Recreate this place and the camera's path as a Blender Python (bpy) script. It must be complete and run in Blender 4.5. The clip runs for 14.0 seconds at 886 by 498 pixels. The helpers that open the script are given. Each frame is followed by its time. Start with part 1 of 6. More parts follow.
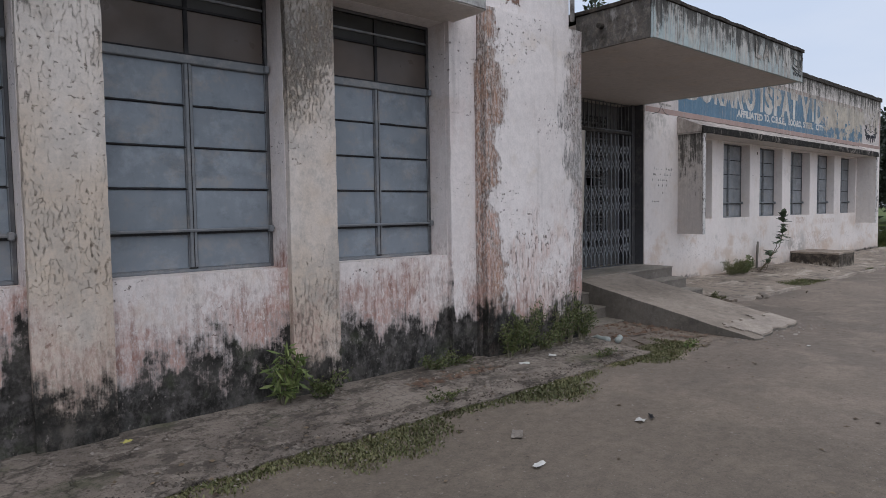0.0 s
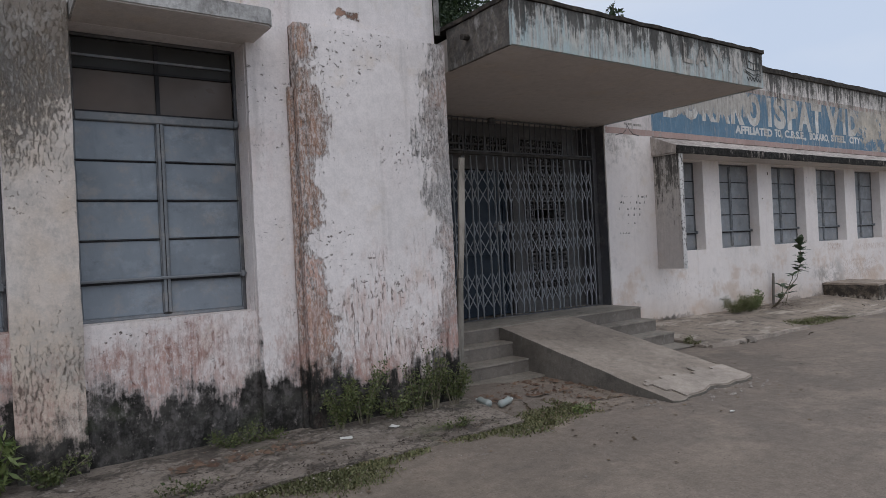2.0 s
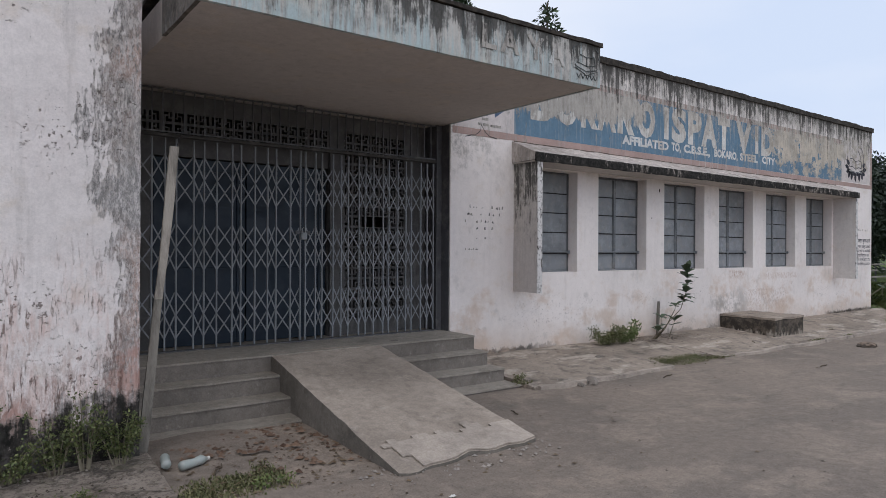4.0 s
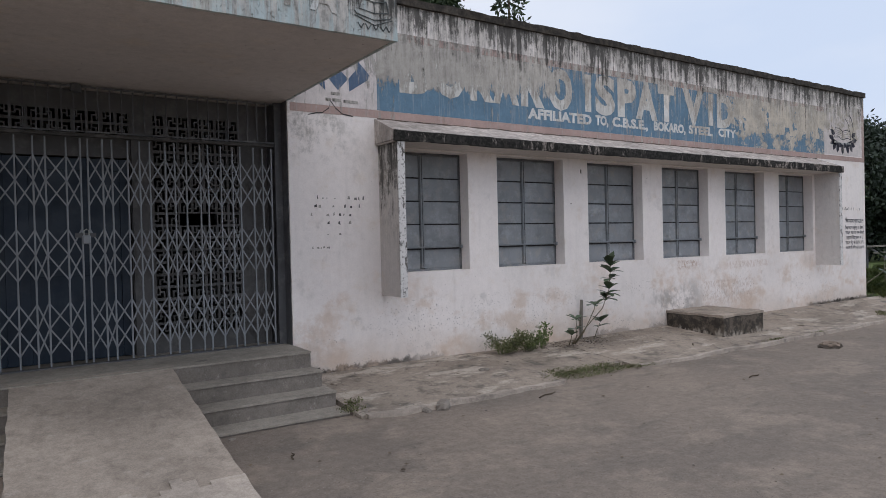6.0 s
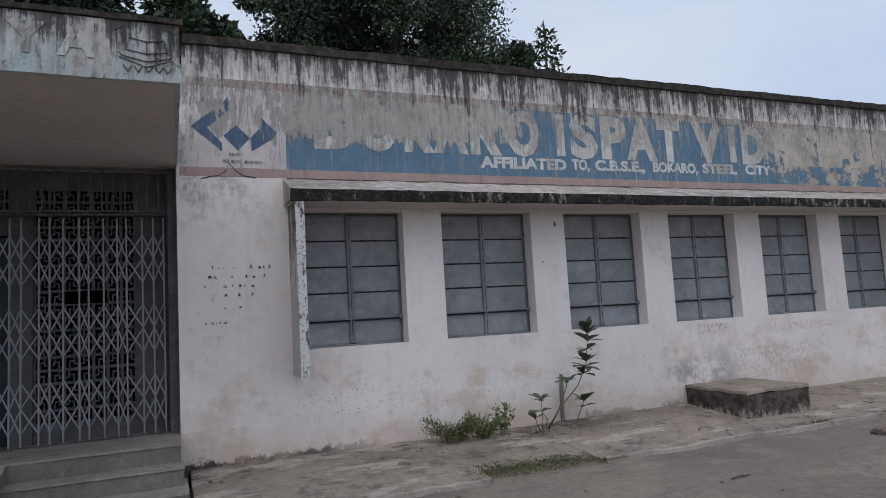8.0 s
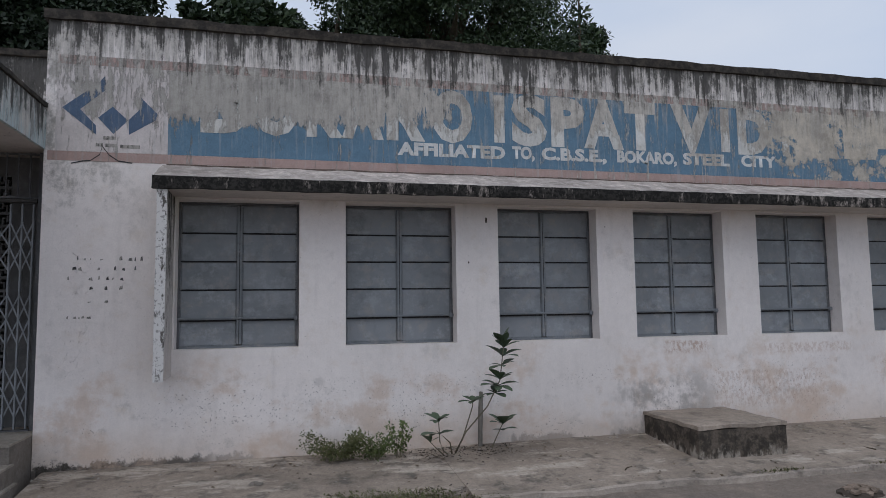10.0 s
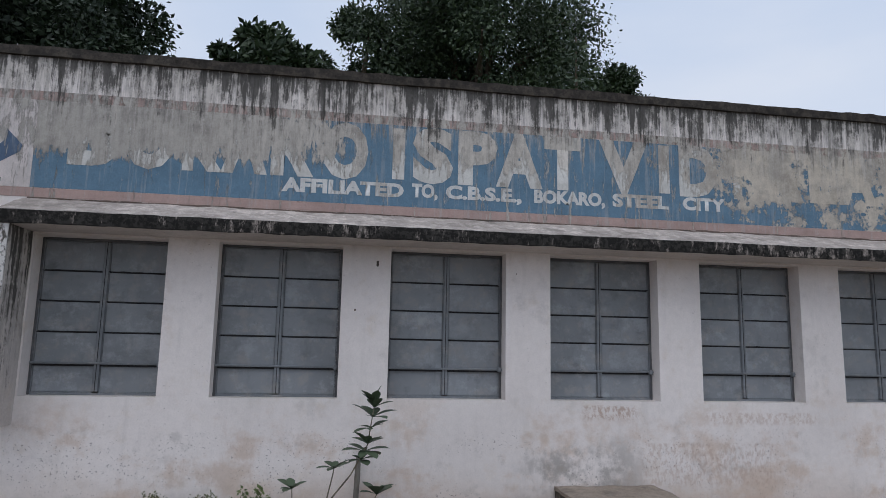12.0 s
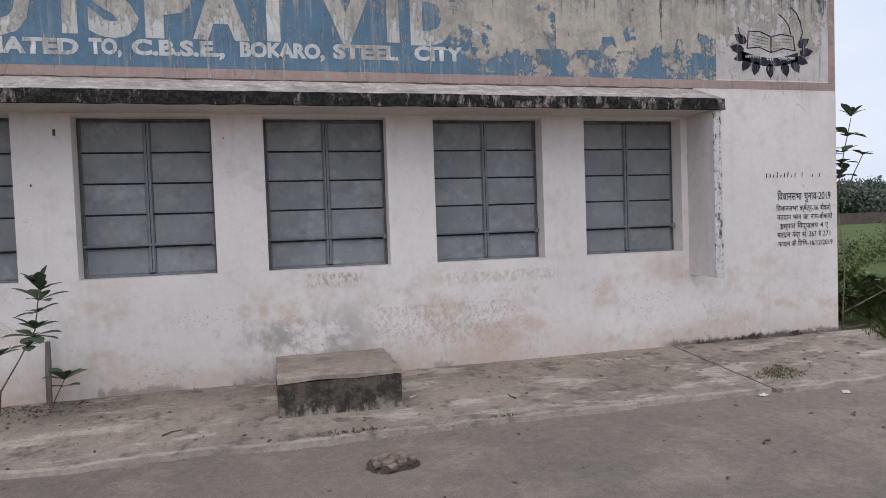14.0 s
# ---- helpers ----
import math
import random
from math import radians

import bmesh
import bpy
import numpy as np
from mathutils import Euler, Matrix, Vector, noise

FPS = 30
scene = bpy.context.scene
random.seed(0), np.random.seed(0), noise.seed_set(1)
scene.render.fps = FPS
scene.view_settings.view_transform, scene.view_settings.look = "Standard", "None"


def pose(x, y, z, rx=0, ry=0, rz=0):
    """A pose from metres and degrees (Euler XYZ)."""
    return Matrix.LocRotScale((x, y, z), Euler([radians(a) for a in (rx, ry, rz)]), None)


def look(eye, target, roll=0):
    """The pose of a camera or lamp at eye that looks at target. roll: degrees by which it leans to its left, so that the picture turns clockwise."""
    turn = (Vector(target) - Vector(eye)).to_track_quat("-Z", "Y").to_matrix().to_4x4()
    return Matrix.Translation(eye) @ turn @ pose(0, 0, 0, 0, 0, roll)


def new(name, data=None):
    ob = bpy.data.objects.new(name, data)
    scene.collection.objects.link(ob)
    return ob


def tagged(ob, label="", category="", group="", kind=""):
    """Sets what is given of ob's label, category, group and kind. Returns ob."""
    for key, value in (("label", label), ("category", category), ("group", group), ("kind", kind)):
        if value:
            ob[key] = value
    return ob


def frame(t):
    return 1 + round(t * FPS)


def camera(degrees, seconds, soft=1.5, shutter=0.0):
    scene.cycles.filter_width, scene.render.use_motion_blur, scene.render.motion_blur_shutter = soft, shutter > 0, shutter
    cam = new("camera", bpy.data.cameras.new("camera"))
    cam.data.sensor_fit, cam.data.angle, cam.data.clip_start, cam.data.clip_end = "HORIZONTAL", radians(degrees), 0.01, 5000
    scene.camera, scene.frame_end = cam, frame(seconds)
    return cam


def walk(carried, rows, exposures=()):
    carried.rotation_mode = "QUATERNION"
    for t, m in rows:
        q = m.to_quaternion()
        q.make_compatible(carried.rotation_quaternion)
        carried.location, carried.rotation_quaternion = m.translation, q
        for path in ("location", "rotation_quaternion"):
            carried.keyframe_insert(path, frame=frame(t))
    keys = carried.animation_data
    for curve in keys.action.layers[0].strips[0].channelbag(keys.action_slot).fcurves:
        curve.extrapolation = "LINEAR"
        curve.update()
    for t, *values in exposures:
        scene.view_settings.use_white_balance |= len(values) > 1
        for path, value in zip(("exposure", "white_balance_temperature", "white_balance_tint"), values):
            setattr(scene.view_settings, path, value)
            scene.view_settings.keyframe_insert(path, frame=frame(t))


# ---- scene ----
cam = camera(67.9, 14.0, 0.85)
PATH = [
    (0, (0.864, 0.174, 1.411), (2.194, 1.663, 1.295), -0.9),
    (0.5, (1.415, 0.007, 1.387), (2.653, 1.578, 1.344), -1.8),
    (1, (1.987, -0.137, 1.425), (3.227, 1.425, 1.286), -0.6),
    (1.5, (2.53, -0.265, 1.393), (3.782, 1.293, 1.468), -2.2),
    (2, (3.103, -0.444, 1.408), (4.236, 1.203, 1.409), -2.9),
    (2.5, (3.669, -0.489, 1.478), (4.803, 1.158, 1.465), -1.8),
    (3, (4.229, -0.59, 1.471), (5.302, 1.097, 1.431), -0.4),
    (3.5, (4.829, -0.577, 1.421), (5.958, 1.072, 1.342), 1.1),
    (3.7, (5.09, -0.567, 1.454), (6.283, 1.039, 1.457), 0.3),
    (5.8, (7.71, -0.785, 1.608), (8.736, 0.931, 1.545), 0.4),
    (6, (7.937, -0.71, 1.55), (9.03, 0.964, 1.525), -1.4),
    (6.5, (8.526, -0.681, 1.63), (9.525, 1.051, 1.608), -1.3),
    (7, (9.17, -0.71, 1.566), (10.312, 0.929, 1.461), -1.3),
    (7.5, (9.696, -0.742, 1.496), (10.645, 1.018, 1.463), -2.7),
    (8, (10.307, -0.828, 1.482), (11.073, 1.01, 1.675), -3.3),
    (8.2, (10.504, -0.768, 1.503), (11.332, 1.049, 1.624), -3.9),
    (10.3, (12.829, -0.662, 1.594), (13.279, 1.278, 1.773), -0.5),
    (10.5, (13.031, -0.612, 1.626), (13.477, 1.328, 1.816), -0.1),
    (11, (13.396, -0.593, 1.576), (13.543, 1.384, 1.84), 2.2),
    (11.5, (13.846, -0.54, 1.648), (13.986, 1.443, 1.868), -1.5),
    (12, (14.270, -0.403, 1.689), (14.568, 1.553, 1.983), 1.2),
    (12.5, (14.834, -0.469, 1.529), (15.134, 1.500, 1.713), -0.5),
    (13, (15.318, -0.419, 1.641), (15.654, 1.552, 1.651), -0.6),
    (13.5, (15.847, -0.405, 1.612), (16.356, 1.529, 1.614), -1.4),
    (14, (16.402, -0.379, 1.566), (16.893, 1.559, 1.492), -2.0),
]
walk(cam, [(t, look(eye, target, roll)) for t, eye, target, roll in PATH],
     [(0, 0.15, 6500, 13), (1.5, 0.15, 6450, 12), (2, 0.07, 6500, 12), (2.5, 0.18, 6500, 13), (3.5, 0.32, 6500, 13), (6.5, 0.2, 6500, 13), (8, 0.03, 6250, 12), (10.5, -0.09, 6250, 12), (11, -0.03, 6200, 12), (11.5, 0.08, 6230, 12), (12, 0.05, 6250, 12), (12.5, 0.02, 6350, 12), (13, 0.3, 6500, 13), (14, 0.33, 6550, 14)])

# ---- daylight: a bright overcast sky and a very soft sun ----
world = bpy.data.worlds.new("overcast")
scene.world = world
world.use_nodes = True
wt = world.node_tree
sky = wt.nodes.new("ShaderNodeTexSky")
sky.sky_type, sky.sun_disc = "NISHITA", False
sky.sun_elevation, sky.sun_rotation = radians(61), radians(205)
sky.dust_density = 3.0
cloud_co = wt.nodes.new("ShaderNodeTexCoord")
cloud_map = wt.nodes.new("ShaderNodeMapping")
cloud_map.inputs["Scale"].default_value = (1, 1, 3.0)
cloud_noise = wt.nodes.new("ShaderNodeTexNoise")
cloud_noise.inputs["Scale"].default_value = 1.6
cloud_noise.inputs["Detail"].default_value = 5
cloud_ramp = wt.nodes.new("ShaderNodeValToRGB")
cloud_ramp.color_ramp.elements[0].position, cloud_ramp.color_ramp.elements[0].color = 0.35, (0.61, 0.72, 0.89, 1)
cloud_ramp.color_ramp.elements[1].position, cloud_ramp.color_ramp.elements[1].color = 0.68, (0.78, 0.84, 0.93, 1)
cloud_gain = wt.nodes.new("ShaderNodeVectorMath")
cloud_gain.operation = "SCALE"
cloud_gain.inputs[3].default_value = 9.0
sky_mix = wt.nodes.new("ShaderNodeMix")
sky_mix.data_type = "RGBA"
sky_mix.inputs["Factor"].default_value = 0.9
wt.links.new(cloud_co.outputs["Generated"], cloud_map.inputs["Vector"])
wt.links.new(cloud_map.outputs[0], cloud_noise.inputs["Vector"])
wt.links.new(cloud_noise.outputs[0], cloud_ramp.inputs[0])
wt.links.new(cloud_ramp.outputs[0], cloud_gain.inputs[0])
wt.links.new(sky.outputs[0], sky_mix.inputs[6])
wt.links.new(cloud_gain.outputs[0], sky_mix.inputs[7])
wt.links.new(sky_mix.outputs[2], wt.nodes["Background"].inputs["Color"])
wt.nodes["Background"].inputs["Strength"].default_value = 0.1

sun = new("sun", bpy.data.lights.new("sun", "SUN"))
sun.data.energy, sun.data.angle, sun.data.color = 0.75, radians(60), (1.0, 0.97, 0.94)
sun.matrix_world = look((0, 0, 0), (0.29, 0.5, -1.05))


# ---- node materials ----
class Mat:
    """A small builder of node materials in world-space metres."""

    def __init__(self, name, rough=0.85, metal=0.0, spec=0.3):
        self.m = bpy.data.materials.new(name)
        self.m.use_nodes = True
        self.t = self.m.node_tree
        self.b = self.t.nodes["Principled BSDF"]
        self.b.inputs["Roughness"].default_value = rough
        self.b.inputs["Metallic"].default_value = metal
        self.b.inputs["Specular IOR Level"].default_value = spec
        geo = self.t.nodes.new("ShaderNodeNewGeometry")
        self.pos = geo.outputs["Position"]
        self.island = geo.outputs["Random Per Island"]
        sep = self.t.nodes.new("ShaderNodeSeparateXYZ")
        self.t.links.new(self.pos, sep.inputs[0])
        self.x, self.y, self.z = sep.outputs

    def put(self, socket, v):
        if isinstance(v, bpy.types.NodeSocket):
            self.t.links.new(v, socket)
        elif isinstance(v, tuple) and len(v) == 3 and socket.type == "RGBA":
            socket.default_value = (*v, 1)
        else:
            socket.default_value = v

    def math(self, op, a, b=0.0, clamp=False):
        n = self.t.nodes.new("ShaderNodeMath")
        n.operation, n.use_clamp = op, clamp
        self.put(n.inputs[0], a), self.put(n.inputs[1], b)
        return n.outputs[0]

    def noise(self, scale, detail=4, rough=0.55, stretch=(1, 1, 1), shift=(0, 0, 0), distort=0.0):
        mp = self.t.nodes.new("ShaderNodeMapping")
        self.t.links.new(self.pos, mp.inputs["Vector"])
        mp.inputs["Scale"].default_value, mp.inputs["Location"].default_value = stretch, shift
        n = self.t.nodes.new("ShaderNodeTexNoise")
        self.t.links.new(mp.outputs[0], n.inputs["Vector"])
        for key, v in (("Scale", scale), ("Detail", detail), ("Roughness", rough), ("Distortion", distort)):
            n.inputs[key].default_value = v
        return n.outputs[0]

    def voronoi(self, scale, feature="F1", stretch=(1, 1, 1)):
        mp = self.t.nodes.new("ShaderNodeMapping")
        self.t.links.new(self.pos, mp.inputs["Vector"])
        mp.inputs["Scale"].default_value = stretch
        n = self.t.nodes.new("ShaderNodeTexVoronoi")
        n.feature = feature
        self.t.links.new(mp.outputs[0], n.inputs["Vector"])
        n.inputs["Scale"].default_value = scale
        return n.outputs["Distance"]

    def step(self, v, lo, hi, a=0.0, b=1.0):
        n = self.t.nodes.new("ShaderNodeMapRange")
        n.interpolation_type = "SMOOTHSTEP"
        for i, q in enumerate((v, lo, hi, a, b)):
            self.put(n.inputs[i], q)
        return n.outputs[0]

    def mix(self, f, a, b, blend="MIX"):
        n = self.t.nodes.new("ShaderNodeMix")
        n.data_type, n.blend_type = "RGBA", blend
        self.put(n.inputs["Factor"], f), self.put(n.inputs[6], a), self.put(n.inputs[7], b)
        return n.outputs[2]

    def random(self):
        return self.t.nodes.new("ShaderNodeObjectInfo").outputs["Random"]

    def done(self, color, height=None, depth=0.01, rough=None, grain=0.0):
        if grain:
            g = self.math("ADD", self.math("MULTIPLY", self.noise(70, 6, 0.75), 0.5), self.math("MULTIPLY", self.noise(13, 8, 0.75, (1, 1, 1), (4, 7, 1)), 0.5))
            color = self.mix(1.0, color, self.step(g, 0.36, 0.64, 1 - grain, 1 + grain), "MULTIPLY")
        self.put(self.b.inputs["Base Color"], color)
        if rough is not None:
            self.put(self.b.inputs["Roughness"], rough)
        if height is not None:
            n = self.t.nodes.new("ShaderNodeBump")
            n.inputs["Distance"].default_value, n.inputs["Strength"].default_value = depth, 1.0
            self.t.links.new(height, n.inputs["Height"])
            self.t.links.new(n.outputs[0], self.b.inputs["Normal"])
        return self.m


PLASTER = (0.76, 0.70, 0.675)
OCHRE = (0.60, 0.49, 0.37)
PINK = (0.55, 0.33, 0.27)
MOULD = (0.02, 0.019, 0.017)
GREY = (0.30, 0.275, 0.25)


def plaster(name, base=PLASTER, mould=0.0, patches=0.3, streak_from=None, rust=0.0, column=0.0, damp=0.0, foot=0.0, runs=0.3, paint=None, keep=None, chips=0.85, grain=0.10, chip_at=0.67, soil=0.05, corners=(), spots=()):
    """Limewashed plaster, weathered: stains, flaking, mould that climbs from the ground, black runs from the top, and flaking paint."""
    k = Mat(name, 0.92, 0, 0.15)
    big, mid, fine = k.noise(0.55, 5), k.noise(3.2, 7, 0.65), k.noise(55, 4, 0.6)
    run = k.noise(1.0, 6, 0.65, (9, 9, 0.7))
    run2 = k.noise(1.0, 6, 0.72, (22, 22, 1.4), (4, 2, 7))
    ragged = k.noise(11, 9, 0.75, (1, 1, 0.75), (2, 4, 6))
    c = k.mix(k.step(big, 0.4, 0.7), base, tuple(v * 0.88 for v in base))
    c = k.mix(k.math("MULTIPLY", k.step(mid, 0.52, 0.72), 0.35), c, OCHRE)
    c = k.mix(k.math("MULTIPLY", k.step(run, 0.52, 0.75), runs), c, GREY)
    h = k.math("MULTIPLY", fine, 0.25)
    # small flakes and fine runs with the older coats under them
    zone = k.noise(1.1, 5, 0.6, (1, 1, 1.3), (7, 3, 1))
    flake = k.noise(64, 8, 0.76, (1, 1, 0.7), (3, 1, 5), 0.4)
    fl = k.step(k.math("ADD", flake, k.math("MULTIPLY", k.math("SUBTRACT", zone, 0.5), 0.45)), 0.66 - 0.1 * patches, 0.70 - 0.1 * patches)
    under = k.mix(k.step(k.noise(2.0, 5), 0.42, 0.6), PINK, (0.40, 0.34, 0.28))
    c = k.mix(k.math("MULTIPLY", fl, min(0.75, 1.2 * patches)), c, under)
    blush = k.math("MULTIPLY", k.step(k.math("ADD", zone, k.math("MULTIPLY", run2, 0.4)), 0.70, 0.86), 0.55 * patches)
    c = k.mix(blush, c, (0.56, 0.38, 0.33))
    h = k.math("SUBTRACT", h, k.math("MULTIPLY", fl, 0.8))
    chip = k.math("MULTIPLY", k.step(k.noise(26, 4, 0.65, (1, 1, 1.3), (1, 9, 2)), chip_at, chip_at + 0.03), k.step(k.noise(1.4, 3, 0.5, (1, 1, 1), (5, 5, 5)), 0.47, 0.58))
    c = k.mix(k.math("MULTIPLY", chip, chips), c, (0.15, 0.12, 0.105))
    h = k.math("SUBTRACT", h, k.math("MULTIPLY", chip, chips))
    for x0, z0, r in spots:
        dx, dz = k.math("MULTIPLY", k.math("SUBTRACT", k.x, x0), 0.6), k.math("SUBTRACT", k.z, z0)
        d = k.math("SQRT", k.math("ADD", k.math("MULTIPLY", dx, dx), k.math("MULTIPLY", dz, dz)))
        hole = k.step(k.math("ADD", d, k.math("MULTIPLY", k.math("SUBTRACT", ragged, 0.5), 0.28)), r, r - 0.012)
        c = k.mix(hole, c, k.mix(k.step(mid, 0.4, 0.6), (0.42, 0.26, 0.19), (0.24, 0.15, 0.115)))
        h = k.math("SUBTRACT", h, k.math("MULTIPLY", hole, 2.0))
    if damp:
        edge = k.math("ADD", k.z, k.math("MULTIPLY", k.noise(1.6, 6, 0.6), 0.9))
        c = k.mix(k.math("MULTIPLY", k.step(edge, 1.05, 0.5), damp), c, (0.52, 0.41, 0.32))
    if foot:
        # short black fringe along parts of the foot, grey scuffs and pock marks
        part_of = k.math("ADD", k.math("ADD", k.step(k.x, 20.35, 20.6), k.step(k.x, 12.0, 11.7)), k.math("MULTIPLY", k.step(k.noise(1.3, 3, 0.5, (1, 1, 0.2), (4, 0, 2)), 0.58, 0.62), 0.5))
        low_edge = k.math("SUBTRACT", k.z, k.math("MULTIPLY", k.math("SUBTRACT", ragged, 0.3), 0.30))
        c = k.mix(k.math("MULTIPLY", k.math("MULTIPLY", k.step(low_edge, 0.17, 0.12), part_of), foot), c, (0.055, 0.048, 0.04))
        scuff = k.math("MULTIPLY", k.step(k.math("ADD", k.math("MULTIPLY", k.noise(2.3, 6, 0.65, (1, 1, 1.2), (2, 6, 4)), 0.7), k.math("MULTIPLY", ragged, 0.3)), 0.55, 0.66), k.step(k.z, 1.3, 0.6))
        c = k.mix(k.math("MULTIPLY", scuff, 0.45), c, (0.35, 0.325, 0.30))
        pock = k.math("MULTIPLY", k.step(k.noise(46, 4, 0.65, (1, 1, 1), (3, 9, 9)), 0.61, 0.65), k.step(k.noise(1.1, 4, 0.55, (1, 1, 1.6), (7, 1, 3)), 0.48, 0.56))
        c = k.mix(k.math("MULTIPLY", k.math("MULTIPLY", pock, k.step(k.z, 1.0, 0.75)), 0.7), c, (0.2, 0.17, 0.15))
        # warm older coats showing through, and grey handled places, each with a ragged outline
        warm = k.math("ADD", k.math("MULTIPLY", k.noise(1.3, 6, 0.62, (1, 1, 1.5), (8, 5, 2)), 0.75), k.math("MULTIPLY", ragged, 0.25))
        c = k.mix(k.math("MULTIPLY", k.step(warm, 0.49, 0.62), k.math("MULTIPLY", k.step(k.z, 1.5, 0.7), 0.62)), c, (0.59, 0.45, 0.35))
        dull = k.math("ADD", k.math("MULTIPLY", k.noise(2.1, 6, 0.65, (1, 1, 1), (3, 7, 1)), 0.7), k.math("MULTIPLY", k.noise(14, 7, 0.72, (1, 1, 0.7), (5, 2, 2)), 0.3))
        c = k.mix(k.math("MULTIPLY", k.step(dull, 0.53, 0.66), 0.36), c, (0.49, 0.455, 0.425))
        # moss below the canopy's end
        moss = k.math("MULTIPLY", k.math("MULTIPLY", k.step(k.x, 11.5, 10.6), k.step(k.z, 2.25, 2.75)), k.step(k.math("ADD", k.math("MULTIPLY", dull, 0.6), k.math("MULTIPLY", ragged, 0.4)), 0.46, 0.58))
        c = k.mix(k.math("MULTIPLY", moss, 0.7), c, (0.235, 0.215, 0.185))
        # a rubbed place about the bench and a flaked patch below a sill
        by = k.math("MULTIPLY", k.math("MULTIPLY", k.step(k.x, 15.85, 16.3), k.step(k.x, 17.5, 16.9)), k.step(k.z, 0.95, 0.6))
        c = k.mix(k.math("MULTIPLY", k.math("MULTIPLY", by, k.step(dull, 0.42, 0.56)), 0.7), c, (0.30, 0.275, 0.25))
        for xa, xb, za, zb, much in ((16.6, 17.3, 0.98, 1.16, 0.7), (17.9, 19.3, 0.94, 1.10, 0.4), (17.2, 18.8, 0.35, 0.80, 0.4)):
            at = k.math("MULTIPLY", k.math("MULTIPLY", k.step(k.x, xa, xa + 0.12), k.step(k.x, xb, xb - 0.2)), k.math("MULTIPLY", k.step(k.z, za, za + 0.06), k.step(k.z, zb, zb - 0.03)))
            c = k.mix(k.math("MULTIPLY", k.math("MULTIPLY", at, k.step(k.noise(24, 8, 0.78, (1.2, 1.2, 0.7), (xa, 2, 3)), 0.48, 0.56)), much), c, (0.46, 0.32, 0.24))
    if rust:
        # worn corners: brown and brick-red older coats at one side, grey moss and brown at the other, the wash between them kept
        sway = k.math("MULTIPLY", k.math("SUBTRACT", k.noise(1.0, 5, 0.6, (2.0, 2.0, 2.6), (8, 2, 2)), 0.5), 0.9)
        low = k.step(k.z, 1.75, 1.1)
        left = k.step(k.math("SUBTRACT", k.math("ADD", k.x, sway), k.math("MULTIPLY", low, 0.08)), 5.42, 5.06)
        right = k.step(k.math("ADD", k.x, sway), 6.08, 6.44)
        crumb = k.noise(34, 10, 0.84, (1.3, 1.3, 0.5), (2, 8, 1), 0.3)
        streak = k.noise(1.0, 8, 0.77, (24, 24, 2.2), (1, 1, 8))
        rough_mix = k.math("ADD", k.math("MULTIPLY", crumb, 0.6), k.math("MULTIPLY", streak, 0.4))
        tint = k.mix(k.step(streak, 0.38, 0.58), (0.42, 0.225, 0.14), (0.19, 0.115, 0.08))
        tint = k.mix(k.math("MULTIPLY", low, k.step(k.noise(5, 6, 0.7, (1, 1, 0.6), (2, 2, 6)), 0.42, 0.58)), tint, (0.56, 0.325, 0.25))
        tint = k.mix(k.step(k.math("ADD", rough_mix, k.step(k.x, 5.25, 5.08, 0.0, 0.06)), 0.545, 0.60), tint, (0.10, 0.082, 0.072))
        r = k.step(k.math("ADD", rough_mix, k.math("MULTIPLY", k.math("SUBTRACT", left, 0.5), 0.22)), 0.475, 0.535)
        tint = k.mix(k.math("MULTIPLY", k.step(k.noise(30, 9, 0.8, (1.2, 1.2, 0.42), (5, 1, 7)), 0.53, 0.60), 0.7), tint, (0.62, 0.51, 0.45))
        fret = k.step(k.noise(42, 9, 0.82, (1.2, 1.2, 0.5), (8, 3, 5)), 0.42, 0.54, 0.45, 1.0)
        c = k.mix(k.math("MULTIPLY", k.math("MULTIPLY", r, fret), rust), c, tint)
        moss = k.mix(k.step(k.noise(1.7, 4, 0.5, (1, 1, 0.8), (6, 1, 4)), 0.42, 0.60), (0.225, 0.22, 0.212), (0.39, 0.265, 0.215))
        moss = k.mix(k.step(rough_mix, 0.48, 0.56), moss, (0.115, 0.11, 0.104))
        g = k.step(k.math("ADD", rough_mix, k.math("MULTIPLY", k.math("SUBTRACT", right, 0.5), 0.2)), 0.475, 0.56)
        c = k.mix(k.math("MULTIPLY", k.math("MULTIPLY", g, k.step(k.noise(36, 9, 0.82, (1.2, 1.2, 0.45), (2, 6, 8)), 0.42, 0.56, 0.35, 1.0)), 0.95 * rust), c, moss)
        # short hanging strokes and rosy patches where the wash has run
        where = k.math("MULTIPLY", k.step(k.z, 1.75, 1.0), k.step(k.noise(2.6, 5, 0.6, (1, 1, 1.0), (4, 9, 1)), 0.44, 0.58))
        stroke = k.math("MULTIPLY", k.step(k.noise(1.0, 7, 0.72, (46, 46, 8), (7, 7, 3)), 0.56, 0.61), where)
        c = k.mix(k.math("MULTIPLY", where, k.math("MULTIPLY", k.step(streak, 0.40, 0.62), 0.55)), c, (0.60, 0.40, 0.34))
        c = k.mix(k.math("MULTIPLY", stroke, 0.8), c, (0.24, 0.165, 0.14))
        h = k.math("SUBTRACT", h, k.math("ADD", k.math("MULTIPLY", k.math("MAXIMUM", r, g), 0.6), k.math("MULTIPLY", stroke, 0.8)))
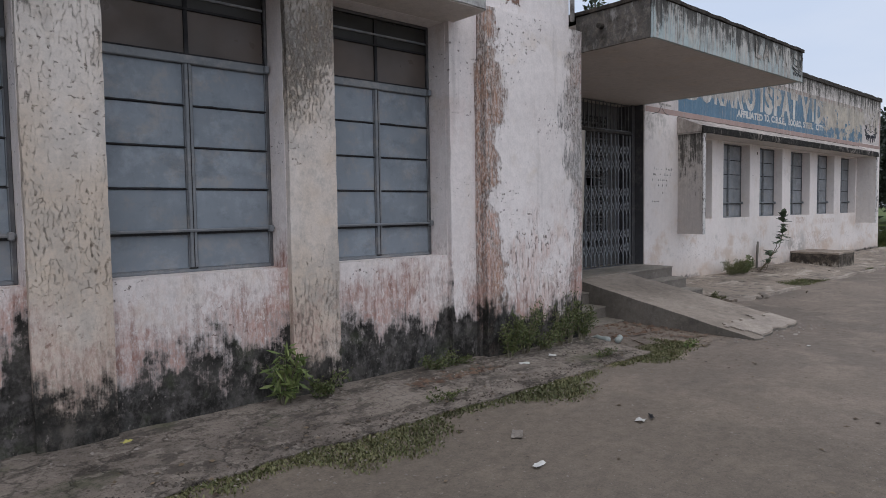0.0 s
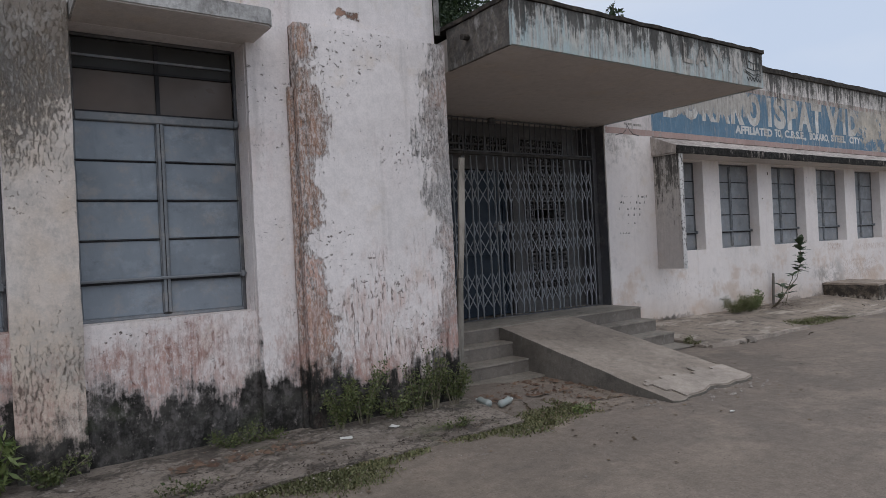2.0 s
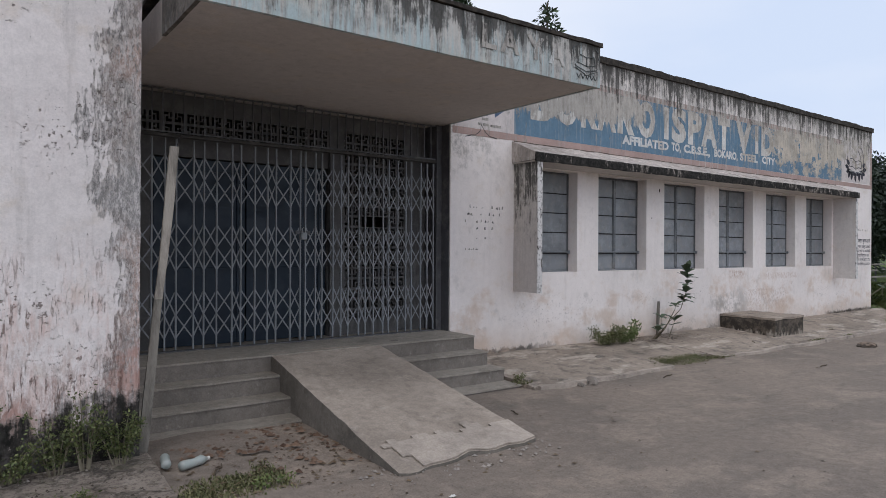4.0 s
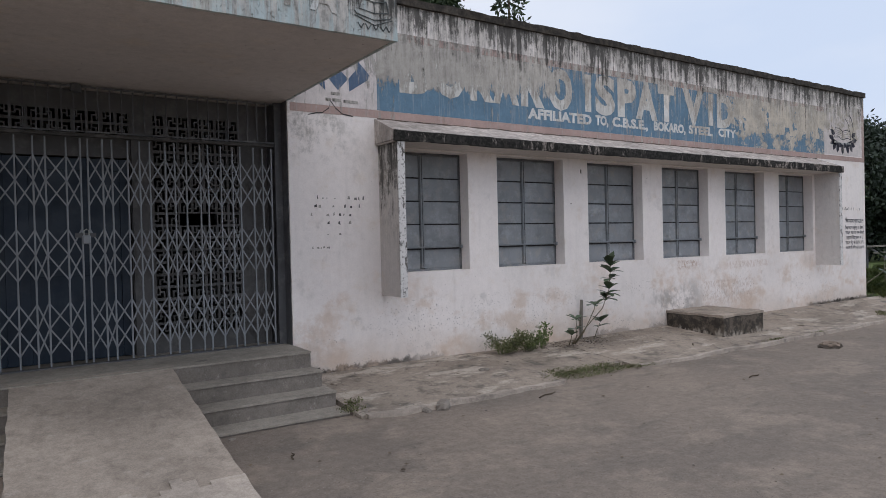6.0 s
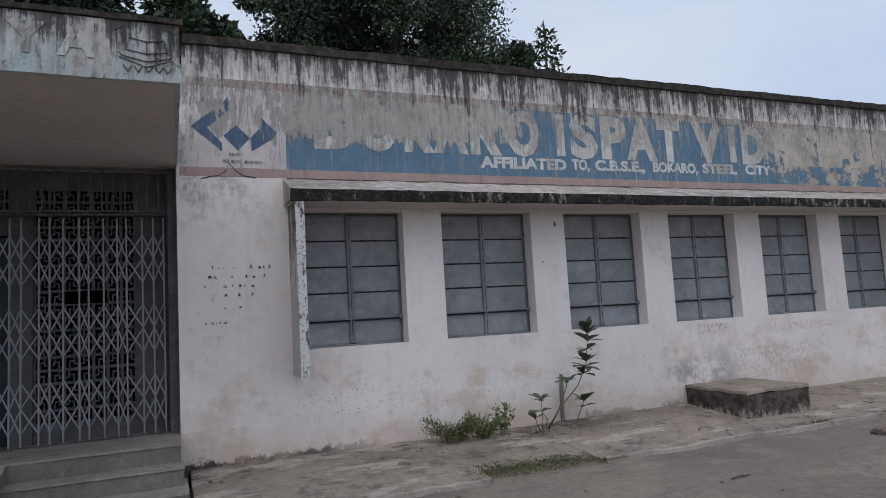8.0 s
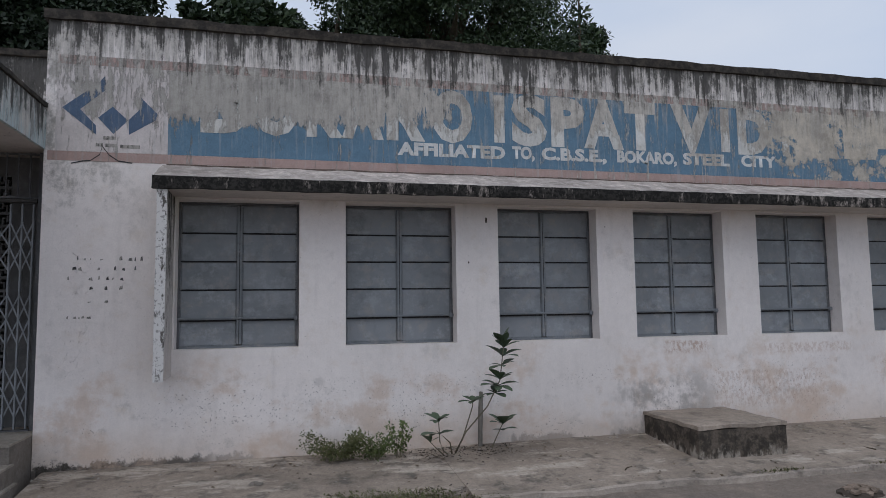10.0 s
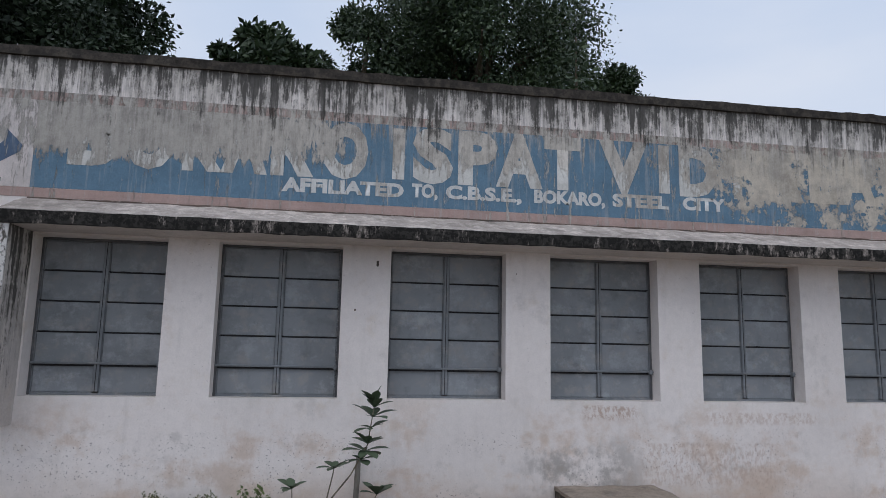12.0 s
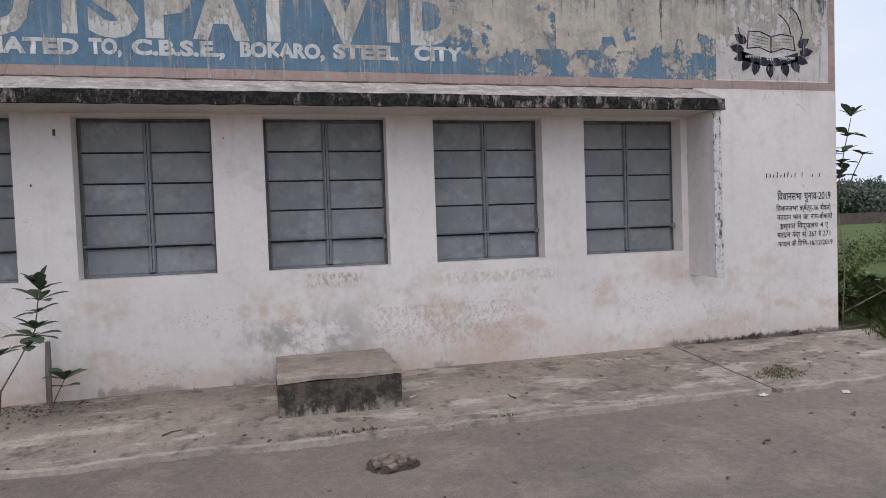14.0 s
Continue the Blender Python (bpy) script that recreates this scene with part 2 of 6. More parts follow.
    if column:
        crust = k.noise(44, 10, 0.86, (1.2, 1.2, 0.4), (3, 3, 3))
        area = k.math("ADD", k.math("MULTIPLY", big, 0.7), k.math("MULTIPLY", k.noise(1.5, 4, 0.5, (1, 1, 0.6), (1, 4, 9)), 0.5))
        c = k.mix(k.math("MULTIPLY", k.step(area, 0.50, 0.68), 0.65), c, (0.56, 0.445, 0.335))
        dim = k.math("ADD", k.math("MULTIPLY", k.noise(3.4, 8, 0.72, (1, 1, 0.5), (6, 6, 1)), 0.6), k.math("MULTIPLY", ragged, 0.4))
        c = k.mix(k.math("MULTIPLY", k.step(dim, 0.48, 0.60), 0.9 * column), c, (0.40, 0.375, 0.345))
        soot = k.step(k.math("ADD", crust, k.math("ADD", k.math("MULTIPLY", area, 0.8), k.step(k.z, 1.4, 3.0, -0.05, 0.10))), 1.035, 1.15)
        c = k.mix(k.math("MULTIPLY", soot, column), c, k.mix(k.step(ragged, 0.42, 0.6), (0.085, 0.082, 0.078), (0.30, 0.285, 0.27)))
        h = k.math("SUBTRACT", h, k.math("MULTIPLY", soot, 1.4))
    if paint is not None:
        # what is left of the signwriter's colour; runs of grime have taken the rest
        rag = k.math("ADD", k.math("ADD", k.math("MULTIPLY", k.noise(1.0, 9, 0.76, (11, 11, 1.7), (1, 2, 3)), 0.30), k.math("MULTIPLY", k.noise(9, 9, 0.78, (1.5, 1.5, 0.42)), 0.40)), k.math("MULTIPLY", k.noise(2.6, 7, 0.7, (1, 1, 0.7), (6, 1, 1)), 0.30))
        flaky = k.math("ADD", k.math("MULTIPLY", k.noise(7, 9, 0.76, (1, 1, 0.85), (2, 2, 2)), 0.55), k.math("MULTIPLY", k.noise(2.6, 7, 0.7, (1, 1, 0.9), (6, 1, 1)), 0.45))
        far_end = k.step(k.x, 17.4, 18.6)
        rag = k.math("ADD", k.math("MULTIPLY", rag, k.math("SUBTRACT", 1.0, far_end)), k.math("MULTIPLY", flaky, far_end))
        drip = k.step(k.noise(1.0, 8, 0.75, (19, 19, 2.6), (5, 5, 5)), 0.58, 0.64)
        left = k.math("MULTIPLY", k.step(k.math("ADD", rag, keep(k)), 0.485, 0.52), k.math("SUBTRACT", 1.0, k.math("MULTIPLY", drip, 0.85)))
        worn = k.mix(k.step(k.math("ADD", k.math("MULTIPLY", k.noise(1.0, 8, 0.74, (14, 14, 1.3), (8, 2, 2)), 0.6), k.math("MULTIPLY", ragged, 0.4)), 0.42, 0.66), (0.56, 0.52, 0.465), (0.31, 0.285, 0.255))
        worn = k.mix(k.math("MULTIPLY", k.step(k.noise(2.4, 7, 0.7, (1, 1, 0.8), (9, 9, 3)), 0.53, 0.66), 0.6), worn, (0.24, 0.215, 0.185))
        worn = k.mix(k.math("MULTIPLY", k.step(k.math("ADD", k.x, k.math("MULTIPLY", run, 3.0)), 16.2, 14.0), 0.42), worn, (0.25, 0.24, 0.225))
        worn = k.mix(k.math("MULTIPLY", far_end, 0.6), worn, k.mix(k.step(k.noise(3.5, 8, 0.74, (1, 1, 0.8), (3, 3, 9)), 0.40, 0.62), (0.60, 0.525, 0.42), (0.33, 0.295, 0.25)))
        tone = k.mix(k.step(mid, 0.35, 0.75), paint, tuple(v * 0.8 for v in paint))
        tone = k.mix(k.math("MULTIPLY", k.step(run2, 0.5, 0.66), 0.35), tone, (0.42, 0.42, 0.41))
        c = k.mix(left, worn, tone)
        h = k.math("ADD", h, k.math("MULTIPLY", left, 0.6))
    if streak_from is not None:
        lo, hi = streak_from
        band = k.step(k.z, lo - 0.1, lo + 0.35)
        reach = k.math("ADD", k.z, k.math("MULTIPLY", k.math("SUBTRACT", run2, 0.5), 2.2))
        grime = k.mix(k.step(k.math("ADD", k.math("MULTIPLY", k.noise(1.0, 8, 0.74, (13, 13, 1.1), (3, 9, 2)), 0.6), k.math("MULTIPLY", ragged, 0.4)), 0.42, 0.58), (0.55, 0.51, 0.465), (0.20, 0.188, 0.172))
        c = k.mix(k.math("MULTIPLY", k.math("MULTIPLY", k.step(reach, lo + 0.15 + soil, hi - soil * 0.6), band), 0.85), c, grime)
        fine_run = k.noise(1.0, 8, 0.75, (20, 20, 1.3), (6, 6, 2))
        wide_run = k.noise(1.0, 5, 0.65, (4.5, 4.5, 0.6), (1, 6, 5))
        v = k.math("ADD", k.math("ADD", k.math("MULTIPLY", fine_run, 0.45), k.math("MULTIPLY", ragged, 0.25)), k.math("ADD", k.math("MULTIPLY", wide_run, 0.3), k.step(k.z, lo + 0.3, hi + 0.1, -0.03, 0.095)))
        black = k.math("MULTIPLY", k.step(v, 0.53, 0.60), band)
        c = k.mix(k.math("MULTIPLY", black, 0.86), c, k.mix(k.step(ragged, 0.45, 0.65), (0.022, 0.022, 0.02), (0.085, 0.08, 0.074)))
    if mould:
        climb = k.math("ADD", k.math("MULTIPLY", k.noise(2.4, 8, 0.66, (1, 1, 0.8), (3, 0, 4)), 0.75), k.math("MULTIPLY", run2, 0.25))
        edge = k.math("SUBTRACT", k.z, k.math("MULTIPLY", k.math("SUBTRACT", climb, 0.5), 1.9))
        for xa, xb in corners:
            # damp that stands higher in the corners beside the pilasters
            edge = k.math("SUBTRACT", edge, k.math("MULTIPLY", k.math("MULTIPLY", k.step(k.x, xa, xb), k.step(k.x, xb + 0.05, xb + 0.02)), 0.28))
        m = k.step(k.math("SUBTRACT", edge, k.math("MULTIPLY", k.math("SUBTRACT", ragged, 0.5), 0.55)), mould + 0.03, mould - 0.22)
        spot = k.step(ragged, 0.36, 0.56)
        dark = k.mix(k.step(k.noise(3.4, 8, 0.7, (1, 1, 1), (1, 5, 3)), 0.42, 0.66), MOULD, (0.075, 0.07, 0.063))
        dark = k.mix(k.math("MULTIPLY", k.step(k.noise(3.5, 5, 0.6, (1, 1, 1), (2, 2, 9)), 0.55, 0.66), 0.45), dark, (0.06, 0.07, 0.04))
        dark = k.mix(k.math("MULTIPLY", k.step(k.noise(21, 8, 0.75, (1, 1, 0.7), (8, 1, 1)), 0.60, 0.65), 0.6), dark, (0.30, 0.265, 0.245))
        c = k.mix(k.math("MULTIPLY", m, k.math("ADD", 0.88, k.math("MULTIPLY", spot, 0.12))), c, dark)
        halo = k.math("MULTIPLY", k.math("SUBTRACT", k.step(edge, mould + 0.62, mould - 0.05), m), k.step(k.noise(30, 9, 0.8, (1.3, 1.3, 0.5)), 0.47, 0.57))
        c = k.mix(k.math("MULTIPLY", halo, 0.55), c, k.mix(k.step(k.noise(9, 7, 0.7, (1, 1, 0.6), (2, 2, 2)), 0.45, 0.6), (0.44, 0.285, 0.235), (0.20, 0.15, 0.125)))
        # rosy older coats laid bare above the mould
        bare = k.math("MULTIPLY", k.math("SUBTRACT", 1.0, m), k.step(k.math("ADD", edge, k.math("MULTIPLY", k.math("SUBTRACT", ragged, 0.5), 0.5)), mould + 0.36, mould + 0.02))
        bare = k.math("MULTIPLY", bare, k.step(k.noise(1.5, 4, 0.55, (1, 1, 0.7), (9, 4, 4)), 0.42, 0.55))
        c = k.mix(k.math("MULTIPLY", k.math("MULTIPLY", bare, 0.45 if column else 1.0), k.step(k.noise(28, 9, 0.78, (1.3, 1.3, 0.5), (6, 2, 4)), 0.36, 0.56)), c, k.mix(k.step(run2, 0.42, 0.6), (0.50, 0.325, 0.28), (0.31, 0.18, 0.15)))
        # grey bloom and pale flecks over the mould
        bloom = k.math("MULTIPLY", k.math("MULTIPLY", m, k.step(k.noise(5, 8, 0.72, (1, 1, 0.7), (1, 1, 6)), 0.50, 0.66)), 0.32)
        c = k.mix(bloom, c, (0.17, 0.165, 0.155))
        h = k.math("ADD", h, k.math("MULTIPLY", spot, k.math("MULTIPLY", m, 0.6)))
    return k.done(c, h, 0.006, None, grain)


def concrete(name, base=(0.30, 0.275, 0.245), dark=0.5, speck=0.4, side_black=0.0, cover=0.36, pale=0.0):
    k = Mat(name, 0.9, 0, 0.2)
    c = k.mix(k.step(k.noise(1.1, 5), 0.35, 0.7), base, tuple(v * 0.7 for v in base))
    c = k.mix(k.math("MULTIPLY", k.step(k.noise(4.5, 7, 0.65), 0.5, 0.68), dark), c, (0.09, 0.082, 0.072))
    c = k.mix(k.math("MULTIPLY", k.step(k.noise(13, 6, 0.7, (1, 1, 1), (3, 8, 1)), 0.58, 0.68), speck), c, (0.44, 0.40, 0.36))
    if pale:
        c = k.mix(k.math("MULTIPLY", k.step(k.noise(2.0, 8, 0.72, (0.6, 1.7, 1), (7, 3, 3)), 0.52, 0.60), pale), c, (0.52, 0.455, 0.385))
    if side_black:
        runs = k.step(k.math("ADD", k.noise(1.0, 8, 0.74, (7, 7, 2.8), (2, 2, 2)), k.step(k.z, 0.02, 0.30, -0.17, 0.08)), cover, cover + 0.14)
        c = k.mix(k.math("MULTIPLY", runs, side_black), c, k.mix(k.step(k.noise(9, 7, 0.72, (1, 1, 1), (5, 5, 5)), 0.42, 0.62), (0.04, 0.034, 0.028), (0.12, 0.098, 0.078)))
    h = k.math("ADD", k.math("MULTIPLY", k.noise(60, 4, 0.6), 0.4), k.noise(8, 6, 0.6))
    return k.done(c, h, 0.008, None, 0.2)


def painted_metal(name, base, rough=0.5, dust=0.3, vary=0.0, smudge=0.0):
    k = Mat(name, rough, 0.0, 0.4)
    c = k.mix(k.step(k.noise(2.2, 5), 0.35, 0.7), base, tuple(v * 0.8 for v in base))
    c = k.mix(k.math("MULTIPLY", k.step(k.noise(7, 7, 0.7), 0.48, 0.68), dust), c, (0.33, 0.31, 0.29))
    c = k.mix(k.math("MULTIPLY", k.step(k.noise(3.5, 8, 0.7, (1, 1, 1.4), (2, 9, 4)), 0.52, 0.70), dust), c, tuple(v * 0.55 for v in base))
    if smudge:
        # rubbed pale places and streaks of grime
        pale = k.math("ADD", k.math("MULTIPLY", k.noise(3.6, 8, 0.74, (1, 1, 1.3), (4, 1, 1)), 0.7), k.math("MULTIPLY", k.noise(15, 7, 0.75, (1, 1, 0.8), (6, 6, 6)), 0.3))
        c = k.mix(k.math("MULTIPLY", k.step(pale, 0.49, 0.62), smudge), c, tuple(min(1, v * 1.5) for v in base))
        c = k.mix(k.math("MULTIPLY", k.step(k.noise(1.0, 7, 0.75, (9, 9, 3.2), (1, 5, 5)), 0.52, 0.68), 0.6 * smudge), c, tuple(v * 0.5 for v in base))
    if vary:
        c = k.mix(k.math("MULTIPLY", k.random(), vary), c, tuple(v * 0.62 for v in base))
    return k.done(c, k.noise(4, 5), 0.004, k.step(k.noise(5, 4), 0.3, 0.7, rough - 0.12, rough + 0.2))


def keep_blue(k):
    low = k.step(k.z, 3.62, 3.12, -0.03, 0.115)
    mid = k.math("MULTIPLY", k.math("MULTIPLY", k.step(k.x, 13.9, 14.7), k.step(k.x, 18.4, 17.6)), 0.095)
    far = k.math("MULTIPLY", k.step(k.x, 18.0, 18.6), k.step(k.z, 3.15, 3.45, -0.10, -0.03))
    left = k.math("MULTIPLY", k.step(k.x, 13.8, 12.8), k.step(k.z, 3.3, 3.6, 0.0, -0.085))
    return k.math("ADD", k.math("ADD", low, mid), k.math("ADD", far, left))


def keep_letter(k):
    mid = k.math("MULTIPLY", k.math("MULTIPLY", k.step(k.x, 13.6, 14.6), k.step(k.x, 18.4, 17.8)), 0.055)
    return k.math("ADD", k.math("ADD", k.math("ADD", k.step(k.x, 14.0, 13.0, 0.0, -0.012), k.math("MULTIPLY", mid, 0.35)), k.step(k.x, 18.2, 18.8, 0.0, -0.1)), k.step(k.z, 3.65, 3.35, -0.06, 0.02))


def keep_white(k):
    gap = k.math("MULTIPLY", k.step(k.x, 16.95, 17.1), k.step(k.x, 17.6, 17.5))
    return k.math("ADD", 0.045, k.math("MULTIPLY", gap, -0.1))


def keep_stripe(k):
    return k.step(k.z, 3.6, 3.0, 0.0, 0.13)


def keep_logo(k):
    return k.step(k.z, 3.75, 3.35, -0.03, 0.14)


def black_edge():
    k = Mat("black_hood_edge", 0.92, 0, 0.15)
    m = k.math("ADD", k.math("MULTIPLY", k.noise(1.0, 8, 0.74, (13, 13, 5), (2, 2, 2)), 0.7), k.math("MULTIPLY", k.noise(1.2, 4), 0.3))
    c = k.mix(k.step(m, 0.52, 0.60), (0.018, 0.017, 0.016), (0.33, 0.285, 0.255))
    c = k.mix(k.math("MULTIPLY", k.step(k.noise(24, 7, 0.75), 0.46, 0.56), 0.75), c, (0.05, 0.047, 0.042))
    return k.done(c, k.noise(14, 7, 0.7), 0.008)


def flaking_edge():
    k = Mat("flaking_fin_edge", 0.92, 0, 0.15)
    c = k.mix(k.step(k.noise(9, 7, 0.72, (2.2, 2.2, 0.8)), 0.38, 0.47), (0.11, 0.10, 0.09), (0.66, 0.64, 0.62))
    c = k.mix(k.math("MULTIPLY", k.step(k.noise(30, 4, 0.6), 0.56, 0.62), 0.6), c, (0.12, 0.11, 0.10))
    return k.done(c, k.noise(14, 6, 0.7), 0.006)


SOIL = (3.3, 4.3)
M = {}
M["wall_left"] = plaster("limewash_mouldy", mould=0.58, patches=0.3, chip_at=0.635, corners=((2.9, 3.17), (4.5, 4.73), (1.35, 1.55)))
M["column"] = plaster("limewash_column", base=(0.70, 0.645, 0.605), mould=0.54, patches=0.12, column=0.65, chip_at=0.62)
M["column_pale"] = plaster("limewash_column_pale", base=(0.69, 0.635, 0.585), mould=0.54, patches=0.12, column=0.5, chip_at=0.62)
M["pier"] = plaster("limewash_pier", base=(0.80, 0.745, 0.72), mould=0.60, patches=0.1, rust=0.92, chip_at=0.615)
M["wall_upper"] = plaster("limewash_clean", base=(0.77, 0.72, 0.70), patches=0.05, spots=((5.58, 3.40, 0.045), (5.66, 3.39, 0.03)))
M["wall_right"] = plaster("limewash_wing", base=(0.83, 0.77, 0.735), patches=0.03, streak_from=SOIL, soil=0.2, damp=0.6, foot=0.85, runs=0.12, chips=0.35, grain=0.05)
M["fin_side"] = plaster("limewash_fin", base=(0.64, 0.59, 0.555), patches=0.2, streak_from=(0.7, 2.9), runs=0.6)
M["fin_clean"] = plaster("limewash_fin_clean", base=(0.66, 0.62, 0.59), patches=0.1)
M["fin_front"] = flaking_edge()
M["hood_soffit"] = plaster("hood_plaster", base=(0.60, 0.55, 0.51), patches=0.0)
M["canopy"] = plaster("canopy_plaster", base=(0.44, 0.525, 0.53), patches=0.15, streak_from=(2.7, 3.35))
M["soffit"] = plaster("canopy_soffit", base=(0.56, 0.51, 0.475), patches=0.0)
M["blue"] = plaster("sign_blue", paint=(0.14, 0.232, 0.315), keep=keep_blue, streak_from=SOIL, soil=0.2, patches=0)
M["letter"] = plaster("sign_cream", paint=(0.66, 0.645, 0.605), keep=keep_letter, streak_from=SOIL, soil=0.2, patches=0)
M["white"] = plaster("sign_white", paint=(0.68, 0.68, 0.66), keep=keep_white, streak_from=SOIL, soil=0.2, patches=0)
M["stripe"] = plaster("sign_red", paint=(0.45, 0.325, 0.29), keep=keep_stripe, streak_from=SOIL, soil=0.2, patches=0)
M["cream"] = plaster("sign_panel", paint=(0.66, 0.60, 0.575), keep=keep_stripe, streak_from=SOIL, soil=0.2, patches=0)
M["logo"] = plaster("logo_blue", paint=(0.10, 0.145, 0.22), keep=keep_logo, streak_from=SOIL, soil=0.2, patches=0)
M["black"] = plaster("black_lettering", paint=(0.035, 0.035, 0.05), keep=lambda k: k.math("ADD", 0.22, 0.0), patches=0)
M["worn_black"] = plaster("worn_lettering", paint=(0.08, 0.075, 0.078), keep=lambda k: k.math("ADD", 0.0, 0.0), patches=0)
M["coping"] = concrete("black_coping", (0.027, 0.026, 0.025), 0.6, 0.08, 0.5)
M["rust_joint"] = concrete("crumbled_joint", (0.16, 0.12, 0.10), 0.7, 0.5)
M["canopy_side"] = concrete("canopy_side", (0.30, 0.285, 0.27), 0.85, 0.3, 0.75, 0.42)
M["hood_edge"] = black_edge()
M["hood_edge_left"] = concrete("left_hood_edge", (0.52, 0.51, 0.495), 0.75, 0.6, 0.4, 0.52)
M["hood_top"] = concrete("hood_top", (0.62, 0.55, 0.50), 0.45, 0.3, 0.35, 0.47)
# Riser cement darkened, tread cement lightened: light on the steps put into colour.
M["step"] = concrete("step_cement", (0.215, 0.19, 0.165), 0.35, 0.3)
M["tread"] = concrete("lit_tread_cement", (0.335, 0.30, 0.255), 0.25, 0.3)
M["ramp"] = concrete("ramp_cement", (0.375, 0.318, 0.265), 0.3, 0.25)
M["ramp_patch"] = concrete("ramp_patch", (0.47, 0.405, 0.345), 0.35, 0.3)
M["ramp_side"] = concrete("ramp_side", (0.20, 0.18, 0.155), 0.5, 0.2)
M["apron"] = concrete("apron_cement", (0.315, 0.262, 0.213), 0.75, 0.35, 0, 0, 0.6)
M["apron_rim"] = concrete("apron_rim", (0.42, 0.36, 0.305), 0.6, 0.4)
M["bench_top"] = concrete("bench_top", (0.36, 0.30, 0.245), 0.4, 0.3)
M["bench_side"] = concrete("bench_side", (0.36, 0.32, 0.27), 0.3, 0.3, 0.97, 0.32)
M["shutter"] = painted_metal("grey_shutter", (0.265, 0.28, 0.295), 0.55, 0.7, 0.4, 0.55)
M["shutter_left"] = painted_metal("blue_grey_shutter", (0.245, 0.28, 0.315), 0.5, 0.65, 0.35, 0.4)
M["frame"] = painted_metal("window_frame_paint", (0.20, 0.215, 0.23), 0.5, 0.6)
M["seam"] = painted_metal("dark_seam", (0.016, 0.016, 0.018), 0.7, 0.05)
M["gate"] = painted_metal("gate_paint", (0.27, 0.285, 0.30), 0.45, 0.3)
M["gate_dark"] = painted_metal("gate_frame_paint", (0.10, 0.10, 0.105), 0.5, 0.3)
# Door, screen and hall tones are darkened: shade behind the gate put into colour.
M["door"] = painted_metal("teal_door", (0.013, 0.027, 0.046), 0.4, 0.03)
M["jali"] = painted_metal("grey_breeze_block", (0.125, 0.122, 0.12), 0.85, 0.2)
M["inner"] = painted_metal("hall_shade_plaster", (0.07, 0.066, 0.062), 0.9, 0.2)


def dusty_glass(name, a, b):
    k = Mat(name, 0.45, 0, 0.3)
    c = k.mix(k.step(k.noise(1.5, 4), 0.35, 0.7), a, b)
    c = k.mix(k.math("MULTIPLY", k.random(), 0.4), c, b)
    return k.done(c, None, 0, k.step(k.noise(4, 4), 0.3, 0.7, 0.25, 0.6))


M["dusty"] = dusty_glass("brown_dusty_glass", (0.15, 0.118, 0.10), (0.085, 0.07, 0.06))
# Hood shade is put into the glass colour of the topmost panes.
M["dusty_shaded"] = dusty_glass("hood_shaded_glass", (0.05, 0.047, 0.042), (0.028, 0.028, 0.026))


def ground_material():
    k = Mat("packed_dirt_road", 0.95, 0, 0.15)
    c = k.mix(k.step(k.noise(0.35, 6, 0.6), 0.36, 0.66), (0.245, 0.202, 0.166), (0.182, 0.154, 0.131))
    c = k.mix(k.math("MULTIPLY", k.step(k.noise(1.4, 7, 0.65, (1, 1, 1), (5, 1, 0)), 0.48, 0.64), 0.75), c, (0.295, 0.242, 0.196))
    c = k.mix(k.math("MULTIPLY", k.step(k.noise(3.0, 6, 0.7, (0.5, 1.4, 1), (2, 7, 0)), 0.55, 0.7), 0.45), c, (0.135, 0.12, 0.105))
    # barer, browner earth at the start of the drive
    earth = k.math("ADD", k.x, k.math("MULTIPLY", k.math("SUBTRACT", k.noise(0.7, 6, 0.65, (1, 1, 1), (3, 3, 0)), 0.5), 5.0))
    c = k.mix(k.step(earth, 8.0, 3.0, 0.0, 0.62), c, (0.125, 0.104, 0.08))
    grit = k.step(k.noise(34, 4, 0.7), 0.6, 0.72)
    c = k.mix(k.math("MULTIPLY", grit, 0.45), c, (0.36, 0.325, 0.285))
    c = k.mix(k.math("MULTIPLY", k.step(k.noise(60, 3, 0.6, (1, 1, 1), (9, 9, 0)), 0.62, 0.7), 0.5), c, (0.055, 0.05, 0.045))
    # turf of the playing field beyond the building
    e = k.math("ADD", k.math("SUBTRACT", k.x, k.math("MULTIPLY", k.step(k.y, 6.0, 1.5), 4.5)), k.math("MULTIPLY", k.math("SUBTRACT", k.noise(0.8, 6, 0.7), 0.5), 3.5))
    turf = k.math("MAXIMUM", k.step(e, 23.4, 24.3), k.step(k.y, 12.0, 13.0))
    g = k.mix(k.step(k.noise(2.5, 6, 0.7), 0.35, 0.68), (0.075, 0.12, 0.033), (0.12, 0.14, 0.055))
    g = k.mix(k.math("MULTIPLY", k.step(k.noise(0.15, 4), 0.5, 0.68), 0.5), g, (0.19, 0.19, 0.085))
    c = k.mix(turf, c, g)
    h = k.math("ADD", k.math("MULTIPLY", k.noise(45, 5, 0.7), 0.35), k.noise(3, 6, 0.6))
    return k.done(c, h, 0.02, None, 0.2)


M["ground"] = ground_material()


def leaf_material(name, dark, light):
    k = Mat(name, 0.55, 0, 0.35)
    c = k.mix(k.island, dark, light)
    c = k.mix(k.step(k.noise(0.5, 3), 0.4, 0.65, 0.0, 0.45), c, tuple(v * 0.5 for v in dark))
    return k.done(c)


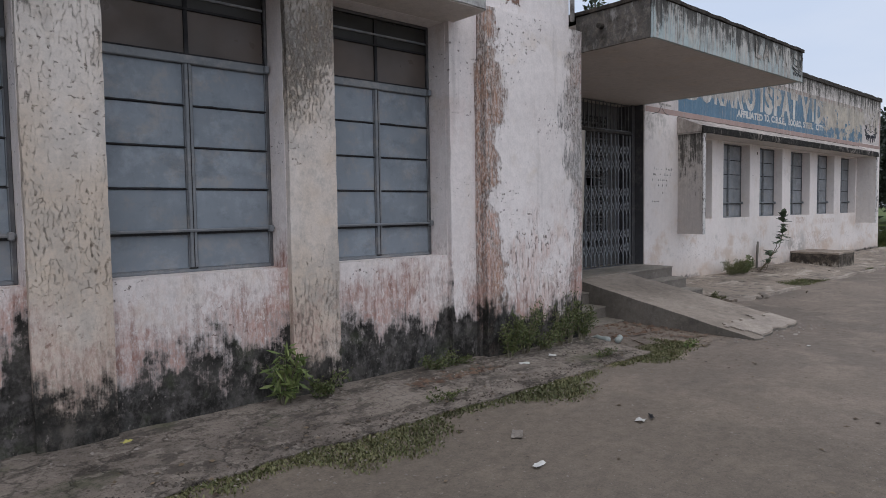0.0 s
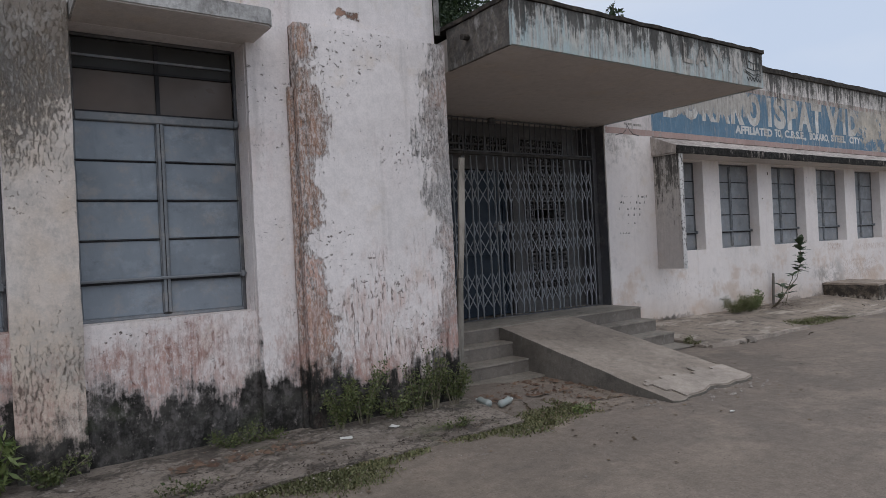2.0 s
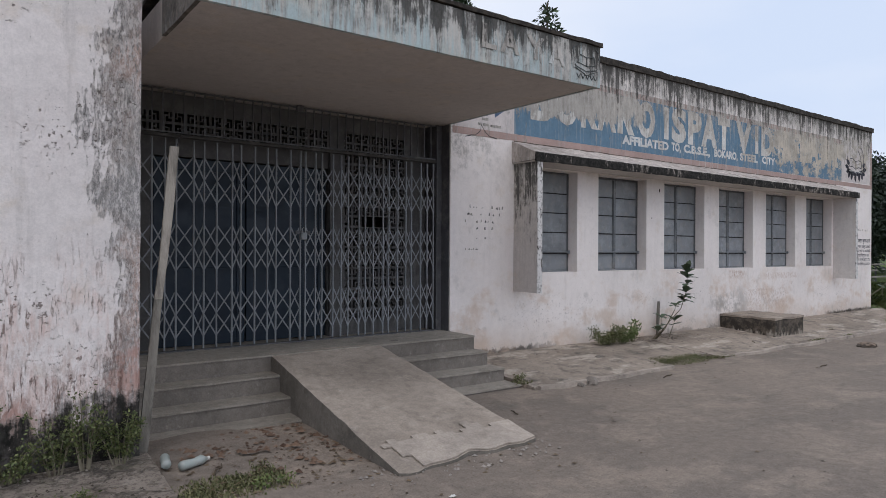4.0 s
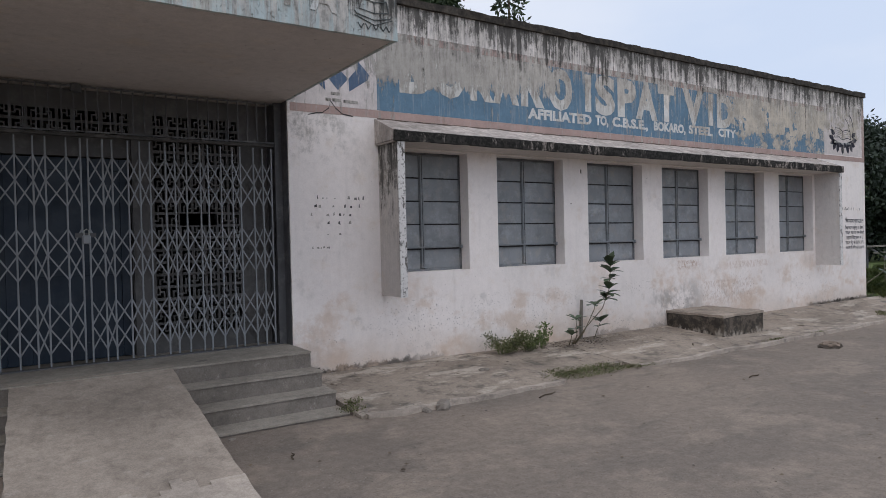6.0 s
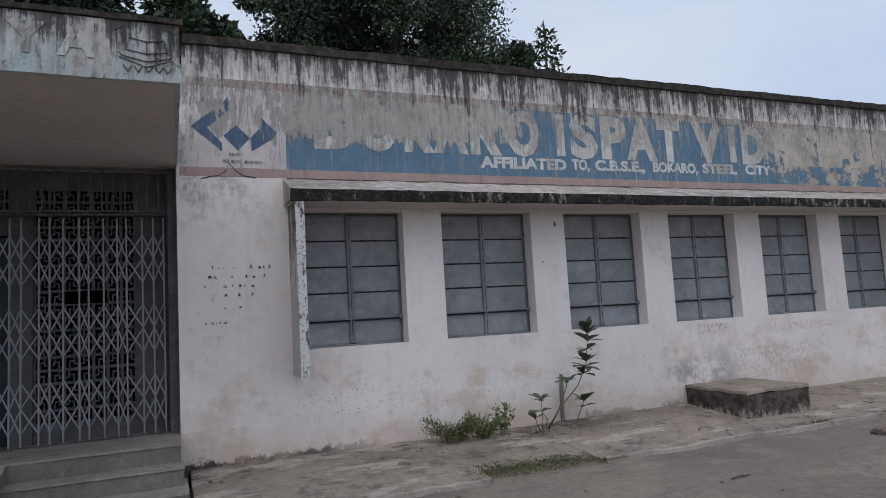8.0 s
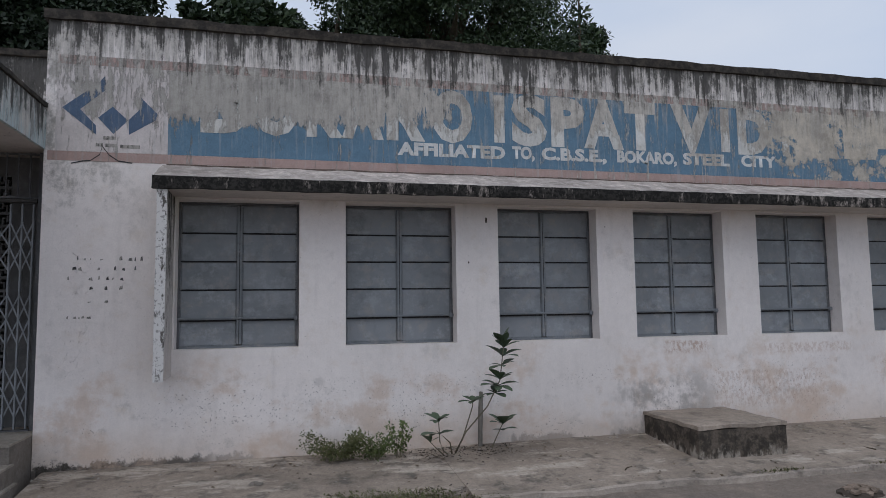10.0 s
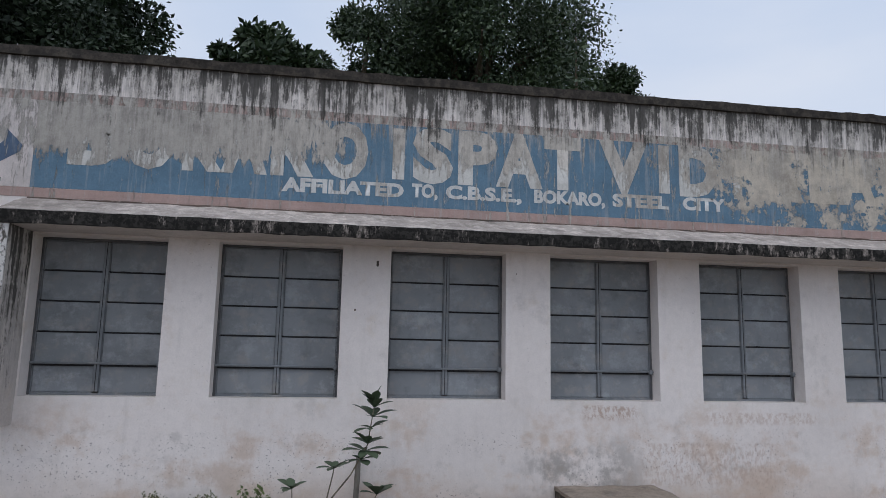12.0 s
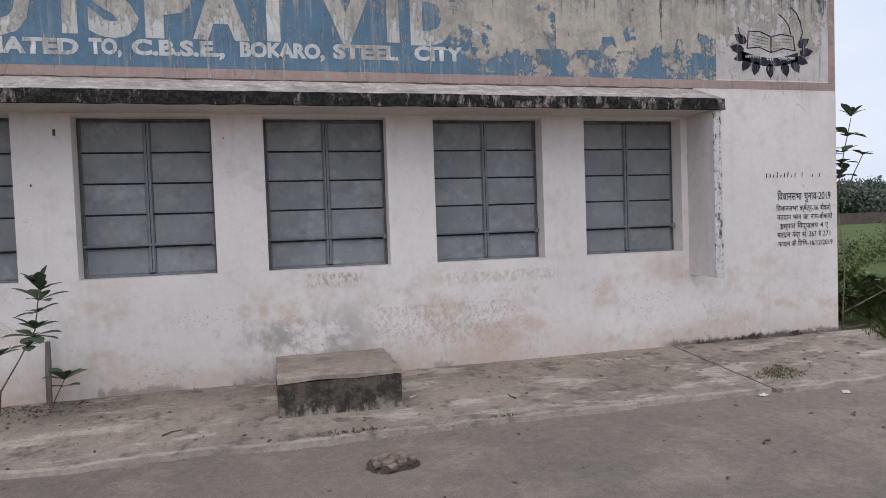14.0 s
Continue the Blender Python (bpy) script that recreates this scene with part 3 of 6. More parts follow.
M["leaf_mango"] = leaf_material("mango_leaf", (0.022, 0.040, 0.020), (0.075, 0.105, 0.05))
M["leaf_dark"] = leaf_material("shade_leaf", (0.010, 0.020, 0.009), (0.032, 0.052, 0.022))
M["leaf_field"] = leaf_material("field_tree_leaf", (0.014, 0.023, 0.015), (0.05, 0.068, 0.044))
M["leaf_wall"] = leaf_material("wall_weed_leaf", (0.045, 0.066, 0.022), (0.15, 0.165, 0.06))
# Distance haze is mixed into this pale leaf colour.
M["leaf_far"] = leaf_material("hazed_far_leaf", (0.10, 0.125, 0.10), (0.17, 0.20, 0.155))
M["leaf_weed"] = leaf_material("weed_leaf", (0.075, 0.115, 0.033), (0.21, 0.245, 0.085))
M["leaf_dry"] = leaf_material("dull_weed_leaf", (0.105, 0.12, 0.045), (0.235, 0.235, 0.10))
M["leaf_big"] = leaf_material("milkweed_leaf", (0.07, 0.105, 0.06), (0.15, 0.185, 0.115))
M["grass"] = leaf_material("grass_blade", (0.095, 0.11, 0.042), (0.23, 0.215, 0.105))
M["litter_red"] = leaf_material("reddish_dead_leaf", (0.085, 0.05, 0.035), (0.25, 0.165, 0.115))
M["litter_leaf"] = leaf_material("dead_leaf", (0.06, 0.042, 0.028), (0.20, 0.145, 0.09))


def bark(name, base):
    k = Mat(name, 0.95, 0, 0.1)
    c = k.mix(k.step(k.noise(6, 6, 0.7, (1, 1, 0.25)), 0.4, 0.65), base, tuple(v * 0.5 for v in base))
    return k.done(c, k.noise(12, 6, 0.7, (1, 1, 0.3)), 0.02)


M["bark"] = bark("bark", (0.12, 0.095, 0.07))
M["stem"] = bark("pale_stem", (0.26, 0.23, 0.17))
M["stake"] = bark("weathered_stake", (0.25, 0.23, 0.20))
M["plank"] = bark("weathered_plank", (0.42, 0.38, 0.33))
M["dung"] = bark("dry_dung", (0.30, 0.235, 0.185))
M["paper"] = painted_metal("white_scrap", (0.65, 0.64, 0.60), 0.7, 0.3)
M["bottle"] = painted_metal("dull_plastic", (0.36, 0.40, 0.375), 0.35, 0.5)
M["yellow"] = painted_metal("yellow_wrapper", (0.55, 0.5, 0.12), 0.5, 0.2)
M["soil_clod"] = concrete("dark_soil_crumbs", (0.075, 0.06, 0.048), 0.4, 0.4)
M["crumb"] = concrete("plaster_crumbs", (0.36, 0.32, 0.285), 0.3, 0.3)
M["rubble"] = concrete("rubble", (0.25, 0.22, 0.19), 0.4, 0.4)
M["brickwall"] = concrete("old_brick_wall", (0.15, 0.12, 0.105), 0.5, 0.3)
M["pale_metal"] = painted_metal("pale_slat", (0.42, 0.43, 0.40), 0.6, 0.3)
M["far_house"] = plaster("far_house", base=(0.42, 0.40, 0.39), patches=0)


# ---- mesh helpers ----
def obj(name, bm, material, smooth=False):
    me = bpy.data.meshes.new(name)
    bm.to_mesh(me)
    bm.free()
    if material is not None:
        me.materials.append(material)
    if smooth:
        me.polygons.foreach_set("use_smooth", [True] * len(me.polygons))
    return new(name, me)


def part(name, bm, material, parent, label="", smooth=False):
    ob = obj(name, bm, material, smooth)
    ob.parent = parent
    if label:
        ob["label"] = label
    return ob


def share(name, mesh, parent, m):
    """A further object on a mesh that exists already, as a part of parent."""
    ob = new(name, mesh)
    ob.parent = parent
    ob.matrix_basis = m
    return ob


def thing(name, x, y, z, label, category, group="", kind=""):
    e = new(name)
    e.location = (x, y, z)
    e.empty_display_size = 0.1
    return tagged(e, label, category, group, kind)


def box(x0, x1, y0, y1, z0, z1, bm=None, bevel=0.0):
    bm = bm or bmesh.new()
    vs = [bm.verts.new(p) for p in ((x0, y0, z0), (x1, y0, z0), (x1, y1, z0), (x0, y1, z0), (x0, y0, z1), (x1, y0, z1), (x1, y1, z1), (x0, y1, z1))]
    fs = [bm.faces.new([vs[i] for i in q]) for q in ((0, 3, 2, 1), (4, 5, 6, 7), (0, 1, 5, 4), (1, 2, 6, 5), (2, 3, 7, 6), (3, 0, 4, 7))]
    if bevel:
        es = list({e for f in fs for e in f.edges})
        bmesh.ops.bevel(bm, geom=es, offset=bevel, segments=1, affect="EDGES")
    return bm


def rough_box(x0, x1, y0, y1, z0, z1, cell=0.1, amp=0.008, freq=4.0, top=None, front=None):
    """A box with a fine net of faces, its surface and edges made uneven; top(x, y) and front(x, z) shift those sides."""
    bm = bmesh.new()
    n = [max(1, min(140, round(d / cell))) for d in (x1 - x0, y1 - y0, z1 - z0)]
    cache = {}

    def vert(i, j, k):
        if (i, j, k) not in cache:
            u, v, w = i / n[0], j / n[1], k / n[2]
            p = Vector((x0 + (x1 - x0) * u, y0 + (y1 - y0) * v, z0 + (z1 - z0) * w))
            if top:
                p.z = z0 + (z1 + top(p.x, p.y) - z0) * w
            if front:
                p.y = p.y + front(p.x, p.z) * (1 - v)
            d = noise.noise_vector(p * freq) + 0.5 * noise.noise_vector(p * freq * 3.1)
            edge = sum((q in (0, m)) for q, m in zip((i, j, k), n))
            inward = Vector(((0.5 - u), (0.5 - v), (0.5 - w))).normalized() * amp * 0.8 * (edge > 1)
            cache[i, j, k] = bm.verts.new(p + d * amp + inward)
        return cache[i, j, k]

    for a, b, c in ((0, 1, 2), (1, 2, 0), (2, 0, 1)):
        for s in (0, n[c]):
            for i in range(n[a]):
                for j in range(n[b]):
                    idx = []
                    for di, dj in ((0, 0), (1, 0), (1, 1), (0, 1)):
                        q = [0, 0, 0]
                        q[a], q[b], q[c] = i + di, j + dj, s
                        idx.append(vert(*q))
                    bm.faces.new(idx if s else idx[::-1])
    return bm


def holed_wall(x0, x1, z0, z1, y0, y1, holes):
    """A wall along x with thickness and openings (xa, xb, za, zb) right through it."""
    bm = bmesh.new()
    xs = sorted({x0, x1, *[h[0] for h in holes], *[h[1] for h in holes]})
    zs = sorted({z0, z1, *[h[2] for h in holes], *[h[3] for h in holes]})
    xs, zs = [v for v in xs if x0 <= v <= x1], [v for v in zs if z0 <= v <= z1]

    def solid(i, k):
        if not (0 <= i < len(xs) - 1 and 0 <= k < len(zs) - 1):
            return False
        x, z = (xs[i] + xs[i + 1]) / 2, (zs[k] + zs[k + 1]) / 2
        return not any(a < x < b and c < z < d for a, b, c, d in holes)

    def quad(*ps):
        bm.faces.new([bm.verts.new(p) for p in ps])

    for i in range(len(xs) - 1):
        for k in range(len(zs) - 1):
            if not solid(i, k):
                continue
            a, b, c, d = xs[i], xs[i + 1], zs[k], zs[k + 1]
            quad((a, y0, c), (b, y0, c), (b, y0, d), (a, y0, d))
            quad((b, y1, c), (a, y1, c), (a, y1, d), (b, y1, d))
            if not solid(i - 1, k):
                quad((a, y1, c), (a, y0, c), (a, y0, d), (a, y1, d))
            if not solid(i + 1, k):
                quad((b, y0, c), (b, y1, c), (b, y1, d), (b, y0, d))
            if not solid(i, k - 1):
                quad((a, y1, c), (b, y1, c), (b, y0, c), (a, y0, c))
            if not solid(i, k + 1):
                quad((a, y0, d), (b, y0, d), (b, y1, d), (a, y1, d))
    bmesh.ops.remove_doubles(bm, verts=bm.verts, dist=0.0005)
    return bm


def tube(points, radii, sides=6, bm=None):
    bm = bm or bmesh.new()
    rings = []
    pts = [Vector(p) for p in points]
    for i, p in enumerate(pts):
        d = (pts[min(i + 1, len(pts) - 1)] - pts[max(i - 1, 0)]).normalized()
        a = d.orthogonal().normalized()
        b = d.cross(a)
        rings.append([bm.verts.new(p + (a * math.cos(2 * math.pi * s / sides) + b * math.sin(2 * math.pi * s / sides)) * radii[i]) for s in range(sides)])
    for r0, r1 in zip(rings, rings[1:]):
        for s in range(sides):
            bm.faces.new((r0[s], r0[(s + 1) % sides], r1[(s + 1) % sides], r1[s]))
    bm.faces.new(rings[0][::-1])
    bm.faces.new(rings[-1])
    return bm


def flat(points, y, bm=None, thick=0.003):
    """A thin plate in the plane of a wall, from (x, z) corners."""
    bm = bm or bmesh.new()
    f = [bm.verts.new((x, y - thick, z)) for x, z in points]
    r = [bm.verts.new((x, y + 0.002, z)) for x, z in points]
    bm.faces.new(f)
    bm.faces.new(r[::-1])
    for i in range(len(f)):
        j = (i + 1) % len(f)
        bm.faces.new((f[j], f[i], r[i], r[j]))
    return bm


def lettering(name, body, x0, x1, z0, height, y, material, parent=None, label="", bold=0.0):
    """Painted writing on a wall that faces -y, fitted between x0 and x1; height is that of its capitals."""
    cu = bpy.data.curves.new("writing", "FONT")
    cu.body, cu.size, cu.offset, cu.resolution_u = body, 1.0, bold, 3
    tmp = new("writing", cu)
    bpy.context.view_layer.update()
    me = bpy.data.meshes.new_from_object(tmp.evaluated_get(bpy.context.evaluated_depsgraph_get()))
    bpy.data.objects.remove(tmp)
    co = np.empty(len(me.vertices) * 3, np.float32)
    me.vertices.foreach_get("co", co)
    co = co.reshape(-1, 3)
    lo, hi = co.min(0), co.max(0)
    out = np.empty_like(co)
    out[:, 0] = x0 + (co[:, 0] - lo[0]) / (hi[0] - lo[0]) * (x1 - x0)
    out[:, 1] = y
    out[:, 2] = z0 + co[:, 1] / 0.70 * height
    me.vertices.foreach_set("co", out.ravel())
    me.materials.clear()
    me.materials.append(material)
    me.name = name
    ob = new(name, me)
    ob.parent = parent
    if label:
        ob["label"] = label
    return ob

# ---- ground ----
APRON_EDGE, WALL_LEFT, WALL_WING = 4.47, 4.45, 5.93


def rise(x, y):
    """The ground lifts a little towards the building."""
    drift = 0.05 * math.exp(-((x - 7.0) / 0.75) ** 2 - ((y - 4.6) / 0.4) ** 2)
    return drift + 0.015 * noise.noise(Vector((x * 0.5, y * 0.5, 0))) + 0.008 * noise.noise(Vector((x * 2.1, y * 2.1, 3)))


def ground_sheet():
    bm = bmesh.new()
    xs = [-400, -150, -60, -25, -10] + [v * 0.25 for v in range(-20, 105)] + [28, 32, 40, 55, 80, 130, 220, 420]
    ys = [-400, -150, -60, -25, -10] + [v * 0.25 for v in range(-20, 27)] + [8, 10, 14, 20, 30, 45, 70, 110, 180, 420]
    net = [[bm.verts.new((x, y, rise(x, y) if -5 <= x <= 26 and -5 <= y <= 7 else 0)) for y in ys] for x in xs]
    for i in range(len(xs) - 1):
        for j in range(len(ys) - 1):
            bm.faces.new((net[i][j], net[i + 1][j], net[i + 1][j + 1], net[i][j + 1]))
    return tagged(obj("ground", bm, M["ground"], True), "bare packed dirt driveway with grit, grass field beyond", "ground", kind="structure")


ground_sheet()


def apron_piece(x0, x1, y0, y1, name_label, top=0.035):
    """A worn cement strip along the foot of the wall, with a broken outer edge."""
    def edge(x, z):
        return (0.24 if 12.86 <= x <= 14.0 else 0.10) * noise.noise(Vector((x * 1.3, 0, 5))) + 0.05 * noise.noise(Vector((x * 4.5, 0, 1)))
    bm = rough_box(x0, x1, y0, y1, -0.08, top, 0.09, 0.006, 3.0, lambda x, y: max(0, 0.083 * (y - 4.46)), edge)
    return tagged(obj("pavement", bm, M["apron"]), name_label, "pavement", kind="structure")


apron_piece(10.45, 12.85, 4.45, 5.94, "cracked cement apron along the foot of the wall")
apron_piece(12.80, 14.06, 4.70, 5.94, "broken cement apron with grass in its gap", 0.029)
apron_piece(14.01, 20.55, 4.47, 5.94, "dusty cement apron under the bench")
apron_piece(20.57, 24.0, 4.42, 5.94, "cracked cement apron at the corner of the building")


def apron_border(x0, x1, y0):
    """The worn, paler rim of the cement strip, following its broken line."""
    bm = rough_box(x0, x1, y0 - 0.035, y0 + 0.04, -0.06, 0.046, 0.06, 0.007, 6.0)
    for v in bm.verts:
        v.co.y += 0.10 * noise.noise(Vector((v.co.x * 1.3, 0, 5))) + 0.05 * noise.noise(Vector((v.co.x * 4.5, 0, 1)))
        v.co.z -= 0.012 * max(0, noise.noise(Vector((v.co.x * 2.2, 4, 0))))
    return tagged(obj("trim", bm, M["apron_rim"]), "pale worn cement rim along the apron", "kerb", kind="structure")


apron_border(14.05, 20.53, 4.47)
apron_border(20.6, 23.95, 4.42)
apron_border(10.5, 12.8, 4.45)


def left_apron():
    def edge(x, z):
        return 0.16 * noise.noise(Vector((x * 0.9, 0, 8))) + 0.06 * noise.noise(Vector((x * 4, 0, 2)))
    bm = rough_box(-3.0, 6.55, 3.52, 4.46, -0.08, 0.025, 0.09, 0.009, 3.0, lambda x, y: 0.07 * max(0, y - 3.52), edge)
    return tagged(obj("pavement", bm, M["apron_old"]), "old cracked cement apron with dark stains and dirt", "pavement", kind="structure")


def old_apron_material():
    k = Mat("old_apron", 0.95, 0, 0.15)
    c = k.mix(k.step(k.noise(1.2, 6), 0.35, 0.68), (0.34, 0.29, 0.245), (0.20, 0.17, 0.145))
    c = k.mix(k.math("MULTIPLY", k.step(k.noise(3.2, 7, 0.7, (1, 1.5, 1), (4, 4, 0)), 0.5, 0.60), 0.6), c, (0.06, 0.053, 0.046))
    c = k.mix(k.math("MULTIPLY", k.step(k.noise(48, 6, 0.75, (1, 1, 1), (3, 0, 0)), 0.55, 0.62), 0.5), c, (0.05, 0.043, 0.037))
    c = k.mix(k.math("MULTIPLY", k.step(k.noise(11, 6, 0.7), 0.54, 0.64), 0.6), c, (0.40, 0.35, 0.30))
    c = k.mix(k.math("MULTIPLY", k.step(k.noise(19, 9, 0.82, (1, 1, 1), (7, 7, 0)), 0.50, 0.60), 0.6), c, (0.075, 0.064, 0.053))
    c = k.mix(k.math("MULTIPLY", k.step(k.noise(2.0, 5, 0.6, (1, 1, 1), (1, 3, 7)), 0.56, 0.7), 0.55), c, (0.075, 0.09, 0.04))
    crack = k.math("MULTIPLY", k.step(k.math("ABSOLUTE", k.math("SUBTRACT", k.noise(1.5, 5, 0.6, (1, 1, 1), (6, 6, 0)), 0.5)), 0.012, 0.004), 0.6)
    c = k.mix(k.math("MULTIPLY", crack, 0.7), c, (0.05, 0.045, 0.04))
    return k.done(c, k.math("SUBTRACT", k.noise(22, 9, 0.78), crack), 0.03)


M["apron_old"] = old_apron_material()
left_apron()

# ---- left block ----
SILL_L = 1.02
HEAD_L = 3.03
OPEN_L = [(0.38, 1.56), (1.995, 3.18), (3.58, 4.735)]
tagged(obj("wall_left", holed_wall(-6, 5.09, -0.2, HEAD_L, WALL_LEFT, WALL_LEFT + 0.35, [(a, b, SILL_L, HEAD_L) for a, b in OPEN_L]), M["wall_left"]),
       "limewashed plaster wall with black mould at its foot", "wall", kind="structure")
tagged(obj("wall_left_upper", box(-6, 6.5, WALL_LEFT + 0.02, WALL_LEFT + 0.35, HEAD_L, 5.2), M["wall_upper"]), "pale limewashed upper wall", "wall", kind="structure")


def pilaster(x0, x1, y0, z1, material, label, name="pilaster"):
    bm = rough_box(x0, x1, y0, WALL_LEFT + 0.02, -0.15, z1, 0.11, 0.006, 5.0)
    return tagged(obj(name, bm, material), label, "pilaster", kind="structure")


pilaster(1.56, 1.995, 4.39, 5.2, M["column_pale"], "plaster pilaster with peeling limewash between the windows")
pilaster(3.18, 3.58, 4.39, 5.2, M["column"], "plaster pilaster blotched with black and ochre stains")
pilaster(-0.05, 0.38, 4.39, 5.2, M["column_pale"], "plaster pilaster with peeling limewash between the windows")
pilaster(4.735, 5.075, 4.395, 5.2, M["wall_left"], "narrow limewashed pilaster beside the window")


def pier():
    bm = rough_box(5.08, 6.487, 4.295, 4.82, -0.15, 3.21, 0.07, 0.006, 4.0)
    tagged(obj("wall_pier", bm, M["pier"]), "thick plaster pier with flaking limewash and rusty red corners", "wall", kind="structure")
    bm = rough_box(5.035, 5.079, 4.355, 4.82, -0.15, 2.72, 0.08, 0.004, 6.0)
    tagged(obj("trim", bm, M["pier"]), "stained plaster strip along the pier", "trim", kind="structure")


pier()
tagged(obj("wall_pier_core", box(5.09, 6.5, 4.8, 6.25, -0.2, 5.2), M["wall_upper"]), "limewashed return wall beside the entrance", "wall", kind="structure")
tagged(obj("drain_pipe", tube([(6.52, 4.44, 5.1), (6.52, 4.44, 3.35)], [0.025, 0.025], 8), M["hood_edge_left"], True), "thin rainwater pipe at the wall corner", "pipe", kind="structure")


def left_hood(x0, x1):
    """A thin concrete rain hood with rounded outer corners and a worn edge."""
    e = thing("rain_hood", (x0 + x1) / 2, 4.3, 3.12, "pale concrete rain hood over the window with a stained edge", "rain hood", "rain hoods of the left block", "structure")
    y0, y1, r = 3.99, WALL_LEFT + 0.02, 0.07
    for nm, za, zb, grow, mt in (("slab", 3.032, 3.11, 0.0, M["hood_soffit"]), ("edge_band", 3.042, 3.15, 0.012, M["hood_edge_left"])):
        bm = bmesh.new()
        line = [(x0 - grow, y1), (x0 - grow, y0 + r)]
        line += [(x0 - grow + r - r * math.cos(a), y0 - grow + r - r * math.sin(a)) for a in (0.4, 0.8, 1.2)]
        n = 26
        line += [(x0 + r + (x1 - x0 - 2 * r) * i / n, y0 - grow + 0.006 * noise.noise(Vector((i * 0.7 + x0, 0, 0)))) for i in range(n + 1)]
        line += [(x1 + grow - r + r * math.cos(a), y0 - grow + r - r * math.sin(a)) for a in (1.2, 0.8, 0.4)]
        line += [(x1 + grow, y0 + r), (x1 + grow, y1)]
        lo = [bm.verts.new((x, y, za + 0.003 * noise.noise(Vector((x * 9, y * 9, 1))))) for x, y in line]
        hi = [bm.verts.new((x, y, zb + 0.006 * noise.noise(Vector((x * 9, y * 9, 4))))) for x, y in line]
        bm.faces.new(lo[::-1])
        bm.faces.new(hi)
        for i in range(len(line)):
            j = (i + 1) % len(line)
            bm.faces.new((lo[i], lo[j], hi[j], hi[i]))
        ob = part(nm, bm, mt, e, "blackened front edge" if nm == "edge_band" else "")
        ob.matrix_parent_inverse = Matrix.Translation((-(x0 + x1) / 2, -4.3, -3.12))


left_hood(3.60, 4.80)
left_hood(2.02, 3.165)
left_hood(0.40, 1.55)

# roof and closing walls of the left block
tagged(obj("roof_left", box(-6, 6.5, 4.47, 11, 5.2, 5.32), M["coping"]), "flat roof with a dark edge", "roof", kind="structure")
tagged(obj("wall_left_back", box(-6, 6.5, 10.7, 11, -0.2, 5.2), M["wall_upper"]), "plain back wall", "wall", kind="structure")
tagged(obj("wall_left_end", box(-6.3, -6, 4.45, 11, -0.2, 5.2), M["wall_upper"]), "plain end wall", "wall", kind="structure")

# ---- right wing ----
W_X = [11.52, 13.12, 14.73, 16.33, 17.94, 19.555]
W_W, W_Z0, W_Z1 = 1.145, 1.19, 2.62
HOLES_R = [(x, x + W_W, W_Z0, W_Z1) for x in W_X]
tagged(obj("wall_wing", holed_wall(10.37, 22.75, -0.2, 4.29, WALL_WING, WALL_WING + 0.32, HOLES_R), M["wall_right"]),
       "off-white plaster facade with rain streaks and worn signwriting", "wall", kind="structure")
tagged(obj("wall_wing_end", box(22.45, 22.75, WALL_WING + 0.32, 11.0, -0.2, 4.29), M["wall_right"]), "off-white plaster end wall", "wall", kind="structure")
tagged(obj("wall_wing_inner", box(10.37, 10.66, WALL_WING + 0.32, 11.0, -0.2, 4.29), M["wall_right"]), "off-white plaster wall beside the entrance", "wall", kind="structure")
tagged(obj("wall_wing_back", box(10.66, 22.45, 10.7, 11.0, -0.2, 4.29), M["wall_right"]), "plain back wall", "wall", kind="structure")
tagged(obj("roof_wing", box(10.66, 22.45, WALL_WING + 0.32, 10.7, 3.75, 3.87), M["coping"]), "flat roof behind the parapet", "roof", kind="structure")


def coping(x0, x1, y0, y1, z0, z1):
    def wave(x, y):
        return 0.012 * noise.noise(Vector((x * 1.1, y, 0))) + 0.012 * noise.noise(Vector((x * 6, y * 6, 2)))
    return tagged(obj("trim", rough_box(x0, x1, y0, y1, z0, z1, 0.09, 0.009, 6, wave), M["coping"]), "blackened mortar coping along the parapet", "coping", kind="structure")


coping(10.33, 22.78, 5.89, 6.29, 4.285, 4.385)
coping(22.42, 22.78, 6.29, 11.03, 4.285, 4.385)
coping(10.33, 10.69, 6.29, 11.03, 4.285, 4.385)


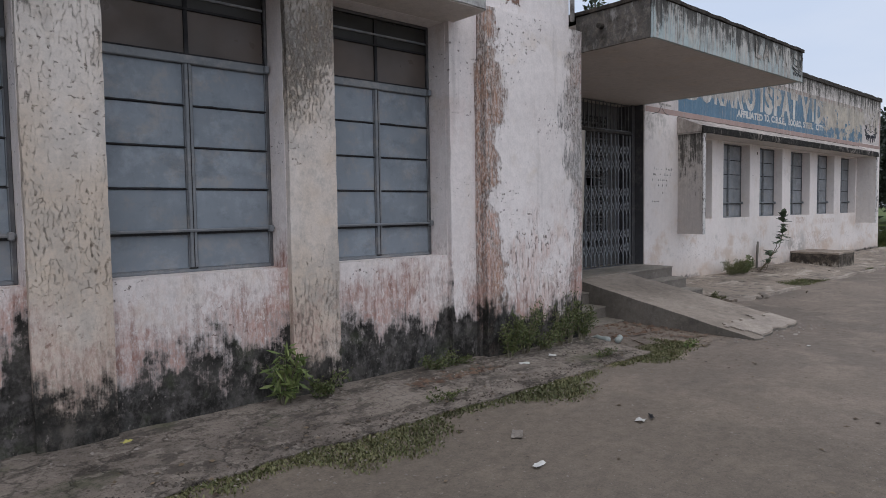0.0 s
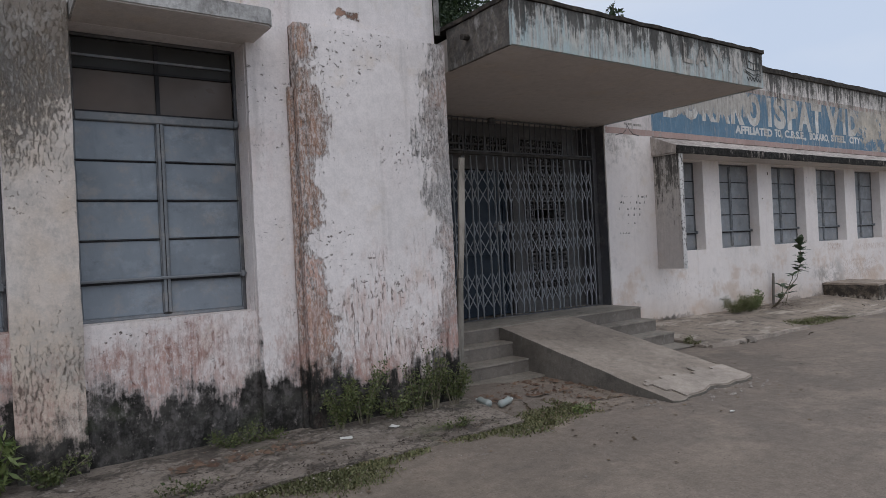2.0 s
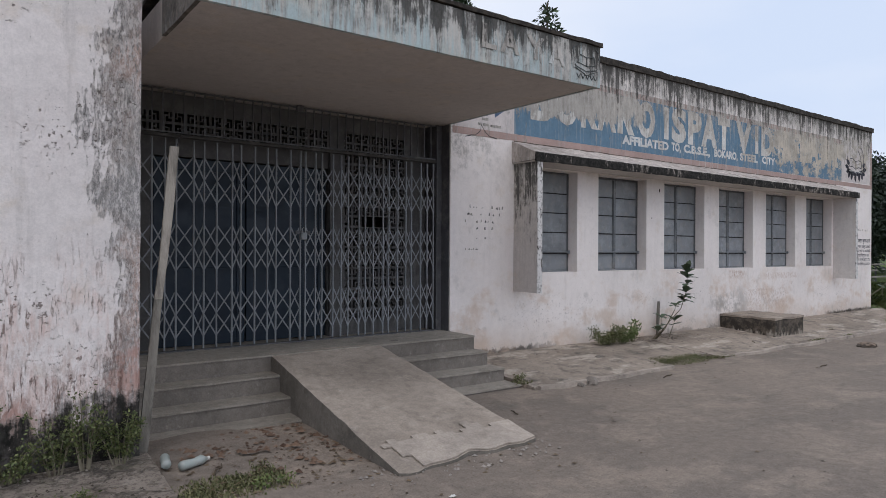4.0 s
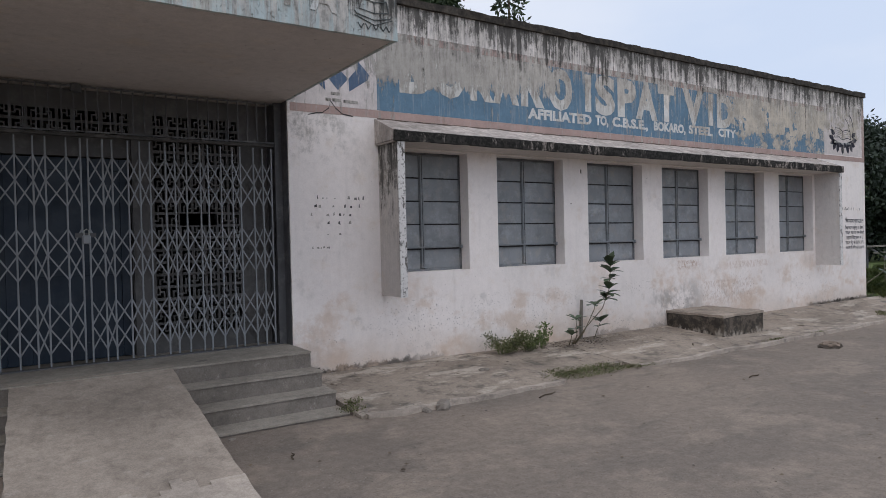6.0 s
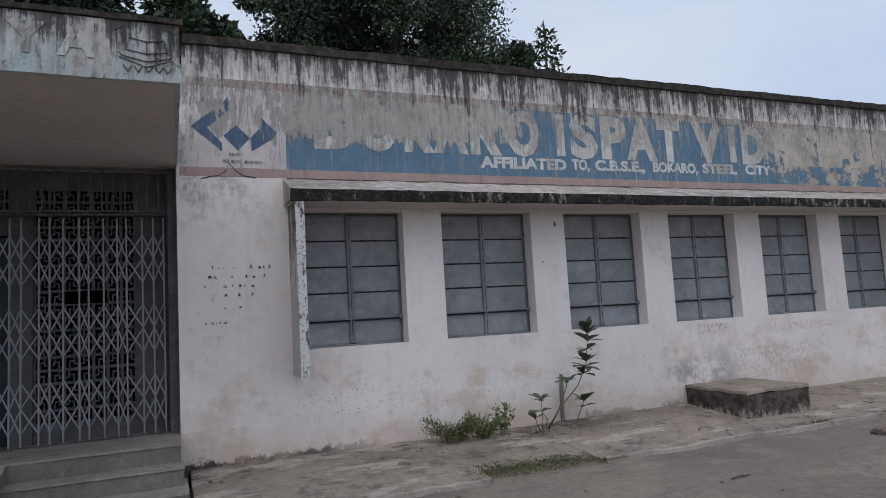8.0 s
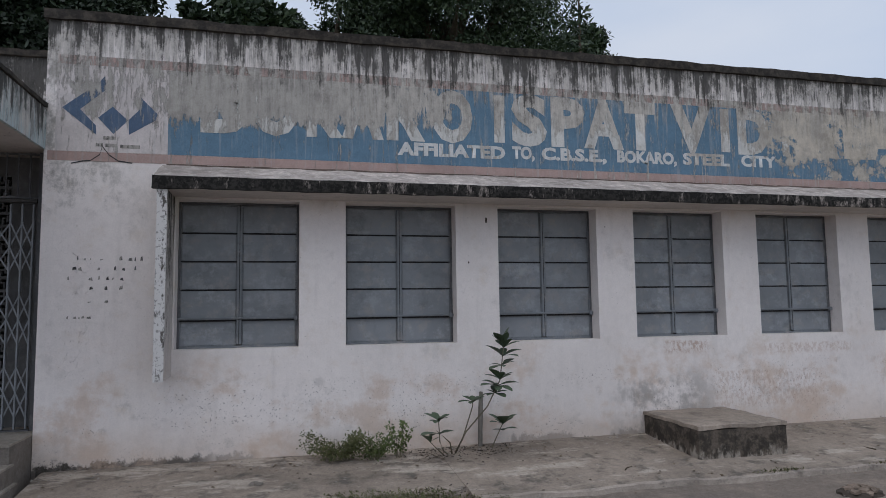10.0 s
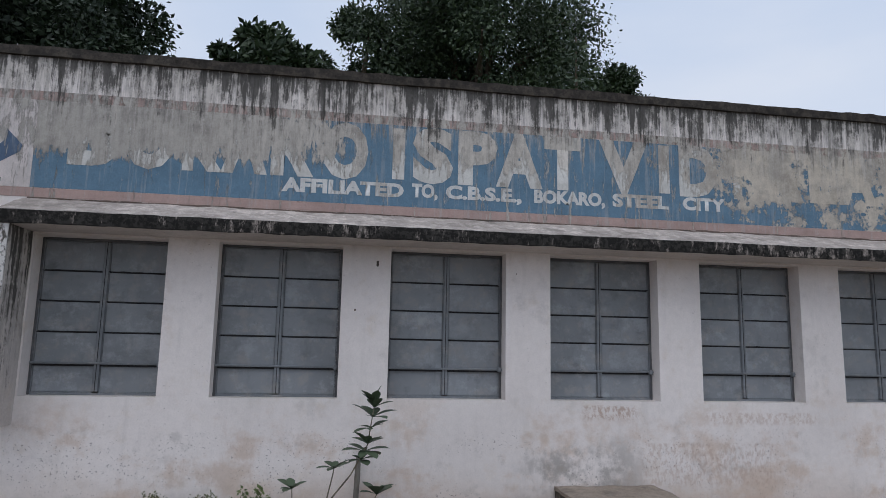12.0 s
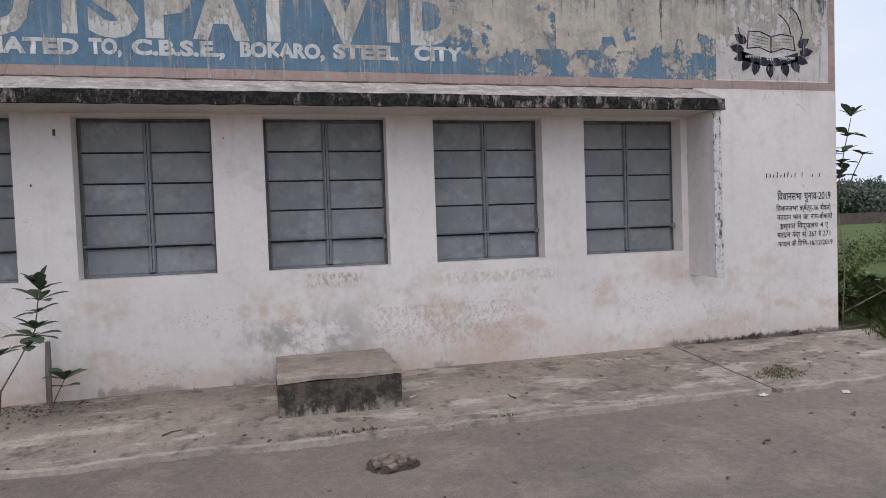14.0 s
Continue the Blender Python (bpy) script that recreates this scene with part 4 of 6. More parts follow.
def wing_hood():
    """One long hood over the six windows, closed at both ends by a fin."""
    e = thing("window_hood", 16.1, 5.7, 2.65, "long concrete window hood with a blackened edge and side fins", "window hood", kind="structure")
    back = Matrix.Translation((-16.1, -5.7, -2.65))
    def slope(x, y):
        return 0.19 * (y - 5.47) / 0.46 + 0.008 * noise.noise(Vector((x * 5, y * 5, 0)))
    for nm, bm, mt, lb in (
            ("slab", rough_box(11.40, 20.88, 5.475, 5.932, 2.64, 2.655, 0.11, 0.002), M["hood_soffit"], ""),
            ("edge_band", rough_box(11.38, 20.90, 5.445, 5.49, 2.635, 2.755, 0.07, 0.007, 6), M["hood_edge"], "blackened crumbling front edge"),
            ("weathering", rough_box(11.385, 20.895, 5.48, 5.932, 2.656, 2.757, 0.08, 0.006, 5, slope), M["hood_top"], ""),
            ("mortar_joint", rough_box(11.42, 20.86, 5.912, 5.934, 2.935, 2.957, 0.05, 0.007, 9), M["rust_joint"], "dark crumbling mortar joint"),
            ("fin", rough_box(11.425, 11.505, 5.487, 5.932, 0.95, 2.639, 0.09, 0.003), M["fin_side"], ""),
            ("fin", rough_box(20.775, 20.86, 5.487, 5.932, 0.92, 2.639, 0.09, 0.003), M["fin_clean"], ""),
            ("fin_edge", rough_box(11.42, 11.51, 5.47, 5.488, 0.945, 2.636, 0.05, 0.004, 9), M["fin_front"], "flaking white and black edge"),
            ("fin_edge", rough_box(20.77, 20.865, 5.47, 5.488, 0.915, 2.636, 0.05, 0.004, 9), M["fin_front"], "flaking white and black edge")):
        part(nm, bm, mt, e, lb).matrix_parent_inverse = back


wing_hood()

# ---- entrance: canopy, steps, ramp ----


def canopy():
    e = thing("entrance_canopy", 8.5, 4.8, 3.06, "cantilevered concrete entrance canopy with faded painted fascia", "canopy", kind="structure")
    back = Matrix.Translation((-8.5, -4.8, -3.06))
    for nm, bm, mt, lb in (
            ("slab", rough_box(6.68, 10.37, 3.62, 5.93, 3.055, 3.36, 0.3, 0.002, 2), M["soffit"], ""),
            ("fascia", rough_box(6.66, 10.385, 3.585, 3.622, 3.045, 3.43, 0.06, 0.003, 5), M["canopy"], "streaked fascia in faded green-white paint"),
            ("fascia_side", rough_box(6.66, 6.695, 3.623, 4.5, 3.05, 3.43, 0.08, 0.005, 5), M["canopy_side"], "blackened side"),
            ("fascia_side", rough_box(10.355, 10.385, 3.623, 5.925, 3.05, 3.43, 0.1, 0.003, 5), M["canopy"], ""),
            ("coping", rough_box(6.64, 10.405, 3.565, 5.92, 3.43, 3.475, 0.09, 0.009, 6), M["coping"], "blackened mossy coping"),
            ("drain_spout", tube([(6.70, 4.18, 3.27), (6.585, 4.16, 3.26)], [0.028, 0.028], 8), M["coping"], "short drain spout")):
        part(nm, bm, mt, e, lb).matrix_parent_inverse = back
    return e, back


CANOPY, CANOPY_BACK = canopy()
tagged(obj("roof_entrance", box(6.5, 10.37, 5.93, 9.5, 3.06, 3.30), M["soffit"]), "flat roof over the entrance hall", "roof", kind="structure")
tagged(obj("wall_entrance_parapet", box(6.5, 10.37, 7.75, 8.0, 3.30, 4.55), M["wall_right"]), "streaked parapet set back over the entrance", "wall", kind="structure")
coping(6.5, 10.37, 7.70, 8.05, 4.55, 4.64)


def steps():
    e = thing("entrance_steps", 8.4, 5.2, 0, "worn grey cement steps up to the gate", "steps", kind="structure")
    back = Matrix.Translation((-8.4, -5.2, 0))
    for y0, z1, over in ((5.44, 0.49, 0.0), (5.215, 0.333, 0.02), (4.96, 0.178, 0.05), (4.70, 0.035, 0.06)):
        y1 = 6.9 if z1 == 0.49 else 5.5
        bm = rough_box(6.505, 10.365 + over, y0, y1, -0.15, z1, 0.09, 0.005, 4)
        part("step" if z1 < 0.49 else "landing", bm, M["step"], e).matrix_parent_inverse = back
        # Thin top in a lighter cement copy that carries the light from above.
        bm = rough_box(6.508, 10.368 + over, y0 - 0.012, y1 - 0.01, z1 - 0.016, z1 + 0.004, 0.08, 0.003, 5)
        part("tread", bm, M["tread"], e, "worn cement step top, paler for the light it catches").matrix_parent_inverse = back


steps()


def ramp():
    e = thing("entrance_ramp", 8.45, 4.3, 0, "cement wheelchair ramp with a broken foot", "ramp", kind="structure")
    back = Matrix.Translation((-8.45, -4.3, 0))
    def top_z(y):
        return 0.025 + (0.497 - 0.025) * (y - 3.12) / (5.50 - 3.12)
    bm = bmesh.new()
    n, w = 48, 18
    def corner(i, j, low):
        v, u = i / n, j / w
        y = 3.12 + 2.38 * v
        x = 7.88 + 1.2 * u + 0.012 * noise.noise(Vector((u * 3, y * 5, 2))) + (0.05 * (1 - v) * (u - 0.5) * 2)
        if i < 3:
            y += 0.10 * noise.noise(Vector((u * 5, 0, 7))) * (3 - i) / 3 + 0.05 * (u - 0.4) * (3 - i) / 3
        z = top_z(y) + 0.007 * noise.noise(Vector((x * 4, y * 4, 0)))
        return (x, y, -0.1 if low else max(z, 0.012))
    net = [[bm.verts.new(corner(i, j, False)) for j in range(w + 1)] for i in range(n + 1)]
    for i in range(n):
        for j in range(w):
            bm.faces.new((net[i][j], net[i][j + 1], net[i + 1][j + 1], net[i + 1][j]))
    part("ramp_top", bm, M["ramp"], e).matrix_parent_inverse = back
    # a paler patch of later cement over the broken foot
    bm = bmesh.new()
    rows = [[bm.verts.new(Vector(corner(i, j, False)) + Vector((0, 0.012 if i == 0 else 0, 0.006))) for j in range(w + 1)] for i in range(14)]
    for i in range(13):
        for j in range(w):
            if i < 7 + 4 * noise.noise(Vector((j * 0.45, 3, 1))) and j > 2.5 + 2 * noise.noise(Vector((i * 0.6, 1, 5))) - 0.22 * i:
                bm.faces.new((rows[i][j], rows[i][j + 1], rows[i + 1][j + 1], rows[i + 1][j]))
    bmesh.ops.delete(bm, geom=[v for v in bm.verts if not v.link_faces], context="VERTS")
    got = bmesh.ops.extrude_face_region(bm, geom=bm.faces[:])
    bmesh.ops.translate(bm, verts=[v for v in got["geom"] if isinstance(v, bmesh.types.BMVert)], vec=(0, 0, 0.009))
    part("ramp_patch", bm, M["ramp_patch"], e, "paler cracked cement patch").matrix_parent_inverse = back
    bm = bmesh.new()
    for j in (0, w):
        top = [bm.verts.new(corner(i, j, False)) for i in range(n + 1)]
        low = [bm.verts.new(corner(i, j, True)) for i in range(n + 1)]
        for i in range(n):
            bm.faces.new((top[i], top[i + 1], low[i + 1], low[i]))
    top = [bm.verts.new(corner(0, j, False)) for j in range(w + 1)]
    low = [bm.verts.new(corner(0, j, True)) for j in range(w + 1)]
    for j in range(w):
        bm.faces.new((top[j], top[j + 1], low[j + 1], low[j]))
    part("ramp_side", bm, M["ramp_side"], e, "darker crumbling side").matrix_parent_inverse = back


ramp()

# ---- entrance hall behind the gate ----
tagged(obj("floor_hall", box(6.5, 10.37, 6.9, 9.5, 0.3, 0.485), M["step"]), "cement floor of the hall", "floor", kind="structure")
tagged(obj("wall_hall_back", box(6.5, 10.37, 9.5, 9.7, -0.2, 3.3), M["inner"]), "hall back wall, colour darkened to stand for shade", "wall", kind="structure")
tagged(obj("wall_hall_side", box(6.3, 6.5, 6.25, 9.7, -0.2, 3.3), M["inner"]), "hall side wall, colour darkened to stand for shade", "wall", kind="structure")
tagged(obj("wall_jamb", box(10.362, 10.374, 5.95, 6.10, 0.488, 3.054, box(10.285, 10.372, 6.10, 6.48, 0.488, 3.055)), M["gate_dark"]), "dark painted jamb of the entrance", "trim", kind="structure")
SCREEN = 6.36
# screen wall: openings for a double door and for the breeze-block panels
SCREEN_HOLES = [(7.02, 8.92, 0.49, 2.52), (6.72, 8.92, 2.64, 2.88), (9.12, 9.98, 0.66, 2.88)]
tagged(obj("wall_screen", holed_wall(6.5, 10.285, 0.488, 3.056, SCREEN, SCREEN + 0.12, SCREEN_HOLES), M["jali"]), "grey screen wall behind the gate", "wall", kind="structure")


# ---- windows ----
def window(x0, w, z0, z1, y, group, left):
    """Steel window: frame, middle post, two casements of sheet panes, a handle rail that sticks out at one side."""
    e = thing("window_1", x0 + w / 2, y, z0, "shut steel window with blue-grey painted panes" if left else "shut steel window with dull grey painted panes", "window", group, "structure")
    cx = x0 + w / 2
    t0 = 2.455 if left else z1
    def add(nm, bm, mt, lb=""):
        ob = part(nm, bm, mt, e, lb)
        ob.matrix_parent_inverse = Matrix.Translation((-cx, -y, -z0))
        return ob
    def inner(nm, bm, mt, parent):
        part(nm, bm, mt, parent).matrix_parent_inverse = Matrix()
    for a, b, c, d in ((x0, x0 + 0.022, z0, z1), (x0 + w - 0.022, x0 + w, z0, z1), (x0 + 0.023, x0 + w - 0.023, z0, z0 + 0.02), (x0 + 0.023, x0 + w - 0.023, z1 - 0.022, z1)):
        add("frame_bar", box(a, b, y, y + 0.045, c, d, None, 0.004), M["frame"] if c == z0 and b < x0 + w - 0.01 and a > x0 else M["gate_dark"])
    add("middle_post", box(cx - 0.024, cx + 0.024, y - 0.012, y + 0.03, z0 + 0.031, t0 - 0.031, None, 0.005), M["frame"])
    add("post_groove", box(cx - 0.0028, cx + 0.0028, y - 0.0145, y - 0.011, z0 + 0.031, t0 - 0.031), M["seam"])
    rail = z0 + 0.285
    levels = [z0 + 0.021, rail] + [rail + (t0 - 0.025 - rail) * i / 4 for i in range(1, 5)]
    for side in (0, 1):
        a = x0 + 0.023 if side == 0 else cx + 0.025
        b = cx - 0.025 if side == 0 else x0 + w - 0.023
        bm = bmesh.new()
        for p, q, c, d in ((a, a + 0.006, levels[0], levels[5]), (b - 0.006, b, levels[0], levels[5]), (a, b, levels[0], levels[0] + 0.006), (a, b, levels[5] - 0.006, levels[5])):
            box(p, q, y + 0.006, y + 0.026, c, d, bm)
        casement = add("casement", bm, M["frame"])
        for i in range(5):
            lean = 0.004 * math.sin(7.3 * (x0 + i * 1.7 + side))
            bm = box(a + 0.007, b - 0.007, y + 0.012 + lean, y + 0.024 + lean, levels[i] + 0.006, levels[i + 1] - 0.008, None, 0.003)
            inner("pane", bm, M["shutter_left"] if left else M["shutter"], casement)
            if i:
                sag = [noise.noise(Vector((x0 * 3 + q * 0.8, i * 2.1, side * 5))) for q in range(9)]
                inner("glazing_bar", tube([(a + (b - a) * q / 8, y + 0.010, levels[i] - 0.001 + 0.006 * v) for q, v in enumerate(sag)], [0.0062 + 0.003 * v for v in sag], 5), M["seam"], casement)
    add("backing", box(x0 + 0.03, x0 + w - 0.03, y + 0.03, y + 0.045, z0 + 0.028, t0 - 0.028), M["seam"])
    pts = [(x0 + 0.01, y - 0.022, rail), (x0 + w, y - 0.022, rail)]
    add("rail", tube(pts, [0.011, 0.011], 6), M["frame"], "round rail across the window")
    # Dark strip drawn below the rail as the shadow it casts.
    add("rail_groove", box(x0 + 0.024, x0 + w - 0.024, y - 0.004, y + 0.02, rail - 0.028, rail - 0.012), M["seam"])
    add("rail_bracket", box(x0 + w - 0.045, x0 + w - 0.012, y - 0.05, y, rail - 0.025, rail + 0.022, None, 0.006), M["frame"])
    if left:
        add("transom", box(x0 + 0.036, x0 + w - 0.036, y - 0.015, y + 0.04, t0 - 0.03, t0 + 0.035, None, 0.006), M["frame"])
        add("rail_bracket", box(x0 + w - 0.045, x0 + w - 0.012, y - 0.05, y, t0 - 0.03, t0 + 0.02, None, 0.006), M["frame"])
        add("upper_post", box(cx - 0.014, cx + 0.014, y, y + 0.03, t0 + 0.036, z1 - 0.031), M["seam"])
        mid = t0 + 0.035 + (z1 - t0) * 0.52
        for zc, mt in ((mid, M["seam"]), (z1 - 0.155, M["frame"])):
            add("upper_bar", box(x0 + 0.036, x0 + w - 0.036, y - 0.006, y + 0.02, zc - 0.008, zc + 0.008), mt)
        add("transom_groove", box(x0 + 0.036, x0 + w - 0.036, y - 0.018, y - 0.012, t0 + 0.027, t0 + 0.037), M["seam"])
        lv = [t0 + 0.036, mid, z1 - 0.03]
        for side in (0, 1):
            a, b = (x0 + 0.037, cx - 0.015) if side == 0 else (cx + 0.015, x0 + w - 0.037)
            for i in (0, 1):
                # Top row takes the glass copy darkened for the hood's shade.
                add("upper_pane", box(a, b, y + 0.012, y + 0.018, lv[i] + 0.004, lv[i + 1] - 0.004), M["dusty" if i == 0 else "dusty_shaded"], "dusty brown glass")
    return e


for x in W_X:
    window(x, W_W, W_Z0, W_Z1, 6.10, "windows of the wing", False)
for a, b in OPEN_L:
    window(a, b - a, SILL_L, HEAD_L, 4.66, "windows of the left block", True)

# ---- signwriting on the wing ----
FACE = WALL_WING


def sign_board():
    e = thing("painted_sign", 16.4, FACE, 3.4, "faded blue signboard painted on the wall with peeling cream letters", "sign")
    back = Matrix.Translation((-16.4, -FACE, -3.4))
    def add(nm, bm, mt, lb=""):
        ob = part(nm, bm, mt, e, lb)
        ob.matrix_parent_inverse = back
        return ob
    def rect(a, b, c, d):
        return [(a, c), (b, c), (b, d), (a, d)]
    add("blue_field", flat(rect(11.43, 21.16, 3.045, 3.87), FACE), M["blue"], "peeling blue paint")
    add("logo_panel", flat(rect(10.46, 11.428, 3.045, 3.87), FACE), M["cream"], "cream panel")
    add("emblem_panel", flat(rect(21.162, 22.64, 3.06, 4.05), FACE), M["cream"], "cream panel")
    add("red_border", flat(rect(10.40, 22.742, 2.955, 3.043), FACE), M["stripe"], "dull red border")
    add("red_border", flat(rect(10.46, 22.64, 3.872, 3.96), FACE, None, 0.002), M["stripe"], "dull red border")
    add("red_border", flat(rect(22.65, 22.742, 3.045, 4.2), FACE), M["stripe"], "dull red border")
    letters = [("B", 11.72, 12.15), ("O", 12.20, 12.66), ("K", 12.73, 13.10), ("A", 13.08, 13.51), ("R", 13.54, 13.95), ("O", 14.02, 14.47), ("I", 14.71, 14.83), ("S", 14.91, 15.32),
               ("P", 15.37, 15.77), ("A", 15.76, 16.25), ("T", 16.27, 16.66), ("V", 16.86, 17.40), ("I", 17.52, 17.64), ("D", 17.75, 18.19), ("Y", 18.22, 18.62), ("A", 18.64, 19.20),
               ("L", 19.27, 19.6), ("A", 19.62, 20.1), ("Y", 20.1, 20.5), ("A", 20.5, 20.98)]
    for ch, a, b in letters:
        ob = lettering("letter", ch, a, b, 3.315 + 0.006 * (a - 11.7), 0.50, FACE - 0.0052, M["letter"], e, "", 0.055 if ch not in "I" else 0.025)
        ob.matrix_parent_inverse = back
    words = (("AFFILIATED", 13.655, 14.83), ("TO,", 14.91, 15.17), ("C.B.S.E.,", 15.25, 16.03), ("BOKARO,", 16.16, 16.92), ("STEEL", 17.0, 17.62), ("CITY", 17.78, 18.27))
    for w, a, b in words:
        ob = lettering("word", w, a, b, 3.143 + 0.008 * (a - 13.65), 0.125, FACE - 0.0054, M["white"], e, "white capital lettering", 0.05)
        ob.matrix_parent_inverse = back
    # plain diamond shapes of the left panel
    def pt(u, v):
        return 10.46 + (u - 720) / 407, 3.045 + (600 - v) / 400
    for shape in (((740, 437), (860, 535), (858, 500), (802, 440), (893, 358), (885, 308), (862, 338)),
                  ((865, 470), (920, 530), (970, 475), (915, 425)),
                  ((972, 474), (975, 530), (1068, 470), (1075, 445), (1015, 385), (1010, 432))):
        add("logo_shape", flat([pt(*p) for p in shape], FACE - 0.003, None, 0.0024), M["logo"], "dark blue shape")
    for u, v, w in ((885, 545, 45), (860, 572, 24), (892, 573, 40), (945, 575, 70)):
        x, z = pt(u, v)
        add("writing_bar", flat(rect(x, x + w / 407, z - 0.018, z + 0.014), FACE - 0.003, None, 0.0024), M["worn_black"])
    # emblem: open book over a banner and lotus petals
    def ep(u, v):
        return 21.15 + (u - 208) * 0.00359, 3.06 + (291 - v) * 0.00319
    def poly(pts, mt, nm="emblem_shape", dy=0.003):
        add(nm, flat([ep(*p) for p in pts], FACE - dy, None, 0.0022), mt)
    def stroke(pts, w):
        for (u0, v0), (u1, v1) in zip(pts, pts[1:]):
            d = math.hypot(u1 - u0, v1 - v0)
            nx, ny = -(v1 - v0) / d * w / 2, (u1 - u0) / d * w / 2
            poly([(u0 + nx, v0 + ny), (u1 + nx, v1 + ny), (u1 - nx, v1 - ny), (u0 - nx, v0 - ny)], M["black"], "emblem_line")
    top = [(302 + i * 26, 192 + 22 * math.sin(math.pi * i / 8)) for i in range(9)]
    low = [(u, v + 30) for u, v in top]
    poly(low + top[::-1], M["black"], "banner")
    for body, u0, u1, v in (("\u0924\u092e\u0938\u094b", 314, 374, 217), ("\u092e\u093e", 391, 420, 224), ("\u091c\u094d\u092f\u094b\u093f\u0924\u0930\u094d\u0917\u092e\u092f", 434, 500, 219)):
        (xa, za), (xb, _) = ep(u0, v), ep(u1, v)
        ob = lettering("banner_word", body, xa, xb, za, 0.036, FACE - 0.0062, M["white"], e, "", 0.012)
        ob.matrix_parent_inverse = back
    stroke([(322, 183), (328, 124), (370, 124), (410, 140), (450, 130), (492, 136), (500, 186), (455, 180), (410, 195), (365, 178), (322, 183)], 4)
    stroke([(410, 140), (410, 195)], 4)
    for r in range(4):
        stroke([(338, 136 + r * 11), (400, 147 + r * 11)], 1)
        stroke([(420, 147 + r * 11), (488, 146 + r * 10)], 1)
    for u, v, a in ((300, 152, 215), (288, 186, 195), (300, 214, 160), (530, 158, -35), (540, 190, -12), (522, 220, 18), (318, 238, 118), (352, 250, 102), (406, 258, 90), (462, 252, 78), (500, 240, 60)):
        ca, sa = math.cos(math.radians(a)), math.sin(math.radians(a))
        shape = [(-22, -7), (-8, -16), (10, -13), (28, 0), (10, 13), (-8, 16), (-22, 7)]
        poly([(u + p * ca - q * sa, v + p * sa + q * ca) for p, q in shape][::-1], M["black"], "petal")
    stroke([(440, 60), (462, 78), (477, 100), (484, 130)], 4)
    stroke([(486, 34), (508, 56), (522, 88), (528, 122), (520, 148)], 5)
    stroke([(290, 110), (296, 135), (306, 150)], 4)
    return e


sign_board()


def wall_notice():
    e = thing("wall_notice", 22.28, FACE, 1.5, "black painted election notice in Hindi on the white wall", "notice")
    back = Matrix.Translation((-22.28, -FACE, -1.5))
    lines = (("\u093f\u0935\u0927\u093e\u0928\u0938\u092d\u093e \u091a\u0941\u0928\u093e\u0935-2019", 21.93, 22.66, 1.71, 0.085), ("\u093f\u0935\u0927\u093e\u0928\u0938\u092d\u093e \u0915\u094d\u0937\u0947\u0924\u094d\u0930-36 \u092c\u094b\u0915\u093e\u0930\u094b", 21.91, 22.66, 1.585, 0.06),
             ("\u092e\u0924\u0926\u093e\u0928 \u092d\u0935\u0928 \u0915\u093e \u0928\u093e\u092e-\u092c\u094b\u0915\u093e\u0930\u094b", 21.92, 22.68, 1.485, 0.06), ("\u0907\u0938\u094d\u092a\u093e\u0924 \u093f\u0935\u0926\u094d\u092f\u093e\u0932\u092f  4 \u090f", 21.96, 22.62, 1.385, 0.06),
             ("\u092e\u0924\u0926\u093e\u0928 \u0915\u0947\u0902\u0926\u094d\u0930 \u0938\u0902. 267 \u0938\u0947 271", 21.92, 22.65, 1.285, 0.06), ("\u092e\u0924\u0926\u093e\u0928 \u0915\u0940 \u093f\u0924\u093f\u0925-16/12/2019", 21.93, 22.68, 1.185, 0.055))
    for body, a, b, z, h in lines:
        words = [w for w in body.split(" ") if w]
        widths = [sum(ch not in "\u0902\u0941\u0947\u094b\u094d" for ch in w) for w in words]
        unit, x = (b - a) / (sum(widths) + 0.7 * (len(words) - 1)), a
        for w, n in zip(words, widths):
            ob = lettering("word", w, x, x + n * unit, z, h, FACE - 0.003, M["black"], e, "", 0.012)
            ob.matrix_parent_inverse = back
            x += (n + 0.7) * unit
    rng = random.Random(9)
    for i in range(16):
        a = 21.78 + i * 0.048
        if i in (9, 11, 12, 14):
            continue
        h = rng.uniform(0.03, 0.07)
        ob = part("stroke", flat([(a, 1.965), (a + 0.012, 1.965), (a + 0.02, 1.965 + h), (a + 0.006, 1.965 + h)], FACE, None, 0.0025), M["worn_black"], e, "worn-off writing")
        ob.matrix_parent_inverse = back


wall_notice()


def worn_notice():
    """What is left of a notice beside the gate: rows of broken strokes."""
    e = thing("worn_notice", 10.85, FACE, 1.75, "almost worn-off black writing on the white wall", "notice")
    rng = random.Random(5)
    for z, a, b, h in ((2.03, 10.52, 11.22, 0.045), (1.94, 10.6, 11.2, 0.04), (1.85, 10.6, 11.15, 0.04), (1.76, 10.66, 11.12, 0.05), (1.64, 10.7, 10.95, 0.03), (1.50, 10.5, 10.8, 0.03)):
        x = a
        while x < b:
            w = rng.uniform(0.012, 0.04)
            if rng.random() < 0.62:
                q = rng.uniform(0.3, 1.0) * h
                ob = part("stroke", flat([(x, z), (x + w, z + rng.uniform(-0.01, 0.01)), (x + w * 0.8, z + q), (x + w * 0.2, z + q * 0.8)], FACE, None, 0.0025), M["worn_black"], e)
                ob.matrix_parent_inverse = Matrix.Translation((-10.85, -FACE, -1.75))
            x += w + rng.uniform(0.01, 0.05)


worn_notice()


